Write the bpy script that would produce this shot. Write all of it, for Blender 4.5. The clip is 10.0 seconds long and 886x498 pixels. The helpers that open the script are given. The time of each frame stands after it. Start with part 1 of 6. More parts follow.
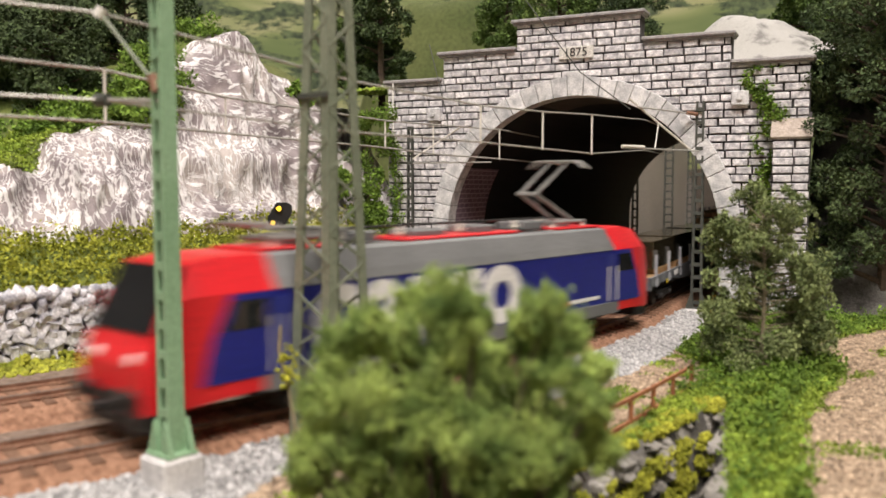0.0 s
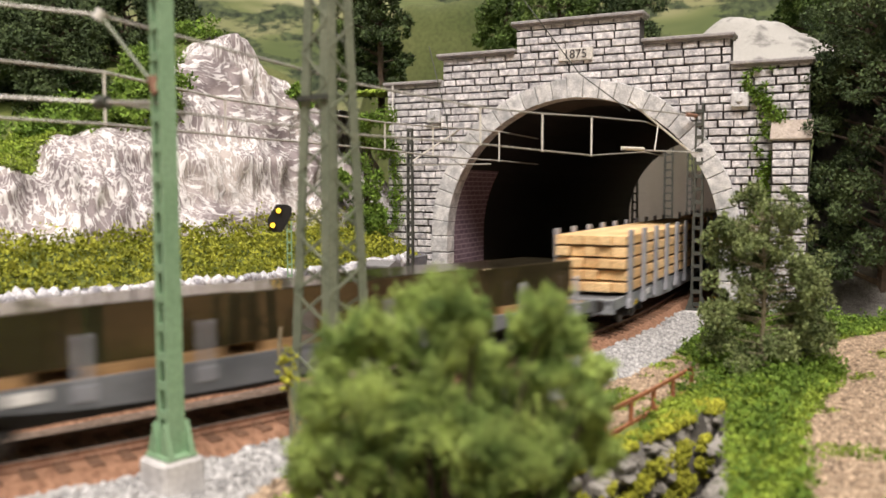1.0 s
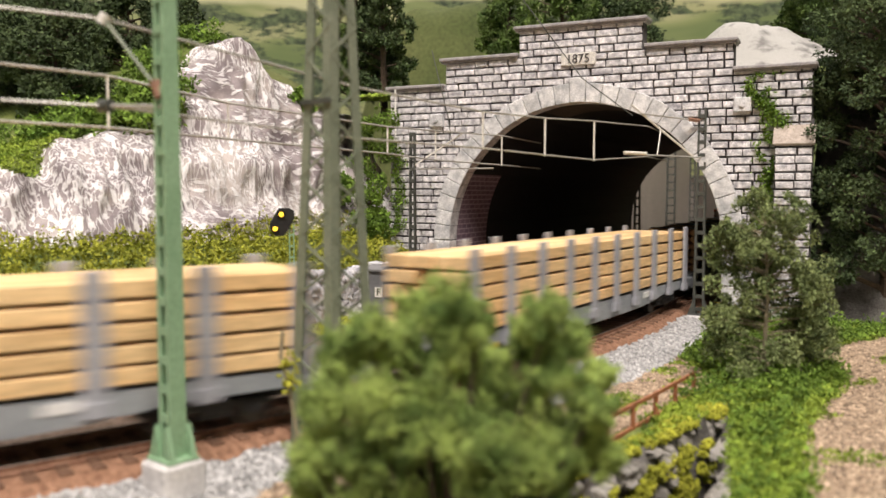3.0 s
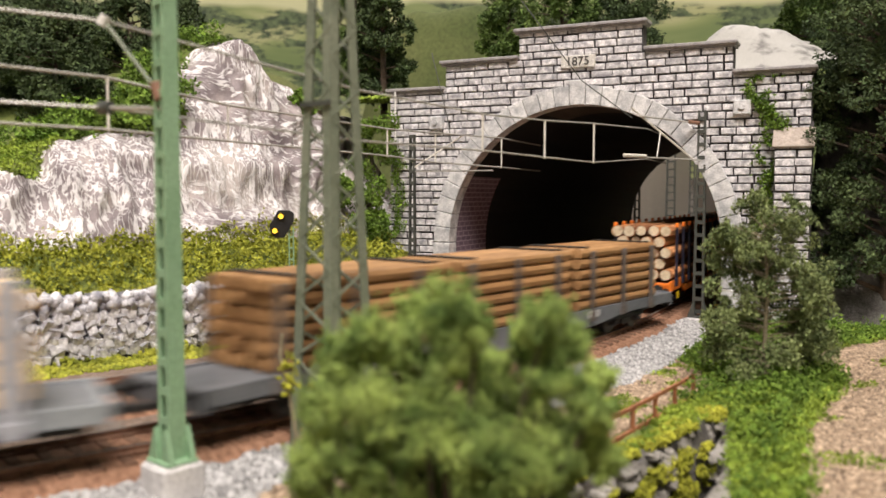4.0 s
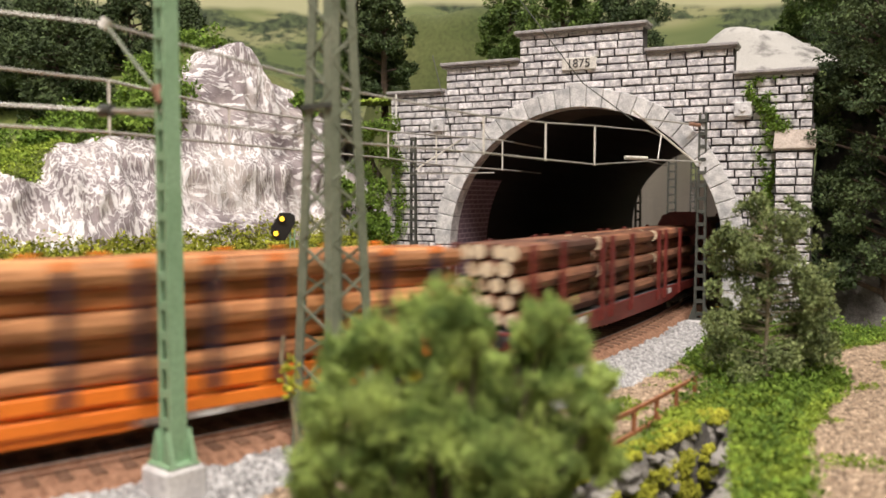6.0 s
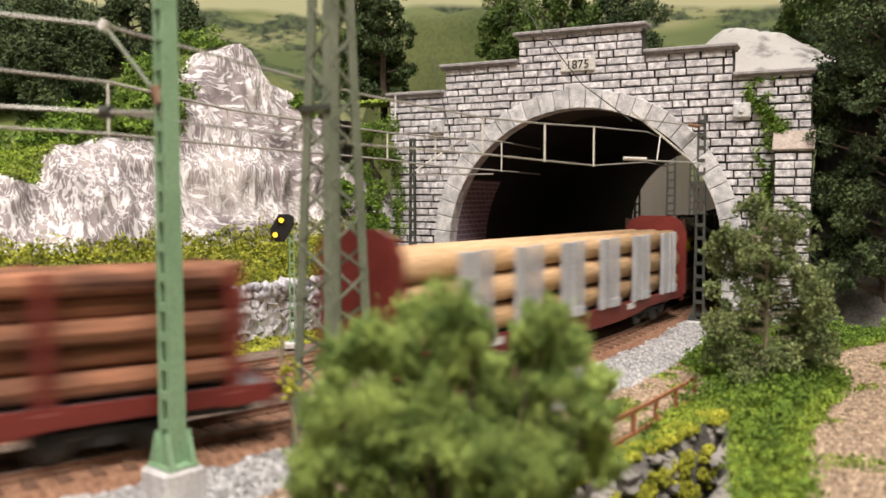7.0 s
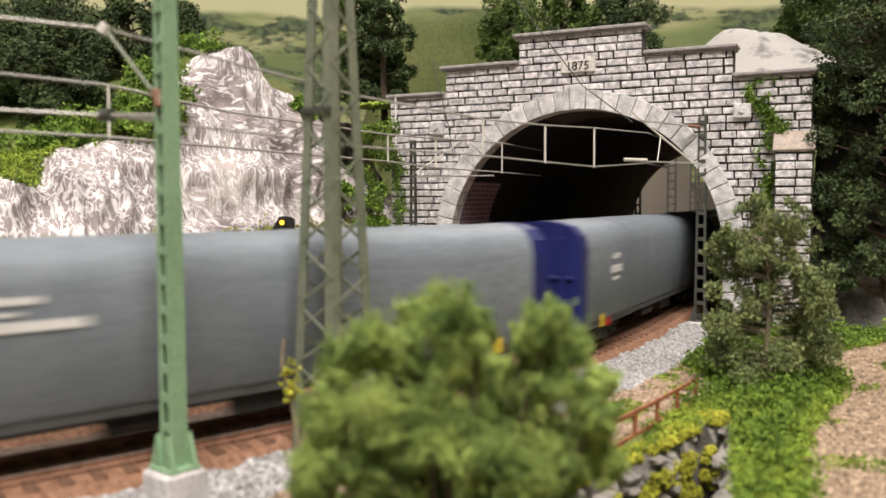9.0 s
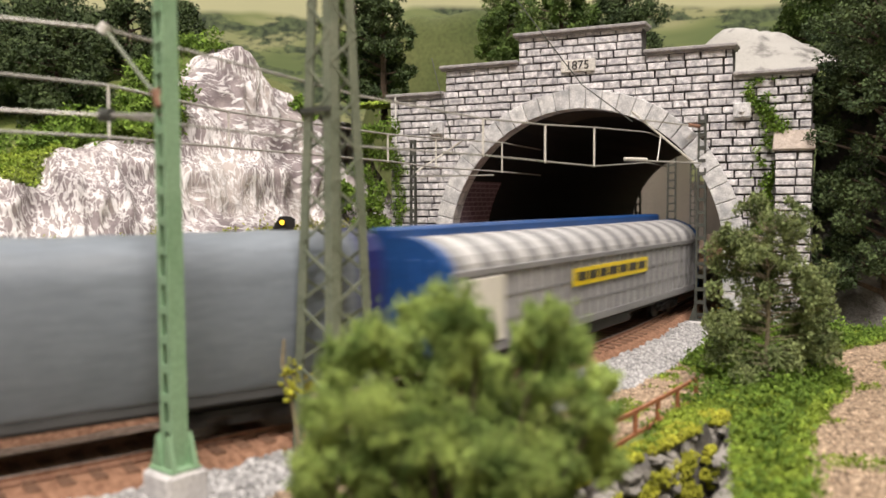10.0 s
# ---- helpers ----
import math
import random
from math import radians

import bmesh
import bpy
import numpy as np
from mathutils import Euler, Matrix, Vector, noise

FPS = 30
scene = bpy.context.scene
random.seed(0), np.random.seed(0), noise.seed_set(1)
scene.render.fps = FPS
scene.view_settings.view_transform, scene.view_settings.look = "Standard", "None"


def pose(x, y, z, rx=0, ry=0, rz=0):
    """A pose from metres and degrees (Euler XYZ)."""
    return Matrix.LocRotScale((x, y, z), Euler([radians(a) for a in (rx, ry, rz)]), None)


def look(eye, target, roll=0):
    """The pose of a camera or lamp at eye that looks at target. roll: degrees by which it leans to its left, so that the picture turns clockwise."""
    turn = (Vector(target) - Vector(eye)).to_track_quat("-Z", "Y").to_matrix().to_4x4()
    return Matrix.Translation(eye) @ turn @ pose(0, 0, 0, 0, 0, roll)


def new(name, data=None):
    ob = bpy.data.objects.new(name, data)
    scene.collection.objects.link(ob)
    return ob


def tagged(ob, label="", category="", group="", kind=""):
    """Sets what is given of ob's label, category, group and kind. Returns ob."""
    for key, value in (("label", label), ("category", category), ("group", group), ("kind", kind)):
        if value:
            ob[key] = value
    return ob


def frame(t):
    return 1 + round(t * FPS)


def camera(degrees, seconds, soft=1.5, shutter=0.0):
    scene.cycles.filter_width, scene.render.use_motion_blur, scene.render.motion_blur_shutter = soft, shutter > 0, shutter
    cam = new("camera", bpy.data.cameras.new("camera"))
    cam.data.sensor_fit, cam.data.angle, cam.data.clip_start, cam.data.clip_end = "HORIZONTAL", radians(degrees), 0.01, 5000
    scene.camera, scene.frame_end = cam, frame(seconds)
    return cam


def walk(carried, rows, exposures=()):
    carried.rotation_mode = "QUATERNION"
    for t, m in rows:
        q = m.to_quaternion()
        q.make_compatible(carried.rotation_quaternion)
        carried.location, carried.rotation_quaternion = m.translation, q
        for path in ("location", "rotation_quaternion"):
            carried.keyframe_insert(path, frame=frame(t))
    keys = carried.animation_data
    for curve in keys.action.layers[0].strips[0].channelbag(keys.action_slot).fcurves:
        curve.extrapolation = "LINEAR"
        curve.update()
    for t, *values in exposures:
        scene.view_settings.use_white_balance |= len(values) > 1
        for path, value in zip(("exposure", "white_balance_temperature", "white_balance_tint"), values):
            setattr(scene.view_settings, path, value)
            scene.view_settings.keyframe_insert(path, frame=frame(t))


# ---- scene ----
cam = camera(55, 10.0, soft=1.6, shutter=0.5)
cam.data.dof.use_dof = True
cam.data.dof.focus_distance = 0.47
cam.data.dof.aperture_fstop = 19.0
MM = 0.001


def place(x, y, z, rx=0, ry=0, rz=0):
    """A pose from millimetres and degrees."""
    return pose(x * MM, y * MM, z * MM, rx, ry, rz)


walk(cam, [
    (0, place(0, 0, 59, 85.785, 0, 0.000) @ pose(0, 0, 0, 0, 0, 0.000)),
    (0.5, place(0, 0, 59, 85.857, 0, -0.005) @ pose(0, 0, 0, 0, 0, -0.030)),
    (1, place(0, 0, 59, 85.912, 0, -0.012) @ pose(0, 0, 0, 0, 0, -0.049)),
    (1.5, place(0, 0, 59, 85.955, 0, 0.011) @ pose(0, 0, 0, 0, 0, -0.077)),
    (2, place(0, 0, 59, 86.048, 0, 0.030) @ pose(0, 0, 0, 0, 0, -0.024)),
    (2.5, place(0, 0, 59, 86.119, 0, 0.103) @ pose(0, 0, 0, 0, 0, 0.051)),
    (4, place(0, 0, 59, 86.338, 0, 0.119) @ pose(0, 0, 0, 0, 0, 0.158)),
    (4.5, place(0, 0, 59, 86.408, 0, 0.064) @ pose(0, 0, 0, 0, 0, 0.159)),
    (5, place(0, 0, 59, 86.463, 0, 0.100) @ pose(0, 0, 0, 0, 0, 0.128)),
    (5.5, place(0, 0, 59, 86.477, 0, 0.176) @ pose(0, 0, 0, 0, 0, 0.118)),
    (7, place(0, 0, 59, 86.576, 0, 0.141) @ pose(0, 0, 0, 0, 0, 0.025)),
    (7.5, place(0, 0, 59, 86.626, 0, 0.100) @ pose(0, 0, 0, 0, 0, -0.002)),
    (8, place(0, 0, 59, 86.663, 0, 0.164) @ pose(0, 0, 0, 0, 0, -0.057)),
    (8.5, place(0, 0, 59, 86.649, 0, 0.237) @ pose(0, 0, 0, 0, 0, -0.117)),
    (9, place(0, 0, 59, 86.693, 0, 0.196) @ pose(0, 0, 0, 0, 0, -0.181)),
    (9.5, place(0, 0, 59, 86.694, 0, 0.184) @ pose(0, 0, 0, 0, 0, -0.223)),
    (10, place(0, 0, 59, 86.667, 0, 0.203) @ pose(0, 0, 0, 0, 0, -0.247)),
], exposures=[(0, 0.0), (10, 0.0)])

# ---------------------------------------------------------------- light: the hall's ceiling panels
world = bpy.data.worlds.new("hall")
world.use_nodes = True
world.node_tree.nodes["Background"].inputs[0].default_value = (1.0, 0.95, 0.88, 1)
world.node_tree.nodes["Background"].inputs[1].default_value = 0.35
scene.world = world


def panel_lamp(x, y, z, target, size_x, size_y, watts, colour):
    data = bpy.data.lights.new("panel", "AREA")
    data.shape, data.size, data.size_y, data.energy, data.color = "RECTANGLE", size_x, size_y, watts, colour
    ob = new("ceiling_lamp", data)
    ob.matrix_basis = look((x, y, z), target)
    return tagged(ob, kind="structure")


panel_lamp(0.12, -0.62, 1.6, (0.0, 0.42, 0.0), 0.9, 0.5, 52, (1.0, 0.9, 0.82))
panel_lamp(-0.75, 0.15, 1.7, (-0.1, 0.5, 0.0), 0.6, 0.6, 14, (1.0, 0.92, 0.87))
panel_lamp(0.7, 2.0, 1.8, (0.4, 1.4, 0.0), 1.2, 0.6, 24, (1.0, 0.95, 0.88))

# ---------------------------------------------------------------- materials
def tree_of(name):
    m = bpy.data.materials.new(name)
    m.use_nodes = True
    nt = m.node_tree
    return m, nt, nt.nodes["Principled BSDF"]


def noise_node(nt, scale, detail=4.0, rough=0.6, distort=0.0, vector=None):
    n = nt.nodes.new("ShaderNodeTexNoise")
    n.inputs["Scale"].default_value, n.inputs["Detail"].default_value = scale, detail
    n.inputs["Roughness"].default_value, n.inputs["Distortion"].default_value = rough, distort
    if vector is not None:
        nt.links.new(vector, n.inputs["Vector"])
    return n


def ramp_node(nt, fac, stops):
    r = nt.nodes.new("ShaderNodeValToRGB")
    while len(r.color_ramp.elements) < len(stops):
        r.color_ramp.elements.new(0.5)
    for e, (pos, col) in zip(r.color_ramp.elements, stops):
        e.position, e.color = pos, (*col, 1)
    nt.links.new(fac, r.inputs[0])
    return r


def mix_node(nt, fac, a, b, mode="MIX"):
    n = nt.nodes.new("ShaderNodeMix")
    n.data_type, n.blend_type = "RGBA", mode
    for sock, v in ((n.inputs[0], fac), (n.inputs[6], a), (n.inputs[7], b)):
        if isinstance(v, bpy.types.NodeSocket):
            nt.links.new(v, sock)
        elif isinstance(v, tuple):
            sock.default_value = (*v, 1)
        else:
            sock.default_value = v
    return n.outputs[2]


def object_coords(nt, sx=1.0, sy=1.0, sz=1.0):
    tc = nt.nodes.new("ShaderNodeTexCoord")
    mp = nt.nodes.new("ShaderNodeMapping")
    mp.inputs["Scale"].default_value = (sx, sy, sz)
    nt.links.new(tc.outputs["Object"], mp.inputs[0])
    return mp.outputs[0]


def mat(name, c1, c2, scale=300.0, fine=2500.0, rough=0.8, metal=0.0, bump=0.3, spread=0.0, stretch=(1, 1, 1), island=0.0, spec=0.5, lo=0.35, hi=0.65):
    """Two-scale mottled surface. spread: change from object to object; island: from piece to piece of one mesh."""
    m, nt, b = tree_of(name)
    co = object_coords(nt, *stretch)
    big, small = noise_node(nt, scale, vector=co), noise_node(nt, fine, 3.0, vector=co)
    col = ramp_node(nt, big.outputs[0], [(lo, c1), (hi, c2)]).outputs[0]
    shade = ramp_node(nt, small.outputs[0], [(0.3, (0.72, 0.72, 0.72)), (0.7, (1.2, 1.2, 1.2))]).outputs[0]
    col = mix_node(nt, 1.0, col, shade, "MULTIPLY")
    for amount, node, sock in ((spread, "ShaderNodeObjectInfo", "Random"), (island, "ShaderNodeNewGeometry", "Random Per Island")):
        if amount:
            rnd = nt.nodes.new(node).outputs[sock]
            col = mix_node(nt, 1.0, col, ramp_node(nt, rnd, [(0, (1 - amount,) * 3), (1, (1 + amount,) * 3)]).outputs[0], "MULTIPLY")
    nt.links.new(col, b.inputs["Base Color"])
    b.inputs["Roughness"].default_value, b.inputs["Metallic"].default_value = rough, metal
    b.inputs["Specular IOR Level"].default_value = spec
    if bump:
        bp = nt.nodes.new("ShaderNodeBump")
        bp.inputs["Strength"].default_value, bp.inputs["Distance"].default_value = bump, 0.0006
        nt.links.new(small.outputs[0], bp.inputs["Height"])
        nt.links.new(bp.outputs[0], b.inputs["Normal"])
    return m


def glow(name, colour, strength):
    m, nt, b = tree_of(name)
    b.inputs["Base Color"].default_value = (*colour, 1)
    b.inputs["Emission Color"].default_value = (*colour, 1)
    b.inputs["Emission Strength"].default_value = strength
    return m


def rock_mat():
    """Cast plaster rock: mauve-grey wash under many thin white dry-brushed strokes."""
    m, nt, b = tree_of("plaster_rock")
    co = object_coords(nt)
    bend = noise_node(nt, 26.0, 3.0, 0.5, 0.0, co)
    sway = nt.nodes.new("ShaderNodeVectorMath")
    sway.operation = "MULTIPLY_ADD"
    sway.inputs[1].default_value = (0.010, 0.010, 0.035)
    nt.links.new(bend.outputs["Color"], sway.inputs[0])
    nt.links.new(co, sway.inputs[2])

    def squashed(scale, detail, kz, distort=0.3):
        mp = nt.nodes.new("ShaderNodeMapping")
        mp.inputs["Scale"].default_value = (1, 1, kz)
        nt.links.new(sway.outputs[0], mp.inputs[0])
        return noise_node(nt, scale, detail, 0.6, distort, mp.outputs[0])

    hair, stroke, flat_stroke = squashed(340.0, 1.5, 0.11), squashed(260.0, 2.0, 0.16), squashed(120.0, 2.0, 3.6)
    patch = noise_node(nt, 30.0, 5.0, 0.65, 0.6, co)
    zone = noise_node(nt, 16.0, 3.0, 0.5, 0.0, co)
    fine = noise_node(nt, 1100.0, 3.0, 0.7, 0.0, co)
    base = ramp_node(nt, patch.outputs[0], [(0.36, (0.17, 0.14, 0.15)), (0.5, (0.31, 0.265, 0.275)), (0.64, (0.54, 0.485, 0.465))]).outputs[0]
    thin = [(0.43, (0, 0, 0)), (0.47, (1, 1, 1)), (0.50, (1, 1, 1)), (0.54, (0, 0, 0))]
    lines = mix_node(nt, 1.0, ramp_node(nt, hair.outputs[0], thin).outputs[0], ramp_node(nt, stroke.outputs[0], [(0.54, (0, 0, 0)), (0.60, (1, 1, 1))]).outputs[0], "LIGHTEN")
    lying = ramp_node(nt, flat_stroke.outputs[0], [(0.52, (0, 0, 0)), (0.58, (1, 1, 1))]).outputs[0]
    where = ramp_node(nt, zone.outputs[0], [(0.5, (0, 0, 0)), (0.58, (1, 1, 1))]).outputs[0]
    fac = mix_node(nt, where, lines, lying)
    fac = mix_node(nt, 1.0, fac, ramp_node(nt, patch.outputs[0], [(0.36, (0.5, 0.5, 0.5)), (0.56, (1, 1, 1))]).outputs[0], "MULTIPLY")
    col = mix_node(nt, fac, base, (0.9, 0.88, 0.89))
    col = mix_node(nt, 1.0, col, ramp_node(nt, fine.outputs[0], [(0.3, (0.84, 0.84, 0.84)), (0.7, (1.1, 1.1, 1.1))]).outputs[0], "MULTIPLY")
    nt.links.new(col, b.inputs["Base Color"])
    b.inputs["Roughness"].default_value = 0.62
    bp = nt.nodes.new("ShaderNodeBump")
    bp.inputs["Strength"].default_value, bp.inputs["Distance"].default_value = 0.55, 0.0012
    nt.links.new(fac, bp.inputs["Height"])
    nt.links.new(bp.outputs[0], b.inputs["Normal"])
    return m


def brick_lining_mat():
    """Embossed brick paper of the tunnel's lining."""
    m, nt, b = tree_of("lining_bricks")
    tc = nt.nodes.new("ShaderNodeUVMap")
    br = nt.nodes.new("ShaderNodeTexBrick")
    br.inputs["Scale"].default_value = 1.0
    br.inputs["Brick Width"].default_value, br.inputs["Row Height"].default_value, br.inputs["Mortar Size"].default_value = 7.0, 3.0, 0.35
    br.inputs["Color1"].default_value, br.inputs["Color2"].default_value, br.inputs["Mortar"].default_value = (0.12, 0.08, 0.115, 1), (0.17, 0.12, 0.155, 1), (0.32, 0.25, 0.29, 1)
    nt.links.new(tc.outputs[0], br.inputs["Vector"])
    nt.links.new(br.outputs[0], b.inputs["Base Color"])
    b.inputs["Roughness"].default_value = 0.9
    return m


def backdrop_mat():
    """Printed landscape: meadows, hedges and woods on far hills under a pale sky."""
    m, nt, b = tree_of("printed_landscape")
    tc = nt.nodes.new("ShaderNodeTexCoord")
    sep = nt.nodes.new("ShaderNodeSeparateXYZ")
    nt.links.new(tc.outputs["Object"], sep.inputs[0])
    up = nt.nodes.new("ShaderNodeMapRange")
    up.inputs[1].default_value, up.inputs[2].default_value = 0.41, 0.56
    co = object_coords(nt, 1.0, 1.0, 4.0)
    hills = noise_node(nt, 2.2, 3.0, 0.5, 0.3, object_coords(nt, 1, 1, 0.3))
    lift = nt.nodes.new("ShaderNodeMath")
    lift.operation = "MULTIPLY_ADD"
    lift.inputs[1].default_value = 0.16
    nt.links.new(hills.outputs[0], lift.inputs[0])
    nt.links.new(sep.outputs[2], lift.inputs[2])
    nt.links.new(lift.outputs[0], up.inputs[0])
    fields = noise_node(nt, 5.0, 2.0, 0.5, 0.4, co)
    woods = noise_node(nt, 7.5, 7.0, 0.68, 0.2, co)
    trees = noise_node(nt, 90.0, 3.0, 0.6, 0.0, object_coords(nt))
    meadow = ramp_node(nt, fields.outputs[0], [(0.36, (0.17, 0.23, 0.085)), (0.5, (0.27, 0.32, 0.13)), (0.62, (0.42, 0.43, 0.22))]).outputs[0]
    wood = ramp_node(nt, trees.outputs[0], [(0.36, (0.03, 0.05, 0.028)), (0.66, (0.15, 0.2, 0.09))]).outputs[0]
    mask = ramp_node(nt, woods.outputs[0], [(0.49, (0, 0, 0)), (0.53, (1, 1, 1))]).outputs[0]
    land = mix_node(nt, mask, meadow, wood)
    sky = ramp_node(nt, up.outputs[0], [(0.55, (0, 0, 0)), (0.62, (1, 1, 1))]).outputs[0]
    nt.links.new(mix_node(nt, sky, land, (0.6, 0.6, 0.36)), b.inputs["Base Color"])
    b.inputs["Roughness"].default_value = 0.7
    return m


def timber_mat(name, c1, c2):
    return mat(name, c1, c2, 60.0, 900.0, 0.75, bump=0.25, spread=0.12, stretch=(0.25, 1, 1), island=0.16)


M_ROCK = rock_mat()
M_LINING = brick_lining_mat()
M_BACK = backdrop_mat()
M_STONE = mat("portal_stone", (0.34, 0.335, 0.365), (0.86, 0.84, 0.855), 330.0, 1500.0, 0.85, bump=0.5, spread=0.16)
M_STONE_LIGHT = mat("ring_stone", (0.40, 0.41, 0.43), (0.78, 0.775, 0.78), 190.0, 1400.0, 0.85, bump=0.5, spread=0.08)
M_COPING = mat("coping_stone", (0.26, 0.25, 0.26), (0.40, 0.38, 0.38), 200.0, 1300.0, 0.85, bump=0.4)
M_MORTAR = mat("dark_joint", (0.03, 0.028, 0.03), (0.075, 0.07, 0.07), 300.0, 1500.0, 0.95)
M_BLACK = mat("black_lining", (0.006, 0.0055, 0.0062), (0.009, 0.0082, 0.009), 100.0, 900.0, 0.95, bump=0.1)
M_SOFFIT = mat("dark_soffit", (0.035, 0.03, 0.024), (0.07, 0.058, 0.045), 40.0, 700.0, 0.9)
M_GREYWALL = mat("grey_painted_wall", (0.40, 0.375, 0.36), (0.45, 0.42, 0.40), 10.0, 300.0, 0.8, bump=0.05)
M_PLASTERWALL = mat("hall_wall_paint", (0.55, 0.53, 0.5), (0.6, 0.58, 0.54), 3.0, 100.0, 0.8, bump=0.05)
M_BALLAST_BROWN = mat("rusty_ballast", (0.22, 0.11, 0.065), (0.42, 0.235, 0.15), 500.0, 1800.0, 0.9, bump=0.9, island=0.25)
M_BALLAST_GREY = mat("grey_gravel", (0.30, 0.30, 0.305), (0.56, 0.555, 0.56), 600.0, 1600.0, 0.9, bump=0.6, island=0.35)
M_TRACKBED = mat("dirty_gravel", (0.13, 0.09, 0.065), (0.27, 0.2, 0.16), 500.0, 1600.0, 0.95, bump=0.8)
M_SLEEPER = mat("sleeper", (0.17, 0.09, 0.055), (0.30, 0.17, 0.11), 400.0, 1800.0, 0.85, spread=0.2, island=0.2)
M_RAIL = mat("rusty_rail", (0.20, 0.10, 0.062), (0.32, 0.18, 0.12), 300.0, 2000.0, 0.6, bump=0.2)
M_RAILTOP = mat("worn_rail_head", (0.13, 0.105, 0.09), (0.2, 0.17, 0.15), 300.0, 2000.0, 0.5, metal=0.4, bump=0.0)
M_GRASS_GROUND = mat("turf", (0.075, 0.11, 0.02), (0.17, 0.21, 0.05), 90.0, 900.0, 0.95, bump=0.9)
M_EARTH = mat("brown_earth", (0.14, 0.10, 0.06), (0.26, 0.2, 0.13), 120.0, 900.0, 0.95, bump=0.8)
M_MAST_GREEN = mat("green_mast_paint", (0.235, 0.39, 0.235), (0.285, 0.45, 0.285), 120.0, 1500.0, 0.5, bump=0.05)
M_MAST_GREY = mat("grey_green_mast_paint", (0.165, 0.195, 0.14), (0.225, 0.25, 0.185), 150.0, 1500.0, 0.55, bump=0.05)
M_MAST_DARK = mat("dark_mast_paint", (0.05, 0.055, 0.048), (0.085, 0.09, 0.078), 200.0, 1500.0, 0.6, bump=0.05)
M_CONCRETE = mat("pale_concrete", (0.56, 0.55, 0.56), (0.74, 0.73, 0.73), 150.0, 1500.0, 0.85, bump=0.3)
M_WIRE = mat("wire_metal", (0.42, 0.41, 0.38), (0.5, 0.49, 0.46), 200.0, 2000.0, 0.45, bump=0.0, metal=0.3)
M_WIREWHITE = mat("white_wire", (0.7, 0.68, 0.62), (0.78, 0.76, 0.7), 200.0, 2000.0, 0.5, bump=0.0)
M_ORANGE = mat("orange", (0.86, 0.2, 0.02), (0.95, 0.26, 0.03), 20.0, 900.0, 0.45, bump=0.0)

# ---------------------------------------------------------------- plan, in millimetres
CEN = Vector((-530.0, 738.0))      # centre of the curve
RAD = 700.0                        # radius of the running track
A0 = radians(26)                   # heading of the tunnel
S_END = RAD * radians(49)          # where the curve runs out into a straight


def polar(r, th, z=0.0):
    """A point at radius r from the curve's centre; th in radians."""
    return Vector((CEN.x + r * math.cos(th), CEN.y - r * math.sin(th), z))


def on_track(s, off=0.0, z=0.0, rad=RAD):
    """s: way along the running track, 0 where the curve begins, growing out of the tunnel; off: towards the viewer's side."""
    if s < 0:
        p = polar(rad + off, A0, z)
        return p + Vector((math.sin(A0), math.cos(A0), 0)) * -s
    if s > S_END:
        th = A0 + S_END / RAD
        return polar(rad + off, th, z) + Vector((-math.sin(th), -math.cos(th), 0)) * (s - S_END)
    return polar(rad + off, A0 + s / RAD, z)



PORTAL = place(73, 468, 0, 0, 0, -26)          # u to the right along the face, v into the hill


# ---------------------------------------------------------------- mesh tools, in millimetres
def link(name, bm, material, parent=None, label="", smooth=False):
    me = bpy.data.meshes.new(name)
    bm.to_mesh(me)
    bm.free()
    me.transform(Matrix.Scale(MM, 4))
    if material:
        me.materials.append(material)
    if smooth:
        for p in me.polygons:
            p.use_smooth = True
    ob = new(name, me)
    if parent:
        ob.parent = parent
    if label:
        ob["label"] = label
    return ob


def part(name, bm, material, parent, label="", smooth=False):
    return link(name, bm, material, parent, label, smooth)


def empty(name, m=None):
    ob = new(name)
    ob.empty_display_size = 0.01
    if m is not None:
        ob.matrix_basis = m
    return ob


def pydata(name, verts, faces, material, parent=None, smooth=False, label=""):
    me = bpy.data.meshes.new(name)
    me.from_pydata([(v[0] * MM, v[1] * MM, v[2] * MM) for v in verts], [], faces)
    me.update()
    if material:
        me.materials.append(material)
    if smooth:
        me.polygons.foreach_set("use_smooth", [True] * len(me.polygons))
    ob = new(name, me)
    if parent:
        ob.parent = parent
    if label:
        ob["label"] = label
    return ob


def add_box(bm, x0, x1, y0, y1, z0, z1, bev=0.0, m=None):
    vs = [bm.verts.new((x, y, z)) for z in (z0, z1) for y in (y0, y1) for x in (x0, x1)]
    fs = [bm.faces.new([vs[i] for i in f]) for f in ((0, 2, 3, 1), (4, 5, 7, 6), (0, 1, 5, 4), (2, 6, 7, 3), (0, 4, 6, 2), (1, 3, 7, 5))]
    if m is not None:
        bmesh.ops.transform(bm, matrix=m, verts=vs)
    if bev > 0:
        es = list({e for f in fs for e in f.edges})
        bmesh.ops.bevel(bm, geom=es, offset=bev, segments=1, affect="EDGES", profile=0.5)
    return vs


def box(x0, x1, y0, y1, z0, z1, bev=0.0):
    bm = bmesh.new()
    add_box(bm, x0, x1, y0, y1, z0, z1, bev)
    return bm


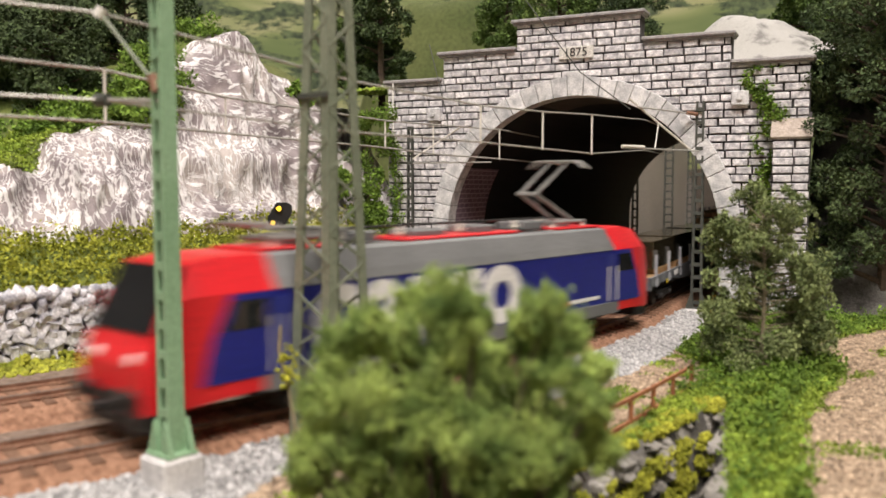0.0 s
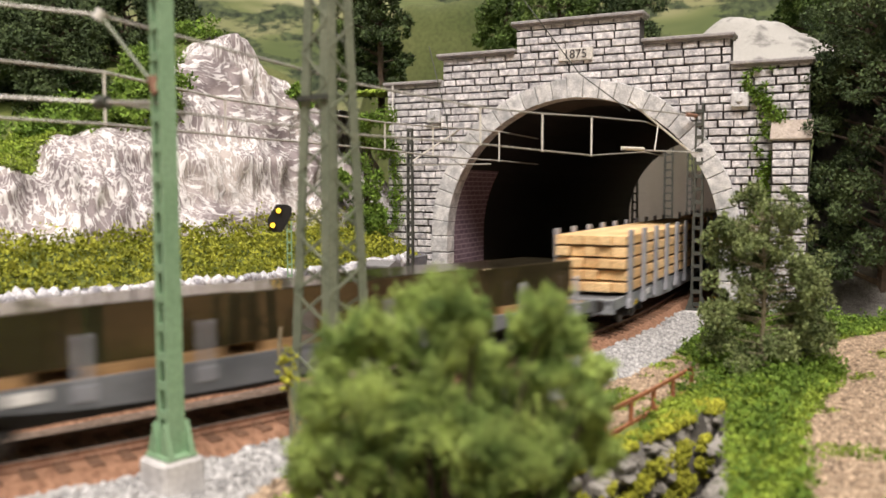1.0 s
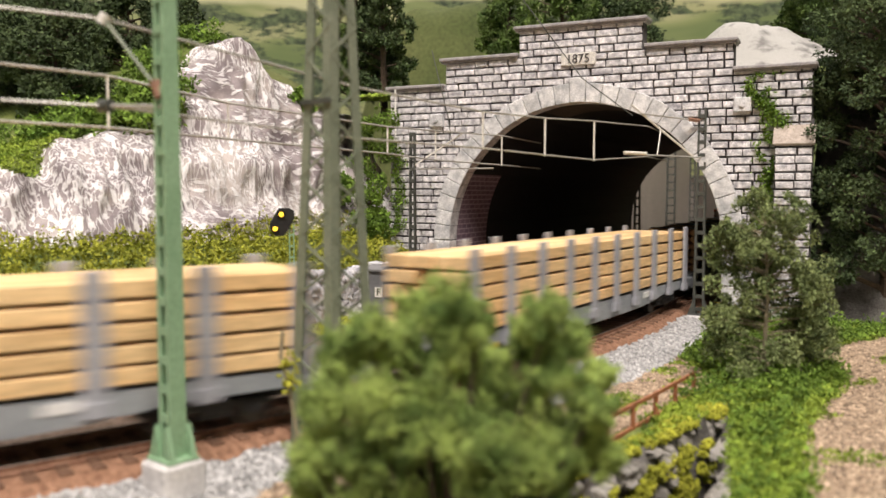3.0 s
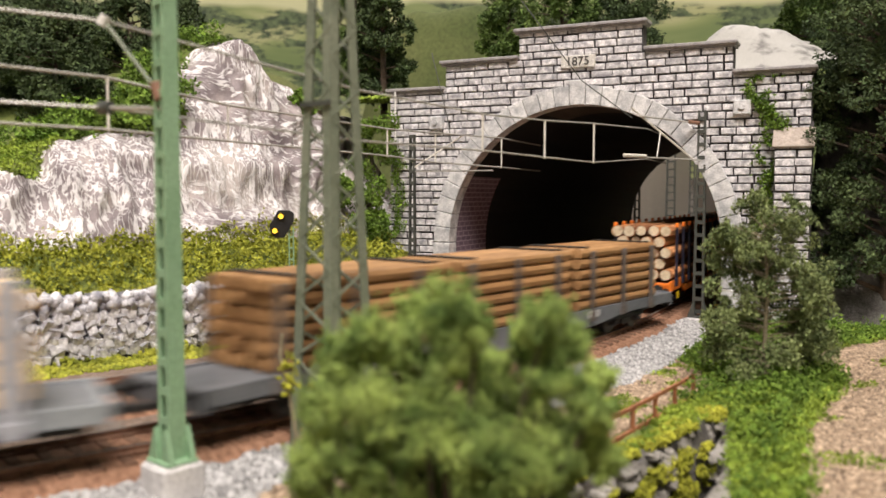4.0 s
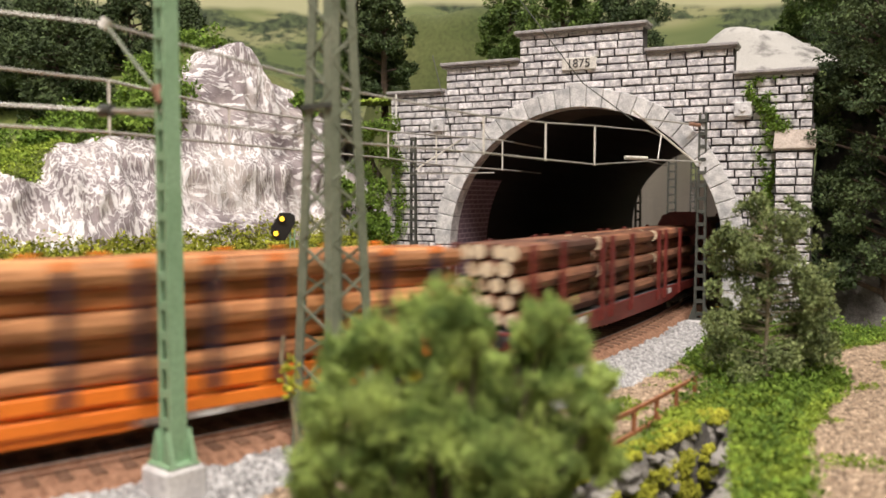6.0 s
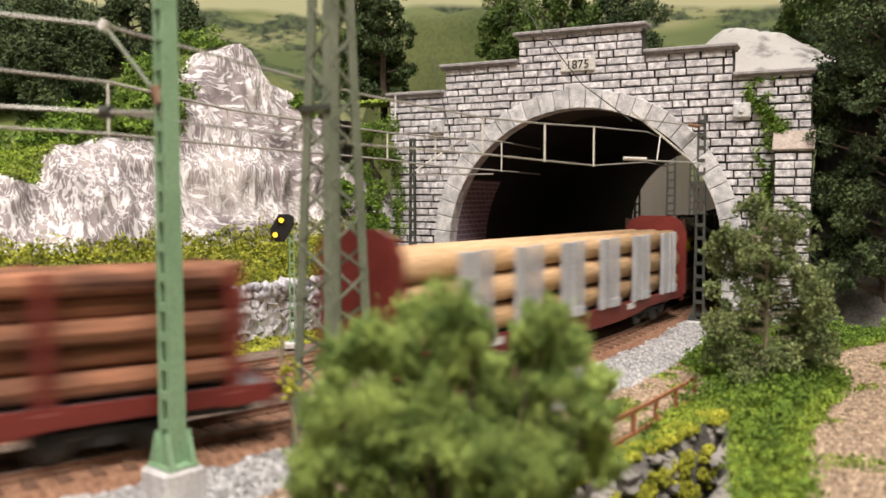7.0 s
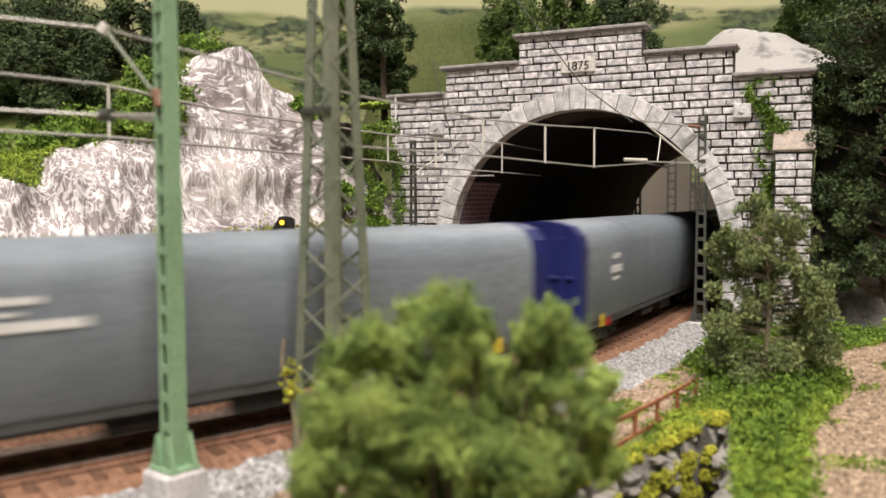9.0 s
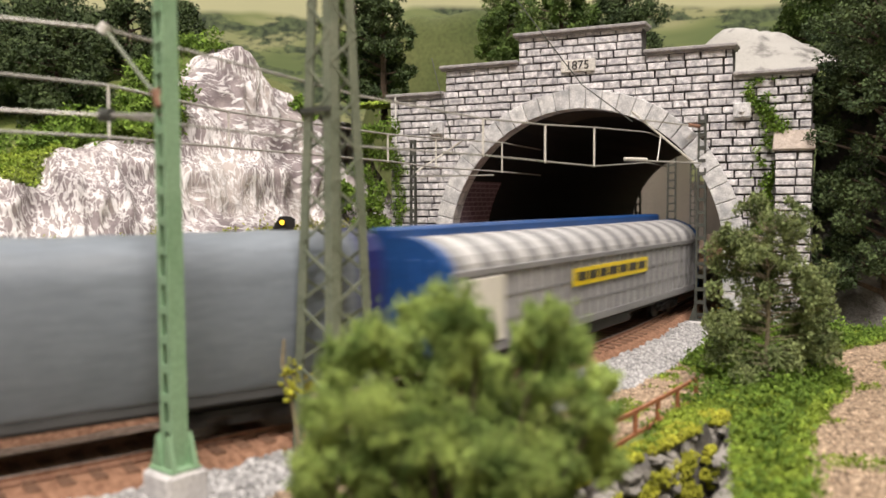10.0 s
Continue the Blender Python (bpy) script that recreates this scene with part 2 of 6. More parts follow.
def add_rod(bm, a, b, r0, r1=None, n=8, caps=True):
    """A tapered rod from a to b."""
    a, b = Vector(a), Vector(b)
    r1 = r0 if r1 is None else r1
    d = (b - a).normalized()
    e1 = d.orthogonal().normalized()
    e2 = d.cross(e1)
    ring = []
    for c, r in ((a, r0), (b, r1)):
        ring.append([bm.verts.new(c + (e1 * math.cos(k * math.tau / n) + e2 * math.sin(k * math.tau / n)) * r) for k in range(n)])
    for k in range(n):
        bm.faces.new((ring[0][k], ring[0][(k + 1) % n], ring[1][(k + 1) % n], ring[1][k]))
    if caps:
        bm.faces.new(ring[0][::-1])
        bm.faces.new(ring[1])


def rod(a, b, r0, r1=None, n=8):
    bm = bmesh.new()
    add_rod(bm, a, b, r0, r1, n)
    return bm


def add_tube(bm, pts, r, n=6):
    """One bent tube through the points."""
    pts = [Vector(p) for p in pts]
    prev = None
    for i, p in enumerate(pts):
        d = (pts[min(i + 1, len(pts) - 1)] - pts[max(i - 1, 0)]).normalized()
        e1 = d.cross(Vector((0, 0, 1))).normalized()
        e2 = d.cross(e1)
        ring = [bm.verts.new(p + (e1 * math.cos(k * math.tau / n) + e2 * math.sin(k * math.tau / n)) * r) for k in range(n)]
        if prev:
            for k in range(n):
                bm.faces.new((prev[k], prev[(k + 1) % n], ring[(k + 1) % n], ring[k]))
        prev = ring


def add_bar(bm, a, b, w, h):
    """A rectangular bar from a to b, w wide sideways, h high."""
    a, b = Vector(a), Vector(b)
    d = (b - a).normalized()
    side = d.cross(Vector((0, 0, 1)))
    if side.length < 1e-3:
        side = Vector((1, 0, 0))
    side.normalize()
    up = side.cross(d)
    q = [[bm.verts.new(c + side * (sx * w / 2) + up * (sy * h / 2)) for sx, sy in ((-1, -1), (1, -1), (1, 1), (-1, 1))] for c in (a, b)]
    for k in range(4):
        bm.faces.new((q[0][k], q[0][(k + 1) % 4], q[1][(k + 1) % 4], q[1][k]))
    bm.faces.new(q[0][::-1])
    bm.faces.new(q[1])


def bar(a, b, w, h):
    bm = bmesh.new()
    add_bar(bm, a, b, w, h)
    return bm


def extrude_profile(pts, x0, x1):
    """A closed profile of (y, z) drawn out along x."""
    bm = bmesh.new()
    a = [bm.verts.new((x0, y, z)) for y, z in pts]
    b = [bm.verts.new((x1, y, z)) for y, z in pts]
    n = len(pts)
    for k in range(n):
        bm.faces.new((a[k], a[(k + 1) % n], b[(k + 1) % n], b[k]))
    bm.faces.new(a[::-1])
    bm.faces.new(b)
    bmesh.ops.recalc_face_normals(bm, faces=bm.faces)
    return bm


def fbm(p, octaves=4, rough=0.5):
    total, amp = 0.0, 1.0
    p = Vector(p)
    for _ in range(octaves):
        total += amp * noise.noise(p)
        p = p * 2.03
        amp *= rough
    return total


def smooth01(x):
    x = min(1.0, max(0.0, x))
    return x * x * (3 - 2 * x)


def sheet(name, fn, nu, nv, material, smooth=True):
    verts = [fn(i / nu, j / nv) for j in range(nv + 1) for i in range(nu + 1)]
    faces = [(j * (nu + 1) + i, j * (nu + 1) + i + 1, (j + 1) * (nu + 1) + i + 1, (j + 1) * (nu + 1) + i) for j in range(nv) for i in range(nu)]
    return pydata(name, verts, faces, material, smooth=smooth)

# ---------------------------------------------------------------- the base board, the hall round it
def baseboard_table():
    ob = sheet("ground", lambda a, b: (-3600 + 5600 * a, -1500 + 5000 * b, -64 + 1.5 * fbm((a * 60, b * 60, 3))), 90, 80, M_EARTH)
    tagged(ob, "brown earth-covered base board of the model landscape", "ground", kind="structure")


def hall():
    walls = (("wall_north", (-4000, 3600, 3560, 3600)), ("wall_south", (-4000, 3600, -1640, -1600)), ("wall_west", (-4000, -3960, -1600, 3560)), ("wall_east", (3560, 3600, -1600, 3560)))
    for name, (x0, x1, y0, y1) in walls:
        tagged(link(name, box(x0, x1, y0, y1, -900, 2400), M_PLASTERWALL), "pale painted wall of the exhibition hall", "wall", kind="structure")
    tagged(link("ceiling", box(-4000, 3600, -1640, 3600, 2400, 2440), M_PLASTERWALL), "pale hall ceiling", "ceiling", kind="structure")
    tagged(link("floor", box(-4000, 3600, -1640, 3600, -940, -900), M_EARTH), "dull hall floor under the layout", "floor", kind="structure")


def backdrop():
    def fn(a, b):
        th = radians(-62 + 124 * a)
        return (-100 + 1500 * math.sin(th), 150 + 1500 * math.cos(th), 90 + 800 * b)
    ob = sheet("backdrop", fn, 48, 6, M_BACK)
    tagged(ob, "printed backdrop of green meadows, hedges and wooded hills", "backdrop", kind="structure")


baseboard_table()
hall()
backdrop()


# ---------------------------------------------------------------- railway ground and track
def formation():
    """Ballasted ground under both tracks, from r = 565 to the edge of the cutting."""
    def fn(a, b):
        s = -3300 + 7200 * a
        k = round(b * 16)
        off = -152 + 172 * min(1, max(0, (k - 1) / 14))
        z = -7.0 + 0.5 * fbm((s * 0.09, b * 20, 1)) if 0 < k < 16 else -66.0
        p = on_track(s, off, z)
        return p
    ob = sheet("track_bed", fn, 720, 16, M_TRACKBED)
    tagged(ob, "grey gravel bed under the two tracks", "gravel", kind="structure")


def ballast_bed(rad_off, name):
    """Raised rust-brown ballast with a flat crown."""
    prof = ((-24, -7), (-17, -2.6), (-8, -2.3), (0, -2.2), (8, -2.3), (14, -2.5), (16.5, -3.3), (19, -5.4), (21, -7.5))
    n = 1400
    verts, faces = [], []
    for i in range(n + 1):
        s = -3300 + 7200 * i / n
        for off, z in prof:
            q = on_track(s, off + rad_off)
            j = 0.45 * noise.noise(Vector((q.x * 0.6, q.y * 0.6, off)))
            verts.append((q.x, q.y, z + j))
    m = len(prof)
    for i in range(n):
        for k in range(m - 1):
            faces.append((i * m + k, i * m + k + 1, (i + 1) * m + k + 1, (i + 1) * m + k))
    ob = pydata(name, verts, faces, M_BALLAST_BROWN, smooth=True)
    return tagged(ob, "rust-brown weathered ballast bed of a model railway track", "ballast", kind="structure")


def rails(thing, rad_off):
    for side in (-8.25, 8.25):
        for nm, prof, mt in (("rail", ((-1.1, -2.0), (1.1, -2.0), (1.1, -1.6), (0.35, -1.3), (0.35, -0.7), (0.5, -0.5), (0.5, -0.12), (-0.5, -0.12), (-0.5, -0.5), (-0.35, -0.7), (-0.35, -1.3), (-1.1, -1.6)), M_RAIL), ("rail_head", ((-0.5, -0.12), (0.5, -0.12), (0.4, 0.0), (-0.4, 0.0)), M_RAILTOP)):
            verts, faces = [], []
            cuts = [-3300, -2000, -900, 0] + [4 * i for i in range(1, 150)] + [600, 900, 2000, 3900]
            for s in cuts:
                for o, z in prof:
                    p = on_track(s, rad_off + side + o, z)
                    verts.append(p)
            m = len(prof)
            for i in range(len(cuts) - 1):
                for k in range(m):
                    faces.append((i * m + k, i * m + (k + 1) % m, (i + 1) * m + (k + 1) % m, (i + 1) * m + k))
            pydata(nm, verts, faces, mt, thing)


def sleepers(thing, rad_off):
    """Each sleeper near the viewer is a piece of its own; those inside the hill and far off are joined."""
    me = None
    far_v, far_f = [], []
    s = -1100.0
    while s < 1500:
        p = on_track(s, rad_off)
        q = on_track(s + 1, rad_off)
        ang = math.atan2(q.y - p.y, q.x - p.x)
        if -60 < s < 480:
            if me is None:
                bm = box(-1.55, 1.55, -15, 15, -4.0, -1.95, 0.3)
                for sd in (-8.25, 8.25):
                    add_box(bm, -1.3, 1.3, sd - 2.1, sd + 2.1, -2.0, -1.45)
                ob = link("sleeper", bm, M_SLEEPER)
                me = ob.data
            else:
                ob = new("sleeper", me)
            ob.parent = thing
            ob.matrix_basis = place(p.x, p.y, 0, 0, 0, math.degrees(ang) + random.uniform(-0.6, 0.6))
        else:
            c, sn, b0 = math.cos(ang), math.sin(ang), len(far_v)
            for z in (-4, -1.95):
                for y in (-15, 15):
                    for x in (-1.55, 1.55):
                        far_v.append((p.x + x * c - y * sn, p.y + x * sn + y * c, z))
            far_f += [tuple(b0 + i for i in f) for f in ((0, 2, 3, 1), (4, 5, 7, 6), (0, 1, 5, 4), (2, 6, 7, 3), (0, 4, 6, 2), (1, 3, 7, 5))]
        s += 6.9
    ob = pydata("sleeper_run", far_v, far_f, M_SLEEPER, thing)
    tagged(ob, kind="stuff")


def railway_track(rad_off, label):
    t = empty("railway_track")
    tagged(t, label, "railway track", "railway tracks")
    rails(t, rad_off)
    sleepers(t, rad_off)


formation()
ballast_bed(0, "ballast_near")
ballast_bed(-62, "ballast_far")
railway_track(0, "running model railway track with rusty rails and brown sleepers")
railway_track(-62, "empty model railway track with rusty rails in brown ballast")


# ---------------------------------------------------------------- tunnel
RING_Z, R_IN, R_OUT = 31.0, 77.0, 87.0
STEPS = ((-117.0, 120.0), (-81.0, 134.5), (-34.5, 149.0), (34.5, 134.5), (79.0, 120.0), (117.0, 120.0))   # from u, height up to coping


def wall_top(u):
    a = abs(u)
    return 149.0 if a < 34.5 else 134.5 if a < 80 else 120.0


def half_open(z, r):
    """Half width of the opening at height z."""
    if z <= RING_Z:
        return r
    d = r * r - (z - RING_Z) ** 2
    return math.sqrt(d) if d > 0 else 0.0


def portal_brick(portal, u0, u1, z0, z1, v0=-2.2):
    j = lambda a: random.uniform(-a, a)
    g, e = 0.42, 0.3
    u0, u1, z0, z1 = u0 + g + j(0.3), u1 - g + j(0.3), z0 + g + j(0.16), z1 - g + j(0.16)
    f = v0 - random.uniform(0.0, 0.7)
    vs = [(u0, v0 + 1.6, z0), (u1, v0 + 1.6, z0), (u1, v0 + 1.6, z1), (u0, v0 + 1.6, z1),
          (u0, f + 0.35, z0), (u1, f + 0.35, z0), (u1, f + 0.35, z1), (u0, f + 0.35, z1),
          (u0 + e, f, z0 + e), (u1 - e, f, z0 + e), (u1 - e, f + j(0.15), z1 - e), (u0 + e, f + j(0.15), z1 - e)]
    fs = [(0, 1, 5, 4), (1, 2, 6, 5), (2, 3, 7, 6), (3, 0, 4, 7), (4, 5, 9, 8), (5, 6, 10, 9), (6, 7, 11, 10), (7, 4, 8, 11), (8, 9, 10, 11)]
    return vs, fs


def tunnel_portal():
    p = empty("tunnel_portal", PORTAL)
    tagged(p, "grey stone tunnel portal with stepped parapet and round arch", "tunnel portal")
    # core wall with the arched opening cut through
    bm = bmesh.new()
    us = sorted({-117.0, -80.0, -34.5, 34.5, 80.0, 117.0, *[R_IN * math.sin(radians(a)) for a in range(-90, 91, 5)]})
    for a, b in zip(us, us[1:]):
        if b - a < 0.01:
            continue
        top = wall_top((a + b) / 2)
        za = RING_Z + math.sqrt(max(0, R_IN ** 2 - a * a)) if abs(a) <= R_IN + 0.01 else -8
        zb = RING_Z + math.sqrt(max(0, R_IN ** 2 - b * b)) if abs(b) <= R_IN + 0.01 else -8
        if abs((a + b) / 2) > R_IN:
            za = zb = -8
        q = [bm.verts.new(c) for c in ((a, -1, za), (b, -1, zb), (b, -1, top), (a, -1, top), (a, 7, za), (b, 7, zb), (b, 7, top), (a, 7, top))]
        for f in ((0, 1, 2, 3), (7, 6, 5, 4), (3, 2, 6, 7), (0, 4, 5, 1), (0, 3, 7, 4), (1, 5, 6, 2)):
            bm.faces.new([q[i] for i in f])
    bmesh.ops.remove_doubles(bm, verts=bm.verts, dist=0.001)
    part("core_wall", bm, M_MORTAR, p)
    # coping slabs
    for a, b, z in ((-119, -80.5, 120), (-83, -34.5, 134.5), (-37, 37, 149), (35.5, 82, 134.5), (80, 119, 120)):
        bm = box(a, b, -5.0, 8.5, z, z + 1.9, 0.4)
        add_box(bm, a + 0.8, b - 0.8, -3.8, 7.5, z - 1.1, z)
        part("coping", bm, M_COPING, p)
    # voussoirs
    n = 29
    for k in range(n):
        a0, a1 = math.pi * k / n, math.pi * (k + 1) / n
        key = k == n // 2
        ri, ro, f = R_IN - 0.3, R_OUT + (3.0 if key else random.uniform(-0.3, 0.5)), -4.2 if key else -3.4 - random.uniform(0, 0.4)
        g = 0.0022
        bm = bmesh.new()
        vs = []
        for v in (f, 6.5):
            for r, a in ((ri, a0 + g), (ro, a0 + g), (ro, (a0 + a1) / 2), (ro, a1 - g), (ri, a1 - g), (ri, (a0 + a1) / 2)):
                vs.append(bm.verts.new((-math.cos(a) * r, v, RING_Z + math.sin(a) * r)))
        bm.faces.new(vs[:6])
        bm.faces.new(vs[6:][::-1])
        for i in range(6):
            bm.faces.new((vs[i], vs[6 + i], vs[6 + (i + 1) % 6], vs[(i + 1) % 6]))
        bmesh.ops.recalc_face_normals(bm, faces=bm.faces)
        bmesh.ops.bevel(bm, geom=[e for e in bm.edges if all(abs(v.co.y - f) < 0.01 for v in e.verts)], offset=0.3, segments=1, affect="EDGES")
        part("keystone" if key else "voussoir", bm, M_STONE_LIGHT, p)
    for sgn in (-1, 1):
        for k in range(4):
            z0 = -8 + k * 9.75
            a, b = sorted((sgn * (R_IN - 0.3), sgn * (R_OUT + random.uniform(-0.3, 0.6))))
            part("voussoir", box(a, b, -3.5, 6.5, z0 + 0.25, z0 + 9.5, 0.45), M_STONE_LIGHT, p)
    # date stone
    part("date_stone", box(-9.5, 9.5, -3.6, 0, 127.6, 134.2, 0.3), M_DATE, p, "pale date stone")
    tx = bpy.data.curves.new("date", "FONT")
    tx.body, tx.size, tx.extrude, tx.align_x, tx.align_y = "1875", 6.6 * MM, 0.0002, "CENTER", "CENTER"
    tx.materials.append(M_MORTAR)
    ob = new("date_figures", tx)
    ob.parent = p
    ob.matrix_basis = place(0, -3.75, 130.9, 90, 0, 0)
    # small lamp-like stone boxes and a buttress
    for u, z in ((-85, 101), (85, 103)):
        bm = box(u - 4.2, u + 4.2, -5.4, 0, z - 4.0, z + 3.4, 0.5)
        add_rod(bm, (u, -6.2, z), (u, -5.0, z), 1.5, 1.5, 10)
        part("drain_box", bm, M_STONE_LIGHT, p)
    bm = bmesh.new()
    prof = ((-8.5, -8), (-8.5, 84), (-0.5, 95), (0, 95), (0, -8))
    a = [bm.verts.new((101, y, z)) for y, z in prof]
    b = [bm.verts.new((118, y, z)) for y, z in prof]
    for k in range(5):
        bm.faces.new((a[k], a[(k + 1) % 5], b[(k + 1) % 5], b[k]))
    bm.faces.new(a[::-1])
    bm.faces.new(b)
    bmesh.ops.recalc_face_normals(bm, faces=bm.faces)
    part("buttress", bm, M_MORTAR, p)
    bm = bmesh.new()
    add_box(bm, 100, 119, -10.5, 1.5, -0.8, 0.8, 0.3, Matrix.Translation((0, -4, 90.5)) @ Matrix.Rotation(radians(53), 4, "X"))
    part("buttress_cap", bm, M_COPING_WARM, p)
    return p


def portal_bricks(p):
    rows = []
    h = 4.05
    z = -8.0
    while z < 149:
        z1 = min(z + h, 149.0)
        if z1 - z < 2:
            break
        zm = (z + z1) / 2
        w = 117.0 if zm < 120 else 80.0 if zm < 134.5 else 34.5
        hole = half_open(zm, R_OUT - 3.5) if zm < RING_Z + R_OUT - 3.5 else 0
        for a, b in ([(-w, w)] if hole <= 0 else [(-w, -hole), (hole, w)]):
            u = a
            first = random.uniform(3.5, 10)
            while u < b - 0.2:
                ln = first or random.choice((8.0, 9.2, 10.5, 12.0))
                first = 0
                e = u + ln
                if b - e < 3.5:
                    e = b
                rows.append(portal_brick(p, u, e, z, z1))
                u = e
        z = z1
    zb = -8.0
    while zb < 82:
        for a, b in ((101, 109.5 + random.uniform(-2, 2)), (None, 118)):
            a = last if a is None else a
            rows.append(portal_brick(p, a, b, zb, min(zb + h, 84), -9.2))
            last = b
        zb += h
    # those nearest above the opening and on the viewer's side stand as single bricks
    rows.sort(key=lambda q: -q[0][0][0] - (200 if q[0][0][1] < -5 else 0))
    for vs, fs in rows[:300]:
        pydata("brick", vs, fs, M_STONE, p)
    av, af = [], []
    for vs, fs in rows[300:]:
        af += [tuple(len(av) + i for i in f) for f in fs]
        av += vs
    tagged(pydata("brickwork", av, af, M_STONE_I, p), kind="stuff")


def tunnel_lining():
    t = empty("tunnel_lining", PORTAL)
    tagged(t, "dark tunnel lining with brick-papered side wall", "tunnel", kind="structure")
    r = R_IN + 0.2
    path = [(-r, -8.0), (-r, 10.0)] + [(-r * math.cos(radians(a)), RING_Z + r * math.sin(radians(a))) for a in range(0, 181, 6)] + [(r, 10.0), (r, -8.0)]
    # Shoulder and deep bore are near-black; their darkness is put into the colour.
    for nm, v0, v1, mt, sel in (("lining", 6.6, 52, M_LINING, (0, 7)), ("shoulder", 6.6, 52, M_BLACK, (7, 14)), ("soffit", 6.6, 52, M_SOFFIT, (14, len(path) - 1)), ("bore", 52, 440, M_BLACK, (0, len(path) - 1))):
        pts = path[sel[0]:sel[1] + 1]
        verts, faces, uv = [], [], []
        ln = 0.0
        for k, (u, z) in enumerate(pts):
            if k:
                ln += math.dist(pts[k - 1], pts[k])
            for w, v in ((0, v0), (0, v1), (4, v0), (4, v1)):
                cz = max(z - RING_Z, 0)
                d = Vector((u, cz)).normalized()
                verts.append((u + d.x * w, v, z + d.y * w))
                uv.append((v, ln))
        for k in range(len(pts) - 1):
            a, b = 4 * k, 4 * k + 4
            faces += [(a, a + 1, b + 1, b), (a + 2, b + 2, b + 3, a + 3), (a, b, b + 2, a + 2), (a + 1, a + 3, b + 3, b + 1)]
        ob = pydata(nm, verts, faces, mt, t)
        lay = ob.data.uv_layers.new(name="uv")
        for loop in ob.data.loops:
            lay.data[loop.index].uv = uv[loop.vertex_index]
    # the room wall beyond the far end
    part("far_wall", box(-150, -140, 440, 2400, -60, 212), M_GREYWALL, t, "plain grey wall beyond the far mouth")


M_DATE = mat("date_plate", (0.6, 0.58, 0.54), (0.72, 0.7, 0.66), 300.0, 1500.0, 0.8)
M_COPING_WARM = mat("warm_slab", (0.33, 0.28, 0.24), (0.5, 0.43, 0.38), 200.0, 1300.0, 0.85)
M_STONE_I = mat("portal_stone_pieces", (0.34, 0.335, 0.365), (0.86, 0.84, 0.855), 330.0, 1500.0, 0.85, bump=0.5, island=0.16)
the_portal = tunnel_portal()
tunnel_lining()


# ---------------------------------------------------------------- ground forms
M_MOSS = mat("moss_foam", (0.17, 0.20, 0.015), (0.42, 0.43, 0.05), 120.0, 900.0, 0.95, bump=0.5, island=0.35)
M_LICHEN = mat("yellow_lichen", (0.24, 0.26, 0.02), (0.48, 0.48, 0.05), 150.0, 900.0, 0.95, bump=0.5, island=0.35)
M_TURF_BRIGHT = mat("bright_turf", (0.17, 0.27, 0.03), (0.36, 0.46, 0.06), 90.0, 900.0, 0.95, bump=0.9, island=0.35)
M_BUSH = mat("bush_foam", (0.09, 0.17, 0.02), (0.21, 0.33, 0.045), 120.0, 900.0, 0.95, bump=0.5, island=0.4)
M_LEAF_DARK = mat("dark_leaves", (0.03, 0.055, 0.02), (0.09, 0.13, 0.045), 60.0, 900.0, 0.9, bump=0.3, island=0.45)
M_LEAF_MID = mat("green_leaves", (0.05, 0.095, 0.02), (0.15, 0.225, 0.05), 60.0, 900.0, 0.9, bump=0.3, island=0.4)
M_LEAF_GREY = mat("grey_green_leaves", (0.11, 0.155, 0.055), (0.27, 0.32, 0.125), 70.0, 900.0, 0.9, bump=0.3, island=0.45)
M_LEAF_FRESH = mat("fresh_green_foam", (0.12, 0.20, 0.045), (0.40, 0.51, 0.135), 130.0, 900.0, 0.95, bump=0.3, island=0.5)
M_BARK = mat("bark", (0.05, 0.035, 0.026), (0.12, 0.085, 0.06), 200.0, 1500.0, 0.95, bump=0.6)
M_TWIG = mat("pale_twig", (0.2, 0.17, 0.11), (0.33, 0.28, 0.19), 200.0, 1500.0, 0.9, bump=0.3)
M_PATH = mat("sandy_path", (0.26, 0.185, 0.125), (0.55, 0.42, 0.30), 400.0, 1600.0, 0.95, bump=0.9, island=0.5)
M_GREYROCK = mat("weathered_rock", (0.06, 0.055, 0.05), (0.2, 0.19, 0.18), 70.0, 900.0, 0.9, bump=1.0)
M_CRAG = mat("grey_crag", (0.14, 0.13, 0.115), (0.42, 0.40, 0.37), 90.0, 900.0, 0.9, bump=1.0)
M_STONEWHITE = mat("rubble_stone", (0.27, 0.27, 0.31), (0.78, 0.78, 0.81), 220.0, 1300.0, 0.85, bump=0.8, spread=0.22)
M_WALLJOINT = mat("rubble_joint", (0.10, 0.10, 0.12), (0.2, 0.2, 0.22), 220.0, 1300.0, 0.9, bump=0.6)
M_MOUND = mat("pale_plaster_mound", (0.15, 0.145, 0.14), (0.43, 0.42, 0.40), 85.0, 2600.0, 0.7, bump=0.4, lo=0.30, hi=0.48)
M_FENCE = mat("orange_brown_wood", (0.26, 0.095, 0.04), (0.40, 0.16, 0.075), 200.0, 1500.0, 0.75, bump=0.2)
M_HILL = mat("olive_hill", (0.075, 0.10, 0.03), (0.17, 0.19, 0.07), 5.0, 200.0, 0.95, bump=0.2)

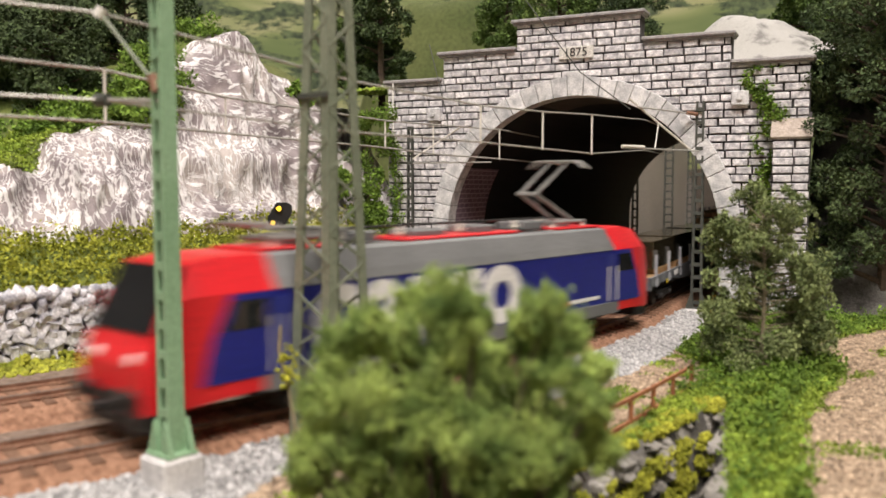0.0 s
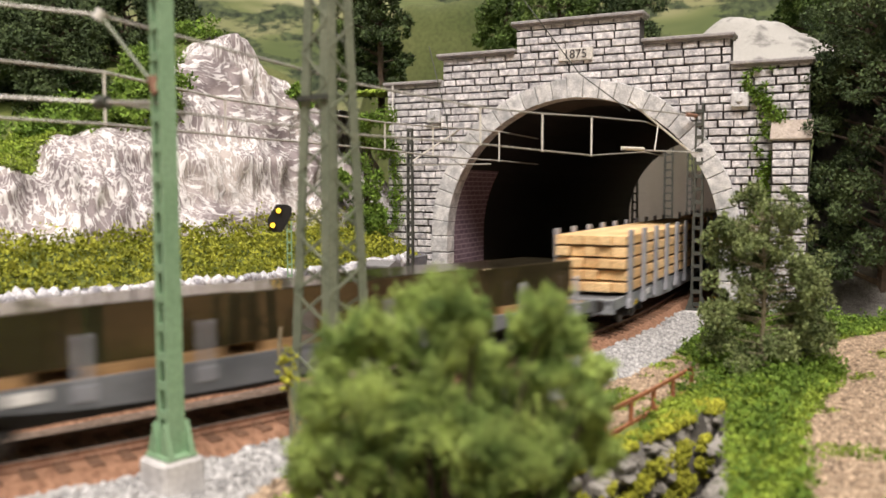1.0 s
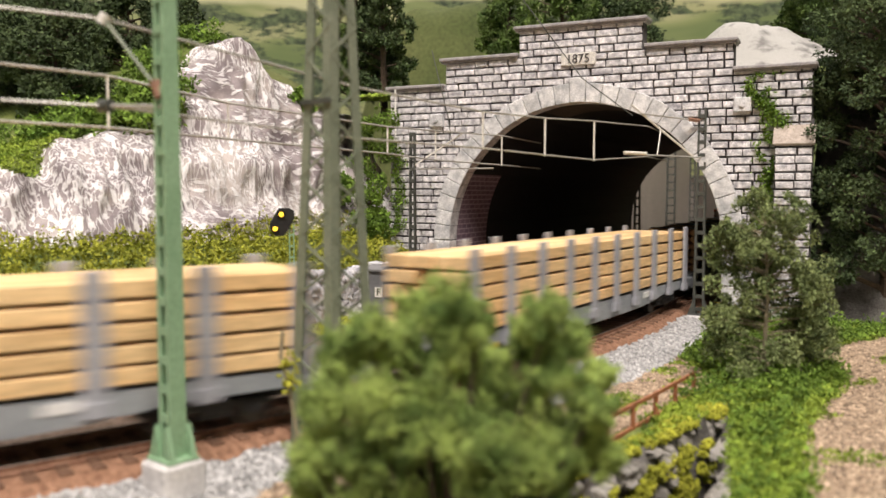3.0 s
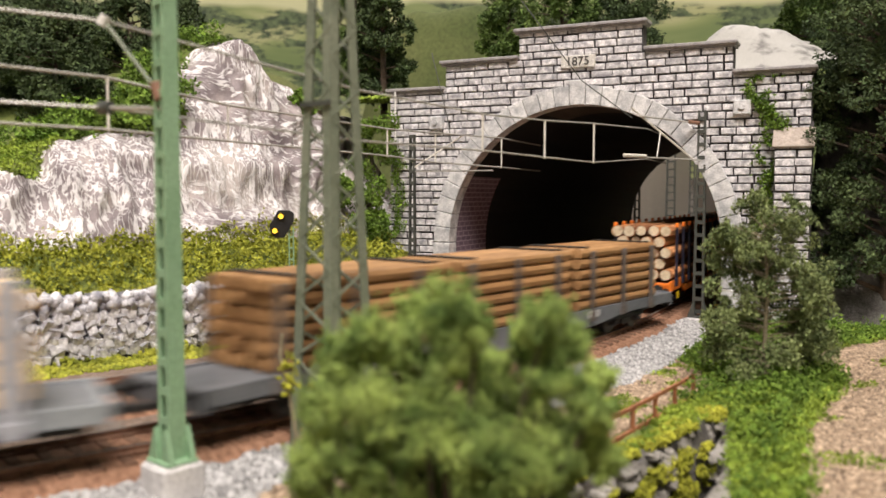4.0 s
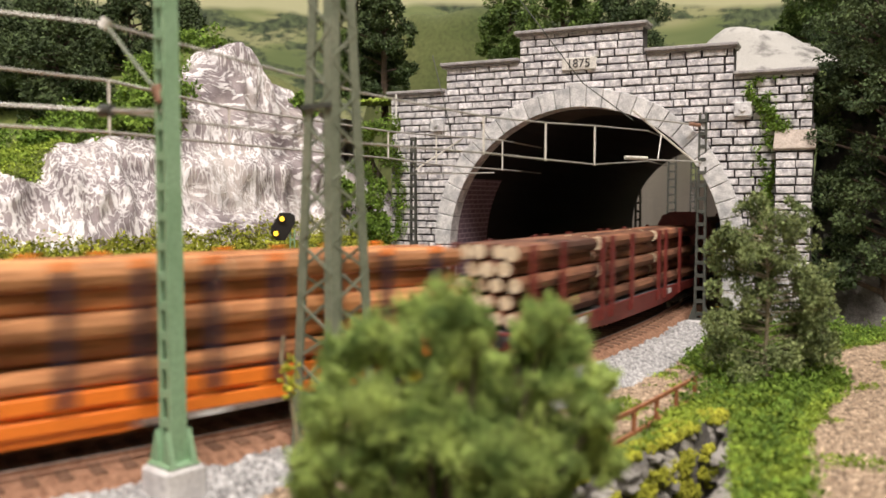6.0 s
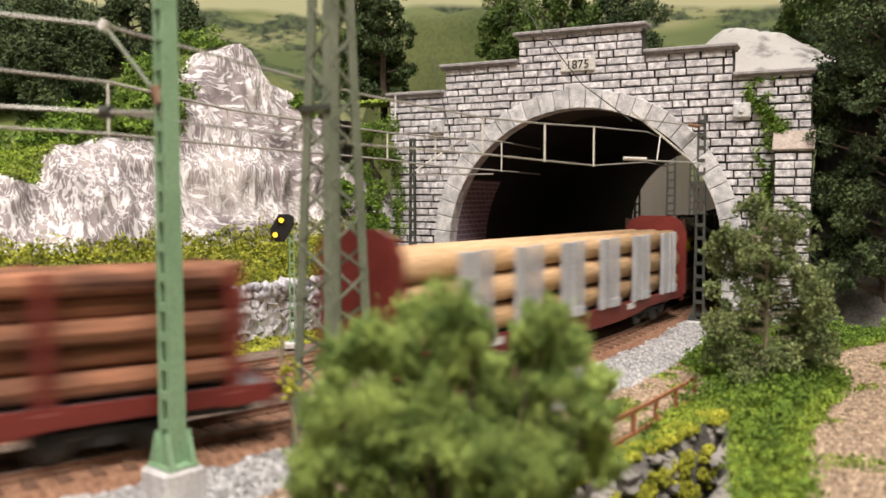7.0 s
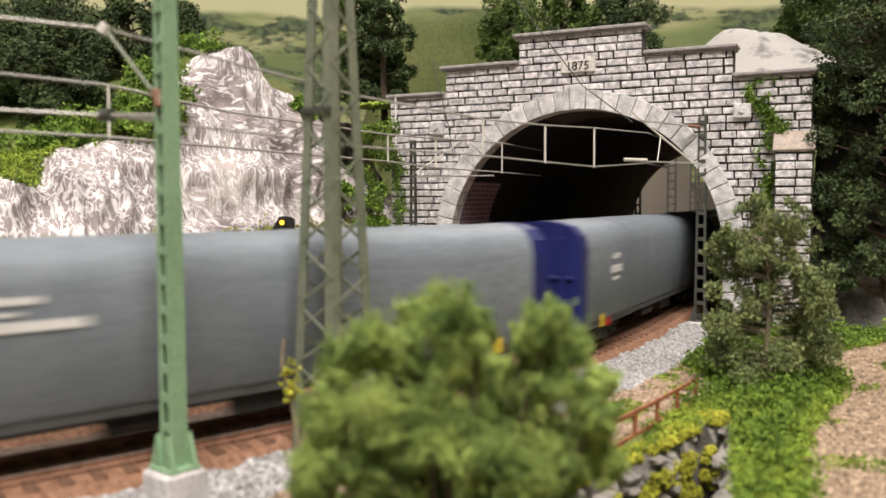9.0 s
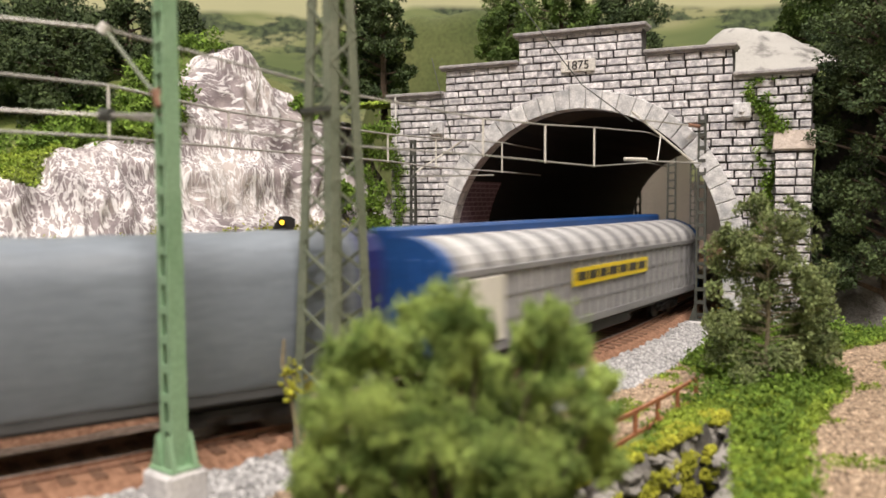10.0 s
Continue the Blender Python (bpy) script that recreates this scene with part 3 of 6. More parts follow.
OCTA_V = np.array([(1, 0, 0), (-1, 0, 0), (0, 1, 0), (0, -1, 0), (0, 0, 1), (0, 0, -1)], float)
OCTA_F = np.array([(0, 2, 4), (2, 1, 4), (1, 3, 4), (3, 0, 4), (2, 0, 5), (1, 2, 5), (3, 1, 5), (0, 3, 5)])
LEAF_V = np.array([(0, 0, 0), (1, 0.55, 0.2), (2, 0, 0), (1, -0.55, -0.1)], float)
LEAF_F = np.array([(0, 1, 2), (0, 2, 3)])
ROCK_V = np.array([(1, .8, .9), (-1, .9, .8), (-.9, -1, 1), (.9, -.8, .8), (1, 1, -1), (-.8, 1, -1), (-1, -1, -.9), (1, -.9, -.8)], float)
ROCK_F = np.array([(0, 1, 2), (0, 2, 3), (4, 6, 5), (4, 7, 6), (0, 4, 5), (0, 5, 1), (1, 5, 6), (1, 6, 2), (2, 6, 7), (2, 7, 3), (3, 7, 4), (3, 4, 0)])


def scatter(name, pts, size, material, parent=None, shape="foam", seed=1, flat=1.0):
    """Many small pieces at the points, each turned, sized and bent at random, as one mesh."""
    rng = np.random.default_rng(seed)
    pts = np.asarray(pts, float)
    bv, bf = {"foam": (OCTA_V, OCTA_F), "leaf": (LEAF_V, LEAF_F), "stone": (ROCK_V, ROCK_F)}[shape]
    n, k = len(pts), len(bv)
    q = rng.normal(size=(n, 4))
    q /= np.linalg.norm(q, axis=1, keepdims=True)
    w, x, y, z = q.T
    rot = np.stack([1 - 2 * (y * y + z * z), 2 * (x * y - z * w), 2 * (x * z + y * w), 2 * (x * y + z * w), 1 - 2 * (x * x + z * z), 2 * (y * z - x * w), 2 * (x * z - y * w), 2 * (y * z + x * w), 1 - 2 * (x * x + y * y)], 1).reshape(n, 3, 3)
    s = size * rng.uniform(0.55, 1.35, (n, 1, 1))
    v = bv[None] * (1 + rng.uniform(-0.35, 0.35, (n, k, 3))) * s
    v = np.einsum("nij,nkj->nki", rot, v)
    v[:, :, 2] *= flat
    v = (v + pts[:, None]).reshape(-1, 3) * MM
    f = (bf[None] + (np.arange(n) * k)[:, None, None]).reshape(-1, 3)
    me = bpy.data.meshes.new(name)
    me.vertices.add(len(v))
    me.vertices.foreach_set("co", v.ravel())
    me.loops.add(f.size)
    me.loops.foreach_set("vertex_index", f.ravel())
    me.polygons.add(len(f))
    me.polygons.foreach_set("loop_start", np.arange(0, f.size, 3))
    me.update(calc_edges=True)
    me.materials.append(material)
    ob = new(name, me)
    if parent:
        ob.parent = parent
    return ob


TOPS = ((10, 110), (20, 114), (24, 120), (26.5, 129), (28.8, 141), (30.6, 148), (32.0, 142), (34.2, 126), (36.4, 118), (37.5, 100), (38.6, 89), (41.5, 88), (44, 83), (46, 77), (48.5, 73), (52, 70), (95, 68))


def cliff_top(d):
    for (a, za), (b, zb) in zip(TOPS, TOPS[1:]):
        if d <= b:
            return za + (zb - za) * smooth01((d - a) / (b - a))
    return 70.0


def cliff_pt(d, bb):
    """A point of the hillside: d degrees round the curve, bb up and away from the retaining wall."""
    top = cliff_top(d)
    behind = (28 if d > 37 else 6) * smooth01((bb - 100) / 120) + 14 * smooth01((bb - 200) / 200)
    z = 19 + 15 * smooth01(bb / 42) + (top - 34) * smooth01((bb - 38) / 46) + behind
    steep = smooth01((bb - 40) / 14) * (1 - smooth01((bb - 98) / 16))
    ledge = 7.0 * (smooth01((z - 44) / 5) + smooth01((z - 76 - 5 * noise.noise(Vector((d * 0.3, 2, 1)))) / 6)) * smooth01((42 - d) / 5)
    bump = (9.0 * fbm((d * 0.25, z * 0.02, 2), 3) + 7.0 * (1 - abs(noise.noise(Vector((d * 0.3 + z * 0.012, z * 0.026, 7))))) ** 2 + 3.0 * (1 - abs(noise.noise(Vector((d * 0.8 - z * 0.01, z * 0.05, 17))))) ** 3 + 1.2 * fbm((d * 1.6 + z * 0.02, z * 0.09, 5), 3) - 4 - ledge) * steep
    r = 570 - bb + bump + 1.5 * fbm((d * 0.5, bb * 0.06, 4), 3)
    return polar(r, radians(d), z + 3.0 * fbm((d * 0.4, bb * 0.04, 9), 3) * smooth01((bb - 20) / 40))


def is_rock(d, bb, z):
    if d > 44.0:
        return 40 < bb < 86 - 17 * smooth01((d - 43.4) / 2.6) * (1 - 0.4 * smooth01((d - 46.6) / 1.5)) + 5 * noise.noise(Vector((d * 0.9, 0, 3)))
    if d > 37.4:
        return 40 < bb < 93 + 8 * noise.noise(Vector((d * 0.9, 0, 3)))
    return 40 < bb < 108 + 8 * noise.noise(Vector((d * 1.2, 1, 3)))


def west_cliff():
    nu, nv, span = 520, 240, 420.0
    grid = [(14 + 76 * (i / nu) ** 1.0, span * (j / nv) ** 1.35) for j in range(nv + 1) for i in range(nu + 1)]
    verts = [cliff_pt(d, bb) for d, bb in grid]
    faces, mats = [], []
    for j in range(nv):
        for i in range(nu):
            a = j * (nu + 1) + i
            faces.append((a, a + nu + 1, a + nu + 2, a + 1))
            mats.append(0 if is_rock(*grid[a], verts[a].z) else 1)
    ob = pydata("hillside", verts, faces, M_ROCK, smooth=True)
    ob.data.materials.append(M_GRASS_GROUND)
    ob.data.polygons.foreach_set("material_index", mats)
    tagged(ob, "hillside with a grey and white plaster rock face and turf", "hillside", kind="structure")
    # bright meadow fluff, moss hedge along the wall, shrubs on ledges
    rng = random.Random(4)
    pts = []
    while len(pts) < 22000:
        d, bb = rng.uniform(43.0, 62), rng.uniform(52, 125)
        if not is_rock(d, bb, 0):
            p = cliff_pt(d, bb)
            pts.append((p.x, p.y, p.z + rng.uniform(0, 1.5)))
    tagged(scatter("meadow_grass", pts, 0.85, M_TURF_BRIGHT, shape="leaf", seed=2), "bright green meadow turf on the hillside", "grass", kind="stuff")
    pts = []
    while len(pts) < 30000:
        d, bb = rng.uniform(24.5, 64), rng.uniform(1, 47)
        h = 7.5 * max(0.0, 0.5 + noise.noise(Vector((d * 1.1, bb * 0.12, 6)))) * smooth01(bb / 14)
        p = cliff_pt(d, bb)
        pts.append((p.x, p.y, p.z + rng.uniform(-0.5, 1.0) + h * rng.random()))
    tagged(scatter("moss_hedge", pts, 1.0, M_MOSS, shape="leaf", seed=3), "yellow-green moss and low hedge above the rubble wall", "hedge", kind="stuff")


def retaining_wall():
    w = empty("retaining_wall")
    tagged(w, "low rubble retaining wall of grey and white stones", "wall", kind="structure")
    n = 160
    verts, faces = [], []
    prof = ((571, -8), (570, 19), (566, 20.5), (560, 19), (560, -8))
    for i in range(n + 1):
        th = radians(20 + 70 * i / n)
        for r, z in prof:
            verts.append(polar(r, th, z))
    for i in range(n):
        for k in range(4):
            a = i * 5 + k
            faces.append((a, a + 1, a + 6, a + 5))
    pydata("wall_core", verts, faces, M_WALLJOINT, w)
    rng = np.random.default_rng(8)
    count = 0
    rest = []
    z = -3.0
    row = 0
    while z < 20:
        d = 60.0 + (row % 2) * 0.2
        while d > 27:
            ln = rng.uniform(2.6, 6.0)
            if count < 300 and 32 < d < 54:
                v = ROCK_V * (np.array([ln / 2, 2.0, rng.uniform(1.3, 2.8)]) * 1.0) * (1 + rng.uniform(-0.4, 0.4, ROCK_V.shape))
                ob = pydata("stone", [tuple(q) for q in v], [tuple(int(i) for i in f) for f in ROCK_F], M_STONEWHITE, w)
                p = polar(571.5, radians(d), z + rng.uniform(-0.7, 0.7))
                ob.matrix_basis = place(p.x, p.y, p.z, rng.uniform(-25, 25), rng.uniform(-40, 40), -d + 90 + rng.uniform(-20, 20))
                count += 1
            else:
                rest.append(tuple(polar(571.5, radians(d), z + rng.uniform(-0.7, 0.7))))
            d -= math.degrees(ln * 0.97 / 572)
        z += 3.1
        row += 1
    tagged(scatter("stone_run", rest, 2.2, M_STONEWHITE, w, "stone", 9), kind="stuff")
    rr = random.Random(3)
    pts = []
    for _ in range(5200):
        d, q = rr.uniform(28, 62), rr.random()
        p = polar(573 + 14 * q * q, radians(d), -7)
        h = 5.5 * (1 - q) * max(0.1, 0.6 + noise.noise(Vector((d * 1.3, 0, 8))))
        pts.append((p.x, p.y, p.z + rr.uniform(0, 1) * h))
    tagged(scatter("verge_moss", pts, 1.15, M_MOSS, shape="foam", seed=5), "yellow-green moss along the foot of the rubble wall", "moss", kind="stuff")


west_cliff()
retaining_wall()


def portal_xy(u, v):
    p = PORTAL @ Vector((u * MM, v * MM, 0))
    return p.x / MM, p.y / MM


def local_uv(x, y):
    q = PORTAL.inverted() @ Vector((x * MM, y * MM, 0))
    return q.x / MM, q.y / MM


def mound(u, v):
    """A pale rock hump, steeper towards the middle of the portal."""
    return 44 * math.exp(-((u - 68) / (44 if u < 68 else 62)) ** 2 - ((v - 135) / 46) ** 2) * (1 + 0.10 * fbm((u * 0.07, v * 0.07, 6), 3))


def hill_z(u, v):
    z = 118 + 0.05 * v + 3 * fbm((u * 0.03, v * 0.03, 1), 3)
    z += mound(u, v)
    z += 14 * smooth01((-u - 20) / 90) * smooth01((v - 40) / 120)
    return z


def hill_top():
    """Hill over the tunnel with a pale rock mound."""
    nu, nv = 130, 100
    grid = [(-190 + 560 * i / nu, 5.5 + 430 * (j / nv) ** 1.3) for j in range(nv + 1) for i in range(nu + 1)]
    verts = []
    for u, v in grid:
        z = hill_z(u, v)
        x, y = portal_xy(u, v)
        verts.append((x, y, z))
    faces, mats = [], []
    for j in range(nv):
        for i in range(nu):
            a = j * (nu + 1) + i
            faces.append((a, a + 1, a + nu + 2, a + nu + 1))
            u, v = grid[a]
            mats.append(1 if mound(u, v) > 9 + 3 * noise.noise(Vector((u * 0.05, v * 0.05, 0))) else 0)
    ob = pydata("hill_over_tunnel", verts, faces, M_GRASS_GROUND, smooth=True)
    ob.data.materials.append(M_MOUND)
    ob.data.polygons.foreach_set("material_index", mats)
    tagged(ob, "grassy hill over the tunnel with a pale rock mound", "hill", kind="structure")
    rng = random.Random(6)
    pts = []
    for _ in range(5000):
        u, v = rng.uniform(-150, 0), rng.uniform(8, 120)
        x, y = portal_xy(u, v)
        pts.append((x, y, hill_z(u, v) + rng.uniform(0, 2)))
    tagged(scatter("hill_grass", pts, 1.5, M_TURF_BRIGHT, shape="foam", seed=12), "bright turf on the hill over the tunnel", "grass", kind="stuff")


hill_top()


def path_edge(y):
    """Where the sandy path begins, at the way y."""
    rows = ((150, 66), (186, 82), (226, 97), (260, 118), (294, 141), (318, 148), (345, 147), (420, 150))
    for (a, xa), (b, xb) in zip(rows, rows[1:]):
        if y <= b:
            return xa + (xb - xa) * max(0.0, (y - a)) / (b - a)
    return 999.0


def on_path(x, y):
    wob = 3 * noise.noise(Vector((x * 0.09, y * 0.09, 4)))
    return x > path_edge(y) + wob and y < 345 + 0.62 * (x - 150) + wob


def pit_edge(x, y):
    """How far a point lies beyond the rim of the rock edge."""
    r = math.hypot(x - CEN.x, y - CEN.y)
    return min(r - 779, 0.338 * y - x) + 1.6 * fbm((x * 0.08, y * 0.08, 8), 3)


def near_ground_z(x, y):
    r = math.hypot(x - CEN.x, y - CEN.y)
    u, v = local_uv(x, y)
    z = -8.0 + 0.9 * fbm((x * 0.05, y * 0.05, 2), 3)
    z += 2.6 * (1 - smooth01((r - 718) / 22))
    z += 3.0 * smooth01((x - 120) / 60) * smooth01((y - 220) / 120)
    edge = pit_edge(x, y)
    if edge > 0:
        z -= 56 * smooth01(edge / 5)
    if u > 108:
        z += (128 + 10 * fbm((u * 0.03, v * 0.03, 3), 3)) * smooth01((v + 8 + 4 * fbm((u * 0.08, v * 0.08, 3), 3)) / 60) * smooth01((u - 108) / 14)
    return z


def near_ground():
    x0, x1, y0, y1, st = -160.0, 520.0, 40.0, 640.0, 2.5
    nx, ny = int((x1 - x0) / st), int((y1 - y0) / st)
    index, verts, faces, mats = {}, [], [], []
    def vert(i, j):
        if (i, j) not in index:
            x, y = x0 + i * st, y0 + j * st
            index[(i, j)] = len(verts)
            verts.append((x, y, near_ground_z(x, y)))
        return index[(i, j)]
    for j in range(ny):
        for i in range(nx):
            x, y = x0 + (i + 0.5) * st, y0 + (j + 0.5) * st
            r = math.hypot(x - CEN.x, y - CEN.y)
            u, v = local_uv(x, y)
            if r < 717.5 or (v > -1 and u < 113):
                continue
            faces.append((vert(i, j), vert(i + 1, j), vert(i + 1, j + 1), vert(i, j + 1)))
            wob = 4 * noise.noise(Vector((x * 0.07, y * 0.07, 4)))
            zs = [verts[k][2] for k in faces[-1]]
            if max(zs) - min(zs) > 1.7 or pit_edge(x, y) > -1 or (u > 112 and v > -6):
                mats.append(3)
            elif r < 740 + wob and v < 5:
                mats.append(1)
            elif on_path(x, y) or r < 767:
                mats.append(2)
            else:
                mats.append(0)
    ob = pydata("near_ground", verts, faces, M_GRASS_GROUND, smooth=True)
    for m in (M_BALLAST_GREY, M_PATH, M_GREYROCK):
        ob.data.materials.append(m)
    ob.data.polygons.foreach_set("material_index", mats)
    tagged(ob, "trackside ground of gravel, turf, sandy path and a rock edge", "ground", kind="structure")
    rng = random.Random(9)
    grit, sand, grass, bush = [], [], [], []
    for _ in range(190000):
        x, y = rng.uniform(-130, 290), rng.uniform(120, 440)
        r = math.hypot(x - CEN.x, y - CEN.y)
        if r < 718.5 + 2 * noise.noise(Vector((x * 0.2, y * 0.2, 1))):
            continue
        u, v = local_uv(x, y)
        if v > -4 or pit_edge(x, y) > -0.5:
            continue
        wob = 4 * noise.noise(Vector((x * 0.07, y * 0.07, 4)))
        z = near_ground_z(x, y)
        if r < 740 + wob:
            grit.append((x, y, z + 0.15))
        elif r < 766 and x < 96:
            sand.append((x, y, z + 0.1))
            if noise.noise(Vector((x * 0.08, y * 0.08, 11))) > 0.12:
                grass.append((x, y, z + rng.uniform(0, 0.9)))
        elif on_path(x, y):
            sand.append((x, y, z + 0.1))
            if noise.noise(Vector((x * 0.05, y * 0.05, 7))) > 0.42:
                grass.append((x, y, z + rng.uniform(0, 0.6)))
        elif r > 776 or x > 60:
            lump = max(0.0, noise.noise(Vector((x * 0.1, y * 0.1, 5))) + 0.1)
            grass.append((x, y, z + rng.uniform(0, 1.6)))
            if (y > 262 and (lump > 0.1 or y > 320)) or lump > 0.34:
                bush.append((x, y, z + rng.uniform(0, 1) * (2.5 + 13 * lump)))
    tagged(scatter("loose_gravel", grit, 0.58, M_BALLAST_GREY, shape="stone", seed=21), "loose pale grey gravel beside the track", "gravel", kind="stuff")
    tagged(scatter("path_gravel", [(x + dx, y - dx, z) for x, y, z in sand for dx in (-0.7, 0.7)], 0.52, M_PATH, shape="stone", seed=22, flat=0.7), "sandy beige gravel of the footpath", "gravel", kind="stuff")
    tagged(scatter("trackside_grass", [(x + dx, y + dy, z + 0.2 * dx) for x, y, z in grass for dx, dy in ((-0.8, 0.5), (0.8, -0.6), (0.3, 1.0), (-0.4, -1.0))], 0.62, M_TURF_BRIGHT, shape="leaf", seed=23), "bright green grass beside the path", "grass", kind="stuff")
    tagged(scatter("low_scrub", [(x + dx, y - dx, z) for x, y, z in bush for dx in (-0.9, 0.0, 0.9)], 0.75, M_BUSH, shape="leaf", seed=24), "low green scrub on the verge", "scrub", kind="stuff")


def rim(q):
    """The rim of the rock edge: along the fence, then back towards the viewer's side."""
    if q < 0.72:
        return polar(779.5, radians(54 - 16.2 * q / 0.72))
    a = polar(779.5, radians(37.8))
    return a.lerp(Vector((0.338 * 120, 120, 0)), (q - 0.72) / 0.28)


def rock_edge():
    """Broken, blocky rock face below the fence, cushions of moss on its brow."""
    nu, nv = 330, 60
    def fn(a, b):
        p, p2 = rim(a), rim(min(1, a + 0.004))
        d = (p2 - p).normalized() if a < 0.99 else Vector((-0.32, -0.95, 0))
        out = Vector((d.y, -d.x, 0)) if a < 0.72 else Vector((-abs(d.y), d.x, 0))
        z = -7.2 - 56 * b
        c = Vector((a * 34, z * 0.13 + 0.5 * noise.noise(Vector((a * 40, z * 0.1, 2))), 3.0))
        dist, pts = noise.voronoi(c)
        gap = smooth01((dist[1] - dist[0]) / 0.16)
        bulk = 4.2 * noise.cell(pts[0] * 7.3) + 1.6 * fbm((a * 60, z * 0.3, 1), 3) + 6.0 * b
        push = (bulk * gap - 2.6 * (1 - gap)) * smooth01(b / 0.05) - 2.0 * (1 - smooth01(b / 0.04))
        q = p + out * push
        return (q.x, q.y, z + 0.8 * fbm((a * 50, z * 0.2, 4), 3))
    ob = sheet("rock_edge", fn, nu, nv, M_CRAG, smooth=False)
    tagged(ob, "broken grey rock face below the wooden railing", "rock", kind="structure")
    rng = random.Random(31)
    pts = []
    for _ in range(1300):
        a, b = rng.uniform(0.12, 0.745), rng.random() ** 1.8 * 0.36
        p = rim(a)
        if noise.noise(Vector((p.x * 0.09, p.y * 0.09, b * 6))) < -0.22 + 1.1 * b:
            continue
        back = rng.uniform(-1, 5) if b < 0.09 else -3.0
        c = p + (Vector((CEN.x, CEN.y, 0)) - p).normalized() * back
        c.z = -7.4 - 56 * (b if b >= 0.09 else 0)
        rr = rng.uniform(1.0, 2.3)
        for _ in range(46):
            e = Vector((rng.gauss(0, 1), rng.gauss(0, 1), rng.gauss(0, 1))).normalized() * rr * rng.uniform(0.6, 1.0)
            pts.append((c.x + e.x, c.y + e.y, c.z + e.z * 0.75))
    tagged(scatter("lichen", pts, 0.42, M_LICHEN, shape="foam", seed=25), "yellow-green moss cushions on the rock edge", "moss", kind="stuff")


near_ground()
rock_edge()


def far_hills():
    for cx, cy, rx, ry, h in ((10, 1250, 145, 110, 392), (-420, 1350, 300, 120, 330)):
        def fn(a, b, cx=cx, cy=cy, rx=rx, ry=ry, h=h):
            th, q = a * math.tau, b
            x, y = cx + rx * 1.6 * q * math.cos(th), cy + ry * 1.6 * q * math.sin(th)
            return (x, y, -66 + h * math.exp(-(q * 1.5) ** 4) * (1 + 0.06 * fbm((x * 0.006, y * 0.006, 1), 3)))
        tagged(sheet("far_hill", fn, 48, 24, M_HILL), "smooth olive-green hill far behind the tunnel", "hill", kind="structure")


far_hills()


# ---------------------------------------------------------------- trees and bushes
def crown_points(rng, lobes, n, gap=0.15, feather=False):
    pts = []
    if feather:
        tufts = []
        for x, y, z, r in lobes:
            for _ in range(26):
                d = Vector((rng.gauss(0, 1), rng.gauss(0, 1), rng.gauss(0.35, 1))).normalized() * r * rng.uniform(0.5, 1.0)
                tufts.append((x + d.x, y + d.y, z + d.z, r * rng.uniform(0.24, 0.5), d.normalized()))
        while len(pts) < n:
            x, y, z, r, d = rng.choice(tufts)
            k = rng.gauss(0, 1.0)
            p = Vector((x, y, z)) + (d * 0.7 + Vector((0, 0, 0.7))) * r * k * 0.7 + Vector((rng.gauss(0, 1), rng.gauss(0, 1), rng.gauss(0, 1))) * r * 0.42
            pts.append(tuple(p))
        return pts
    wts = [l[3] ** 2 for l in lobes]
    while len(pts) < n:
        x, y, z, r = rng.choices(lobes, wts)[0]
        d = Vector((rng.gauss(0, 1), rng.gauss(0, 1), rng.gauss(0, 1))).normalized()
        q = r * (1 - 0.45 * rng.random() ** 1.6)
        p = (x + d.x * q, y + d.y * q, z + d.z * q * 0.85)
        if noise.noise(Vector(p) * 0.11) > -gap:
            pts.append(p)
    return pts


def tree(x, y, z, height, width, label, leaves, n=5000, leaf=1.4, seed=1, shape="round", trunk=0.18, shapekind="leaf", lobe_count=26, trunk_r=2.2, name="tree", gap=0.15, lobe=0.2, form=(), bark=None):
    rng = random.Random(seed)
    t = empty(name, place(x, y, z))
    tagged(t, label, name, "trees" if name == "tree" else "bushes")
    bm = bmesh.new()
    top = Vector((rng.uniform(-2, 2), rng.uniform(-2, 2), height * 0.82))
    mid = Vector((rng.uniform(-1.5, 1.5), rng.uniform(-1.5, 1.5), height * 0.42))
    add_rod(bm, (0, 0, -3), mid, trunk_r, trunk_r * 0.7, 8)
    add_rod(bm, mid, top, trunk_r * 0.7, trunk_r * 0.22, 8)
    lobes = []
    for dx, dy, zz, r in form:
        lobes.append((dx, dy, zz, r))
        add_rod(bm, mid, (dx, dy, zz), trunk_r * 0.28, trunk_r * 0.1, 5)
    for k in range(0 if form else lobe_count):
        q = (k + 0.5) / lobe_count
        zz = height * (trunk + (0.93 - trunk) * q)
        env = {"round": math.sin(math.pi * min(1, 0.12 + 0.86 * q)) ** 0.6, "cone": 1.0 - 0.86 * q, "tall": math.sin(math.pi * min(1, 0.22 + 0.74 * q)) ** 0.5}[shape]
        a, d = rng.uniform(0, math.tau), width * 0.5 * env * rng.uniform(0.35, 0.85)
        r = width * lobe * (0.55 + 0.45 * env) * rng.uniform(0.7, 1.2)
        lobes.append((d * math.cos(a), d * math.sin(a), zz, r))
        base = mid.lerp(top, min(1, max(0, (zz / height - 0.42) / 0.4))) if zz > height * 0.42 else mid * (zz / (height * 0.42))
        add_rod(bm, base - Vector((0, 0, height * 0.05)), (d * math.cos(a), d * math.sin(a), zz), trunk_r * 0.28, trunk_r * 0.1, 5)
    part("trunk", bm, bark or M_BARK, t, "brown trunk with limbs")
    scatter("crown", crown_points(rng, lobes, n, gap, bool(form) and shapekind == "foam"), leaf, leaves, t, shapekind, seed)
    return t


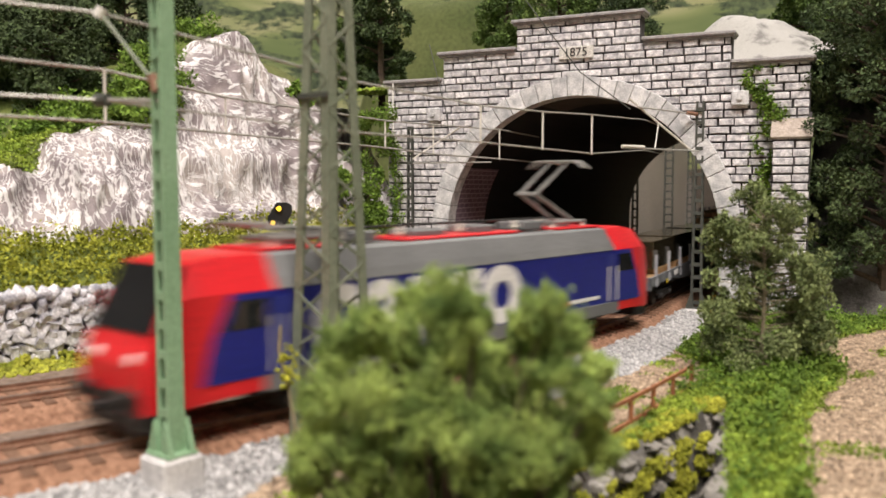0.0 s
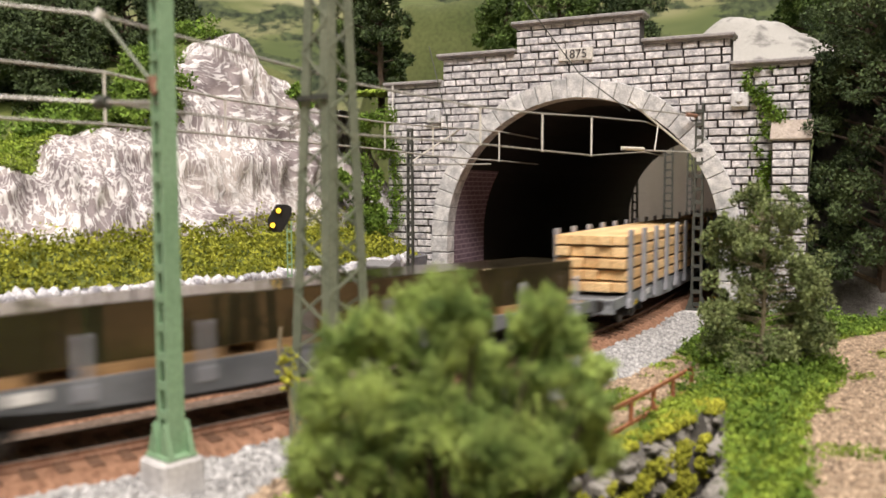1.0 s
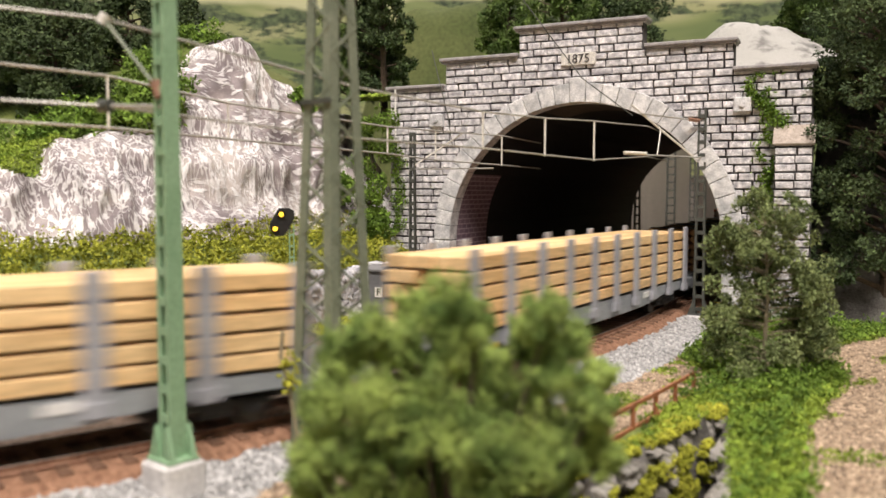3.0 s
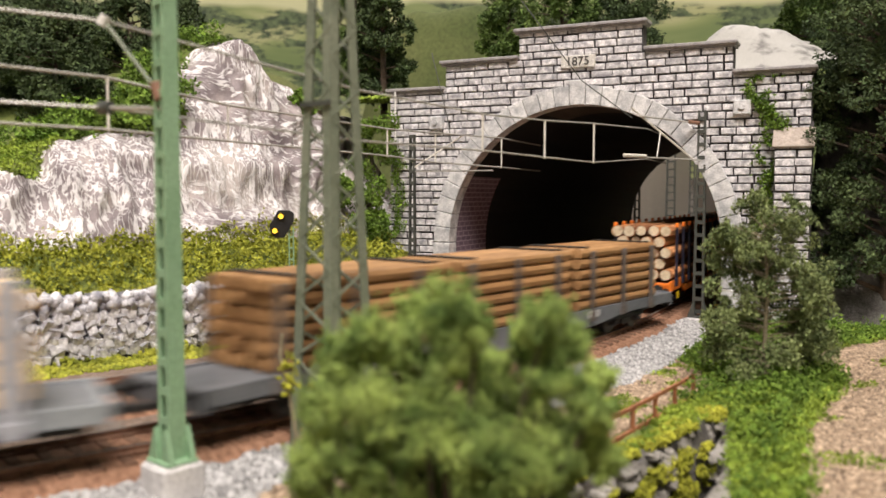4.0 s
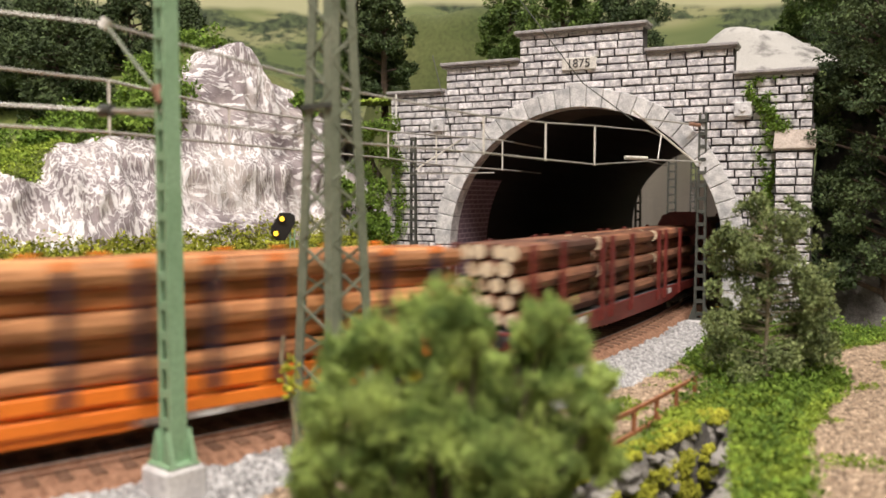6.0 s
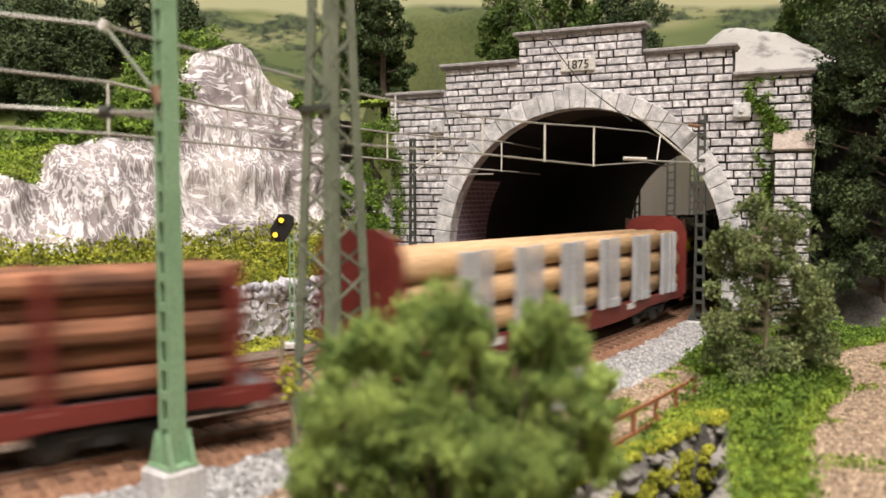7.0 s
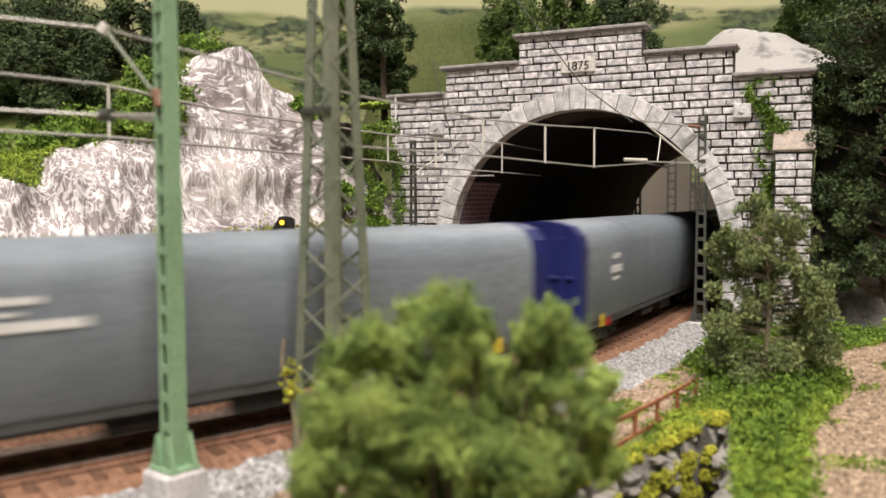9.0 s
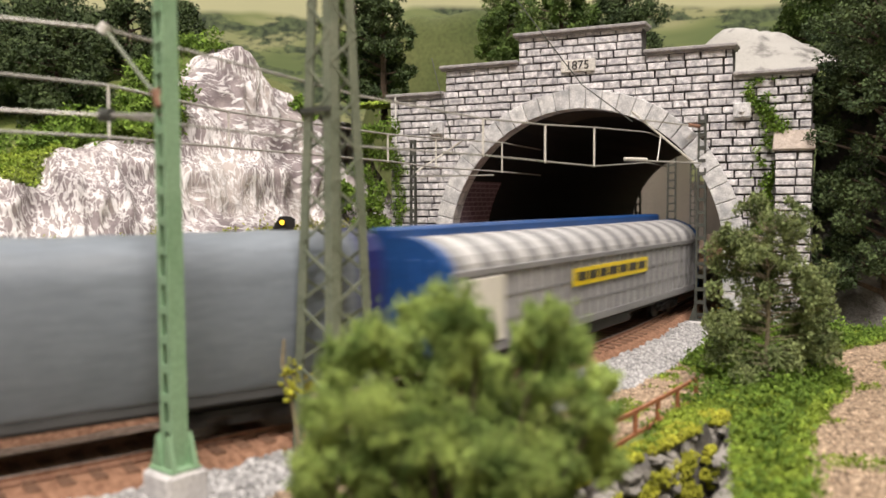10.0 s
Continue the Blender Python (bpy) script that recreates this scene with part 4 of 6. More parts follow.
# the near tree's clumps: across, up and radius
CLUMPS = ((0.8, 102.6, 4.0), (-4.6, 100.2, 3.2), (4.4, 99.4, 2.8), (-0.6, 99.0, 3.6), (14.6, 100.4, 3.7), (18.4, 97.2, 2.9), (12.6, 96.4, 2.6), (-11.4, 97.4, 3.6), (-16.4, 93.4, 3.6), (-7.2, 95.6, 3.6), (0.2, 94.6, 4.4),
          (7.0, 91.4, 3.4), (15.6, 92.6, 4.0), (24.2, 90.6, 2.3), (21.8, 87.0, 2.8), (-18.6, 86.4, 3.6), (-11.0, 87.2, 4.4), (-3.4, 87.2, 4.4), (5.4, 85.4, 4.4), (13.4, 84.0, 4.4), (20.6, 80.4, 3.6),
          (-19.6, 78.8, 3.6), (-12.4, 78.0, 4.4), (-3.6, 77.2, 4.4), (6.2, 76.4, 4.4), (16.0, 75.6, 4.4), (24.2, 78.2, 2.8), (-22.0, 74.4, 2.9), (-15.6, 69, 5), (0.4, 67, 5.8), (15, 67, 5))
crown_rng = random.Random(8)
FORM = [(x - 1.2, crown_rng.uniform(-5, 7), z - 0.6, r * 0.92) for x, z, r in CLUMPS] + [(x - 1.2, crown_rng.uniform(7, 12), z - 2.5, r * 0.95) for x, z, r in CLUMPS[10:]] + [(x, crown_rng.uniform(-8, 2), z, 5.0) for x, z in ((-9, 73), (9, 71), (1, 81), (11, 79), (-8, 82), (-17, 63), (16, 62), (0, 60), (8, 66), (-8, 66))]
tree(1.5, 128, -60, 112, 47, "fresh green foam tree in front of the railway", M_LEAF_FRESH, 150000, 0.31, 41, trunk_r=2.6, shapekind="foam", gap=0.34, form=FORM)
tree(114, 302, -8, 71, 50, "grey-green airy young tree beside the tunnel mast", M_LEAF_GREY, 40000, 0.62, 7, "tall", 0.04, "leaf", 110, 1.0, gap=0.05, lobe=0.12, bark=M_TWIG)
tree(131, 306, -8, 24, 22, "small grey-green bush at the foot of a young tree", M_LEAF_GREY, 2600, 0.9, 17, "round", 0.05, "leaf", 18, 0.8, name="bush", gap=0.1)
DARK = "tall dark green tree beside the tunnel portal"
tree(212, 408, -6, 190, 90, DARK, M_LEAF_DARK, 66000, 0.95, 11, "tall", 0.14, "leaf", 120, 3.4, lobe=0.11, gap=0.1)
tree(262, 430, 0, 200, 90, DARK, M_LEAF_DARK, 40000, 1.1, 12, "tall", 0.1, "leaf", 90, 3.4, lobe=0.13, gap=0.1)
tree(266, 540, 70, 150, 80, DARK, M_LEAF_DARK, 36000, 1.1, 13, "tall", 0.1, "leaf", 80, 3.0, lobe=0.13, gap=0.1)
HILLTREE = "leafy green tree on the hill above the tunnel"
for k, (px, py, pz, h, w, mt) in enumerate(((86, 640, 122, 120, 66, M_LEAF_MID), (140, 660, 120, 130, 70, M_LEAF_DARK), (50, 700, 122, 120, 60, M_LEAF_MID), (268, 620, 118, 130, 84, M_LEAF_MID), (330, 600, 116, 120, 90, M_LEAF_MID), (-42, 592, 114, 110, 50, M_LEAF_DARK), (-66, 625, 114, 120, 56, M_LEAF_MID))):
    tree(px, py, pz, h, w, HILLTREE, mt, 22000, 1.2, 50 + k, "tall" if k > 4 else "round", 0.36 if k in (3, 4) else 0.12, "leaf", 60, 2.6, lobe=0.14)
LEFTTREE = "dense green tree on the ledge above the rock face"
for k, (px, py, pz, h, w, mt) in enumerate(((-212, 470, 92, 75, 66, M_LEAF_DARK), (-262, 480, 92, 85, 74, M_LEAF_DARK), (-190, 520, 100, 85, 60, M_LEAF_DARK), (-165, 545, 104, 85, 56, M_LEAF_DARK), (-250, 540, 100, 100, 90, M_LEAF_DARK), (-310, 500, 92, 100, 90, M_LEAF_DARK))):
    tree(px, py, pz, h, w, LEFTTREE, mt, 22000, 1.1, 70 + k, "round", 0.12, "leaf", 60, 2.4, lobe=0.15)


def ground_bush(d, bb, h, w, mt, n, seed, label="rounded green bush on the rock ledge"):
    rng = random.Random(seed)
    p = cliff_pt(d, bb)
    t = empty("bush", place(p.x, p.y, p.z - 1))
    tagged(t, label, "bush", "bushes")
    lobes = [(rng.uniform(-w, w) * 0.5, rng.uniform(-w, w) * 0.4, rng.uniform(0.1, 0.7) * h, w * rng.uniform(0.16, 0.3)) for _ in range(12)]
    scatter("foliage", crown_points(rng, lobes, n, 0.25), 1.2, mt, t, "leaf", seed)


for k, (d, bb, h, w, mt) in enumerate(((38.5, 92, 18, 34, M_BUSH), (40.5, 98, 16, 34, M_BUSH), (43, 100, 14, 32, M_BUSH), (45.5, 134, 14, 34, M_BUSH), (48, 136, 14, 30, M_BUSH), (37.6, 112, 22, 26, M_BUSH), (30.5, 122, 10, 30, M_BUSH), (34.5, 124, 12, 34, M_BUSH), (41, 120, 20, 36, M_BUSH), (51, 138, 16, 36, M_BUSH), (25.4, 30, 24, 15, M_BUSH), (25.9, 52, 20, 14, M_BUSH), (25.2, 72, 18, 14, M_BUSH), (37.0, 76, 17, 24, M_BUSH), (36.0, 80, 14, 20, M_BUSH), (38.2, 84, 18, 26, M_BUSH), (39.4, 90, 16, 28, M_BUSH), (29.0, 118, 12, 24, M_BUSH), (27.0, 118, 12, 24, M_BUSH))):
    ground_bush(d, bb, h, w, mt, 1500, 100 + k)


rs = random.Random(77)
tree(-44, 508, 10, 96, 34, "tangled green shrub in the corner between rock and portal", M_BUSH, 9000, 0.95, 77, trunk_r=1.0, shapekind="leaf", gap=0.12,
     form=[(rs.uniform(-13, 9), rs.uniform(-8, 4), 6 + 86 * q / 21, rs.uniform(5, 9)) for q in range(22)], name="bush")


def ivy(u0, z0, z1, w, v, n, seed):
    rng = random.Random(seed)
    pts = []
    while len(pts) < n:
        z = rng.uniform(z0, z1)
        u = u0 + w * noise.noise(Vector((z * 0.05, seed, 0))) * 1.5 + rng.gauss(0, w * 0.4)
        if noise.noise(Vector((u * 0.15, z * 0.12, seed))) > -0.05:
            x, y = portal_xy(u, v - rng.uniform(0, 2.0))
            pts.append((x, y, z))
    ob = scatter("ivy", pts, 0.95, M_BUSH, None, "leaf", seed)
    tagged(ob, "green ivy climbing on the stone portal", "ivy", "ivy on the portal")


ivy(97, 40, 118, 8, -3, 2600, 3)
ivy(-112, 10, 92, 8, -3, 1100, 4)


# ---------------------------------------------------------------- masts and overhead line
def mast_ladder(name, x, y, z0, h, w0, w1, depth, turn, paint, label, rung=6.6, t=0.9, plinth=(9, 9, 9), flange=1.0):
    """Two channels tied by batten plates, on a concrete foot."""
    m = empty(name, place(x, y, z0, 0, 0, turn))
    tagged(m, label, "catenary mast", "catenary masts")
    px, py, pz = plinth
    part("plinth", box(-px / 2, px / 2, -py / 2, py / 2, -4, pz, 0.7), M_CONCRETE, m, "pale concrete foot")
    for s in (-1, 1):
        bm = bmesh.new()
        rings = []
        for w, dd, z in ((w0, depth, pz), (w1, depth * 0.85, pz + h)):
            o, i, f = w / 2 + t * 0.4, w / 2 - t * 0.4, w / 2 - t
            prof = ((f, -dd / 2), (o, -dd / 2), (o, dd / 2), (f, dd / 2), (f, dd / 2 - t * 0.7), (i, dd / 2 - t * 0.7), (i, -dd / 2 + t * 0.7), (f, -dd / 2 + t * 0.7))
            rings.append([bm.verts.new((s * a, b, z)) for a, b in prof])
        for k in range(8):
            bm.faces.new((rings[0][k], rings[0][(k + 1) % 8], rings[1][(k + 1) % 8], rings[1][k]))
        bm.faces.new(rings[0][::-1])
        bm.faces.new(rings[1])
        bmesh.ops.recalc_face_normals(bm, faces=bm.faces)
        part("channel", bm, paint, m)
    z = pz + 3
    while z < pz + h:
        q = (z - pz) / h
        w = w0 + (w1 - w0) * q
        for yy in (-1, 1):
            part("batten", box(-w / 2, w / 2, yy * depth * 0.42 - 0.3, yy * depth * 0.42 + 0.3, z - 0.9, z + 0.9), paint, m)
        z += rung
    part("base_plate", box(-w0 / 2 - 2.5, w0 / 2 + 2.5, -depth / 2 - 1.8, depth / 2 + 1.8, pz, pz + 0.9, 0.2), paint, m)
    for s in (-1, 1):
        for yy in (-1, 1):
            bm = bmesh.new()
            vs = [bm.verts.new(c) for c in ((s * (w0 / 2 + 2.4), yy * depth * 0.5, pz + 0.9), (s * w0 / 2, yy * depth * 0.5, pz + 8.0), (s * w0 * 0.2, yy * depth * 0.5, pz + 0.9))]
            e = [bm.verts.new(v.co + Vector((0, yy * 1.2, 0))) for v in vs]
            for a, b in ((0, 1), (1, 2), (2, 0)):
                bm.faces.new((vs[a], vs[b], e[b], e[a]))
            bm.faces.new(vs)
            bm.faces.new(e[::-1])
            bmesh.ops.recalc_face_normals(bm, faces=bm.faces)
            part("gusset", bm, paint, m)
    return m


MAST = mast_ladder("catenary_mast", -59.5, 183, -8, 120, 3.9, 3.0, 4.0, -40, M_MAST_GREEN, "bright green steel mast on a pale concrete foot", 6.4, 0.9, (10.2, 10.2, 8.5))
mast_ladder("catenary_mast", 131, 437, -8, 106, 5.2, 3.4, 2.4, -26, M_MAST_DARK, "dark grey-green ladder mast beside the tunnel mouth", 6.6, 0.8, (11, 9, 4))
mast_ladder("catenary_mast", -17, 446, -8, 94, 3.6, 2.6, 2.0, -26, M_MAST_DARK, "slim dark mast beside the portal wall", 6.0, 0.6, (7, 7, 4))
for x, y, h, w in ((264, 998, 230, 11.0), (204, 905, 132, 7.0), (330, 1140, 230, 8.0)):
    mast_ladder("catenary_mast", x, y, -62, h, w, w * 0.75, 4.0, -26, M_MAST_DARK, "dark mast seen through the far tunnel mouth", 9.0, 1.3, (9, 9, 4))


def angle_leg(bm, a, b, sx, sy, flange, t):
    """A steel angle from a to b, its corner outwards."""
    prof = ((0, 0), (flange, 0), (flange, t), (t, t), (t, flange), (0, flange))
    rings = [[bm.verts.new((c[0] - sx * px, c[1] - sy * py, c[2])) for px, py in prof] for c in (a, b)]
    for k in range(6):
        bm.faces.new((rings[0][k], rings[0][(k + 1) % 6], rings[1][(k + 1) % 6], rings[1][k]))
    bm.faces.new(rings[0][::-1])
    bm.faces.new(rings[1])
    bmesh.ops.recalc_face_normals(bm, faces=bm.faces)


def lattice_tower():
    t = empty("lattice_tower", place(-28.2, 213, -8, 0, 0, 50))
    tagged(t, "grey-green four-legged lattice tower beside the track", "lattice mast", "catenary masts")
    h, b0, b1 = 150.0, 7.8, 2.9
    half = lambda z: b0 + (b1 - b0) * z / h
    for sx in (-1, 1):
        for sy in (-1, 1):
            bm = bmesh.new()
            angle_leg(bm, (sx * b0, sy * b0, 1), (sx * b1, sy * b1, h), sx, sy, 2.7, 0.5)
            part("leg", bm, M_MAST_GREY, t)
    z, k = 4.0, 0
    while z < h - 8:
        a, b = half(z), half(z + 7.4)
        s = 1 if k % 2 else -1
        for face in range(4):
            rot = Matrix.Rotation(face * math.pi / 2, 4, "Z")
            bm = bmesh.new()
            add_bar(bm, rot @ Vector((s * a, a, z)), rot @ Vector((-s * b, b, z + 7.4)), 0.35, 0.7)
            part("diagonal", bm, M_MAST_GREY, t)
        z += 7.4
        k += 1
    q, turn = half(89.0) + 0.5, Matrix.Rotation(math.pi / 2, 4, "Z")
    part("collar", bar(turn @ Vector((-q, q, 89)), turn @ Vector((q, q, 89)), 0.7, 1.2), M_MAST_DARK, t)


lattice_tower()


def wire(name, pts, r, material, label):
    ob = empty(name)
    tagged(ob, label, "overhead wire", "overhead wires")
    for a, b in zip(pts, pts[1:]):
        part("strand", rod(a, b, r, r, 6), material, ob)
    return ob


def catenary(contact, rise, r, drops, label, rd=0.42):
    ob = empty("catenary")
    tagged(ob, label, "overhead line", "overhead wires")
    top = [Vector(p) + Vector((0, 0, q)) for p, q in zip(contact, rise)]
    for nm, line in (("contact_wire", contact), ("messenger_wire", top)):
        bm = bmesh.new()
        add_tube(bm, line, r)
        part(nm, bm, M_WIRE, ob)
    for k in drops:
        i, f = int(k), k - int(k)
        a = Vector(contact[i]).lerp(Vector(contact[min(i + 1, len(contact) - 1)]), f)
        b = top[i].lerp(top[min(i + 1, len(top) - 1)], f)
        part("dropper", rod(a - Vector((0, 0, 0.6)), b, rd, rd, 6), M_WIREWHITE, ob)
    return ob


NEAR_LINE = ((-60, 0, 77, 15), (-10, 0, 77.5, 15.5), (63, -4, 73.4, 17), (111.5, -4, 73.8, 14.4), (155, -4, 74.6, 12.8), (222, 4, 74.5, 14.5), (297, 12, 78, 19), (380, 0, 79, 20), (600, 0, 79, 18))
near_line = [on_track(s, o, z) for s, o, z, _ in NEAR_LINE]
catenary(near_line, [q[3] for q in NEAR_LINE], 0.36, (2, 3, 4), "pale overhead wires with white droppers over the running track")
far_line = [(-330, 60, 77), (-150, 178, 77), (-92, 234, 76.5), (-76, 300, 77.5), (-27, 400, 77), (-5, 440, 75.5), (31, 470, 74), (60, 540, 74)]
catenary(far_line, [17, 15, 14, 12.5, 12.5, 15, 16, 16], 0.45, (1, 2, 3, 4, 5, 6), "pale overhead wires with white droppers over the far track")


def brackets():
    b = empty("mast_bracket")
    tagged(b, "grey tubular bracket of the green mast with insulators", "mast bracket", "mast brackets")
    top = on_track(297, 12, 97)
    low = on_track(297, 12, 78)
    part("lower_tube", rod((-59.5, 182, 77), low, 0.5, 0.5, 8), M_WIRE, b)
    part("strut", rod(top, (-60.5, 182, 80), 0.4, 0.4, 8), M_MAST_GREY, b)
    part("clamp", rod(top - Vector((0.6, 0, 1.0)), top + Vector((0.6, 0, 1.0)), 1.3, 1.3, 10), M_WHITE2, b)
    part("insulator", rod(low - Vector((1.6, -0.8, 0)), low + Vector((1.6, -0.8, 0)), 1.5, 1.5, 10), M_MAST_DARK, b)
    part("insulator", rod((-60.4, 182, 79), (-61.6, 182.4, 82.5), 1.2, 1.2, 10), M_RAIL, b)
    b = empty("mast_bracket")
    tagged(b, "thin pale bracket of the mast at the tunnel mouth", "mast bracket", "mast brackets")
    tip, root = Vector((126, 434, 77.0)), Vector((129, 436, 95.5))
    part("strut", rod(tip, (92, 424, 102), 0.55, 0.55, 6), M_WIREWHITE, b)
    part("upper_tube", rod(root, (96, 424, 98), 0.4, 0.4, 6), M_WIRE, b)
    part("lower_tube", rod(tip + Vector((4, 2, 0)), (86, 412, 77.5), 0.4, 0.4, 6), M_WIRE, b)
    part("steady_arm", rod((98, 417, 78), (86, 412, 78.3), 0.8, 0.7, 8), M_WIREWHITE, b)
    part("dropper", rod((104, 420, 77.6), (107, 426, 90), 0.3, 0.3, 6), M_WIREWHITE, b)
    part("insulator", rod(root, root - Vector((6, 2.5, -0.6)), 1.0, 1.0, 8), M_RAIL, b)
    b = empty("mast_bracket")
    tagged(b, "thin pale bracket of the slim mast at the portal", "mast bracket", "mast brackets")
    part("strut", rod((-16, 445, 73), (9, 452, 90), 0.45, 0.45, 6), M_WIREWHITE, b)
    part("lower_tube", rod((-16, 445, 71), (26, 462, 72), 0.4, 0.4, 6), M_WIRE, b)


M_WHITE2 = mat("porcelain", (0.78, 0.77, 0.74), (0.84, 0.83, 0.8), 50.0, 900.0, 0.25, bump=0.0)
brackets()
x, y = portal_xy(-112, -5)
wire("white_rod", [(x, y, 92), (x, y, 120)], 0.6, M_WHITE2, "short white rod at the edge of the portal wall")
wire("dark_cable", [tuple(portal_xy(-28, -22)) + (165,), tuple(portal_xy(8, -22)) + (118,), tuple(portal_xy(34, -20)) + (98,)], 0.3, M_MAST_DARK, "thin dark cable hanging before the portal")
wire("dark_cable", [tuple(portal_xy(-84, -12)) + (140,), tuple(portal_xy(-70, -20)) + (102,), tuple(portal_xy(-62, -30)) + (83,)], 0.28, M_MAST_DARK, "thin dark cable hanging before the portal")


# ---------------------------------------------------------------- signal, cabinet, fence, plants
def signal():
    s = empty("light_signal", place(-70, 365, -5, 0, 0, 10))
    tagged(s, "black distant signal with two lit yellow lamps on green post", "signal")
    bm = bmesh.new()
    for dx in (-0.9, 0.9):
        add_bar(bm, (4 + dx, 0, 0), (4 + dx, 0, 50), 0.6, 0.8)
    for k in range(10):
        add_box(bm, 3.1, 4.9, -0.3, 0.3, 2 + k * 4.8, 2.8 + k * 4.8)
    part("post", bm, M_MAST_GREEN, s, "green lattice post")
    part("foot", box(0.5, 7.5, -3, 3, -1, 1.6, 0.4), M_CONCRETE, s)
    pts = [(-5.0, -3.0), (-3.0, -6.2), (1.0, -6.2), (5.2, 1.2), (5.2, 4.4), (3.2, 5.6), (-1.4, 5.6), (-5.0, -0.6)]
    bm = bmesh.new()
    a = [bm.verts.new((px, -1.5, 51.5 + pz)) for px, pz in pts]
    b = [bm.verts.new((px, 1.5, 51.5 + pz)) for px, pz in pts]
    n = len(pts)
    for k in range(n):
        bm.faces.new((a[k], a[(k + 1) % n], b[(k + 1) % n], b[k]))
    bm.faces.new(a)
    bm.faces.new(b[::-1])
    bmesh.ops.recalc_face_normals(bm, faces=bm.faces)
    head = part("head", bm, M_UNDER0, s, "black signal head")
    for px, pz in ((-0.3, 3.0), (-2.9, -3.2)):
        part("lamp", rod((px, -1.5, 51.5 + pz), (px, -2.4, 51.5 + pz), 1.05, 1.0, 14), M_LAMP, head, "lit yellow lamp")
        bm = bmesh.new()
        for q in range(9):
            t0, t1 = radians(10 + 160 * q / 9), radians(10 + 160 * (q + 1) / 9)
            vs = [bm.verts.new((px + 1.7 * math.cos(t), yy, 51.5 + pz + 1.7 * math.sin(t))) for t, yy in ((t0, -1.4), (t1, -1.4), (t1, -4.0), (t0, -4.0))]
            bm.faces.new(vs)
        part("hood", bm, M_UNDER0, head)


M_UNDER0 = mat("signal_black", (0.012, 0.012, 0.012), (0.02, 0.02, 0.02), 60.0, 900.0, 0.5, bump=0.0)
M_LAMP = glow("lit_yellow_lamp", (1.0, 0.62, 0.05), 2.2)
signal()


def relay_cabinet():
    c = empty("relay_cabinet", place(-31, 432, -7, 0, 0, -30))
    tagged(c, "small grey relay cabinet beside the far track", "cabinet")
    part("body", box(-7, 7, -4.5, 4.5, 0, 26, 0.4), M_FRAMEGREY0, c)
    part("roof", extrude_profile([(-5.6, 26), (5.6, 26), (5.6, 27), (0, 29.5), (-5.6, 27)], -8, 8), M_ROOFGREY0, c)
    part("door", box(-5.5, 5.5, -5.0, -4.5, 2, 24, 0.2), M_FRAMEGREY0, c)
    sg = part("sign_plate", box(-2.2, 2.2, -5.4, -5.0, 13, 18), M_WHITE2, c)
    tx = bpy.data.curves.new("sign_letter", "FONT")
    tx.body, tx.size, tx.extrude, tx.align_x, tx.align_y = "F", 5 * MM, 0.0001, "CENTER", "CENTER"
    tx.materials.append(M_UNDER0)
    ob = new("sign_letter", tx)
    ob.parent = sg
    ob.matrix_basis = place(0, -5.5, 15.5, 90, 0, 0)


M_FRAMEGREY0 = mat("cabinet_grey", (0.15, 0.155, 0.165), (0.22, 0.225, 0.235), 60.0, 1500.0, 0.55, bump=0.1)
M_ROOFGREY0 = mat("cabinet_roof", (0.2, 0.2, 0.21), (0.28, 0.28, 0.29), 60.0, 1500.0, 0.6, bump=0.1)
relay_cabinet()


def yellow_shrub():
    rng = random.Random(15)
    t = empty("yellow_shrub", place(110, 330, -8))
    tagged(t, "small shrub with yellow autumn leaves beside the mast", "bush", "bushes")
    part("stem", rod((0, 0, 0), (-1, 0, 19), 0.5, 0.3, 6), M_TWIG, t)
    scatter("foliage", [(rng.gauss(-1, 2.2), rng.gauss(0, 2), 20 + rng.gauss(0, 1.8)) for _ in range(150)], 0.7, M_AUTUMN, t, "leaf", 6)


M_AUTUMN = mat("yellow_leaves", (0.35, 0.22, 0.02), (0.6, 0.4, 0.05), 100.0, 900.0, 0.9, bump=0.2, island=0.3)
yellow_shrub()


def fence():
    f = empty("wooden_fence")
    tagged(f, "orange-brown wooden railing along the rock edge", "fence")
    a, b = Vector((82, 277, -8)), Vector((4, 166, -8))
    n = 9
    tops, lows = [], []
    for k in range(n):
        p = a.lerp(b, k / (n - 1))
        p.z = -9.0
        lean = Vector((random.uniform(-0.3, 0.3), random.uniform(-0.3, 0.3), 0))
        part("post", bar(p, p + Vector((0, 0, 9.2)) + lean, 1.0, 1.0), M_FENCE, f)
        tops.append(p + Vector((0, 0, 8.6)) + lean)
        lows.append(p + Vector((0, 0, 1.9)))
    for line in (tops, lows):
        for p, q in zip(line, line[1:]):
            part("rail", bar(p, q, 0.8, 1.1), M_FENCE, f)


fence()


def wild_plant():
    t = empty("wild_plant", place(-37, 200, -8))
    tagged(t, "thin dry plant with yellow blossoms beside the tower", "plant")
    bm = bmesh.new()
    pts = [(0, 0, 0), (1.5, 0, 10), (0, 0, 20), (-2, 0, 28), (-1.5, 0, 34)]
    for a, b in zip(pts, pts[1:]):
        add_rod(bm, a, b, 0.55, 0.45, 6)
    add_rod(bm, (1.5, 0, 10), (5, -1, 6), 0.4, 0.3, 6)
    part("stem", bm, M_TWIG, t)
    rng = random.Random(5)
    scatter("blossoms", [(rng.gauss(0, 0.9), rng.gauss(0, 0.9), rng.choice((21, 27, 23)) + rng.gauss(0, 1.2)) for _ in range(60)], 0.6, M_LICHEN, t, "foam", 5)


wild_plant()
portal_bricks(the_portal)


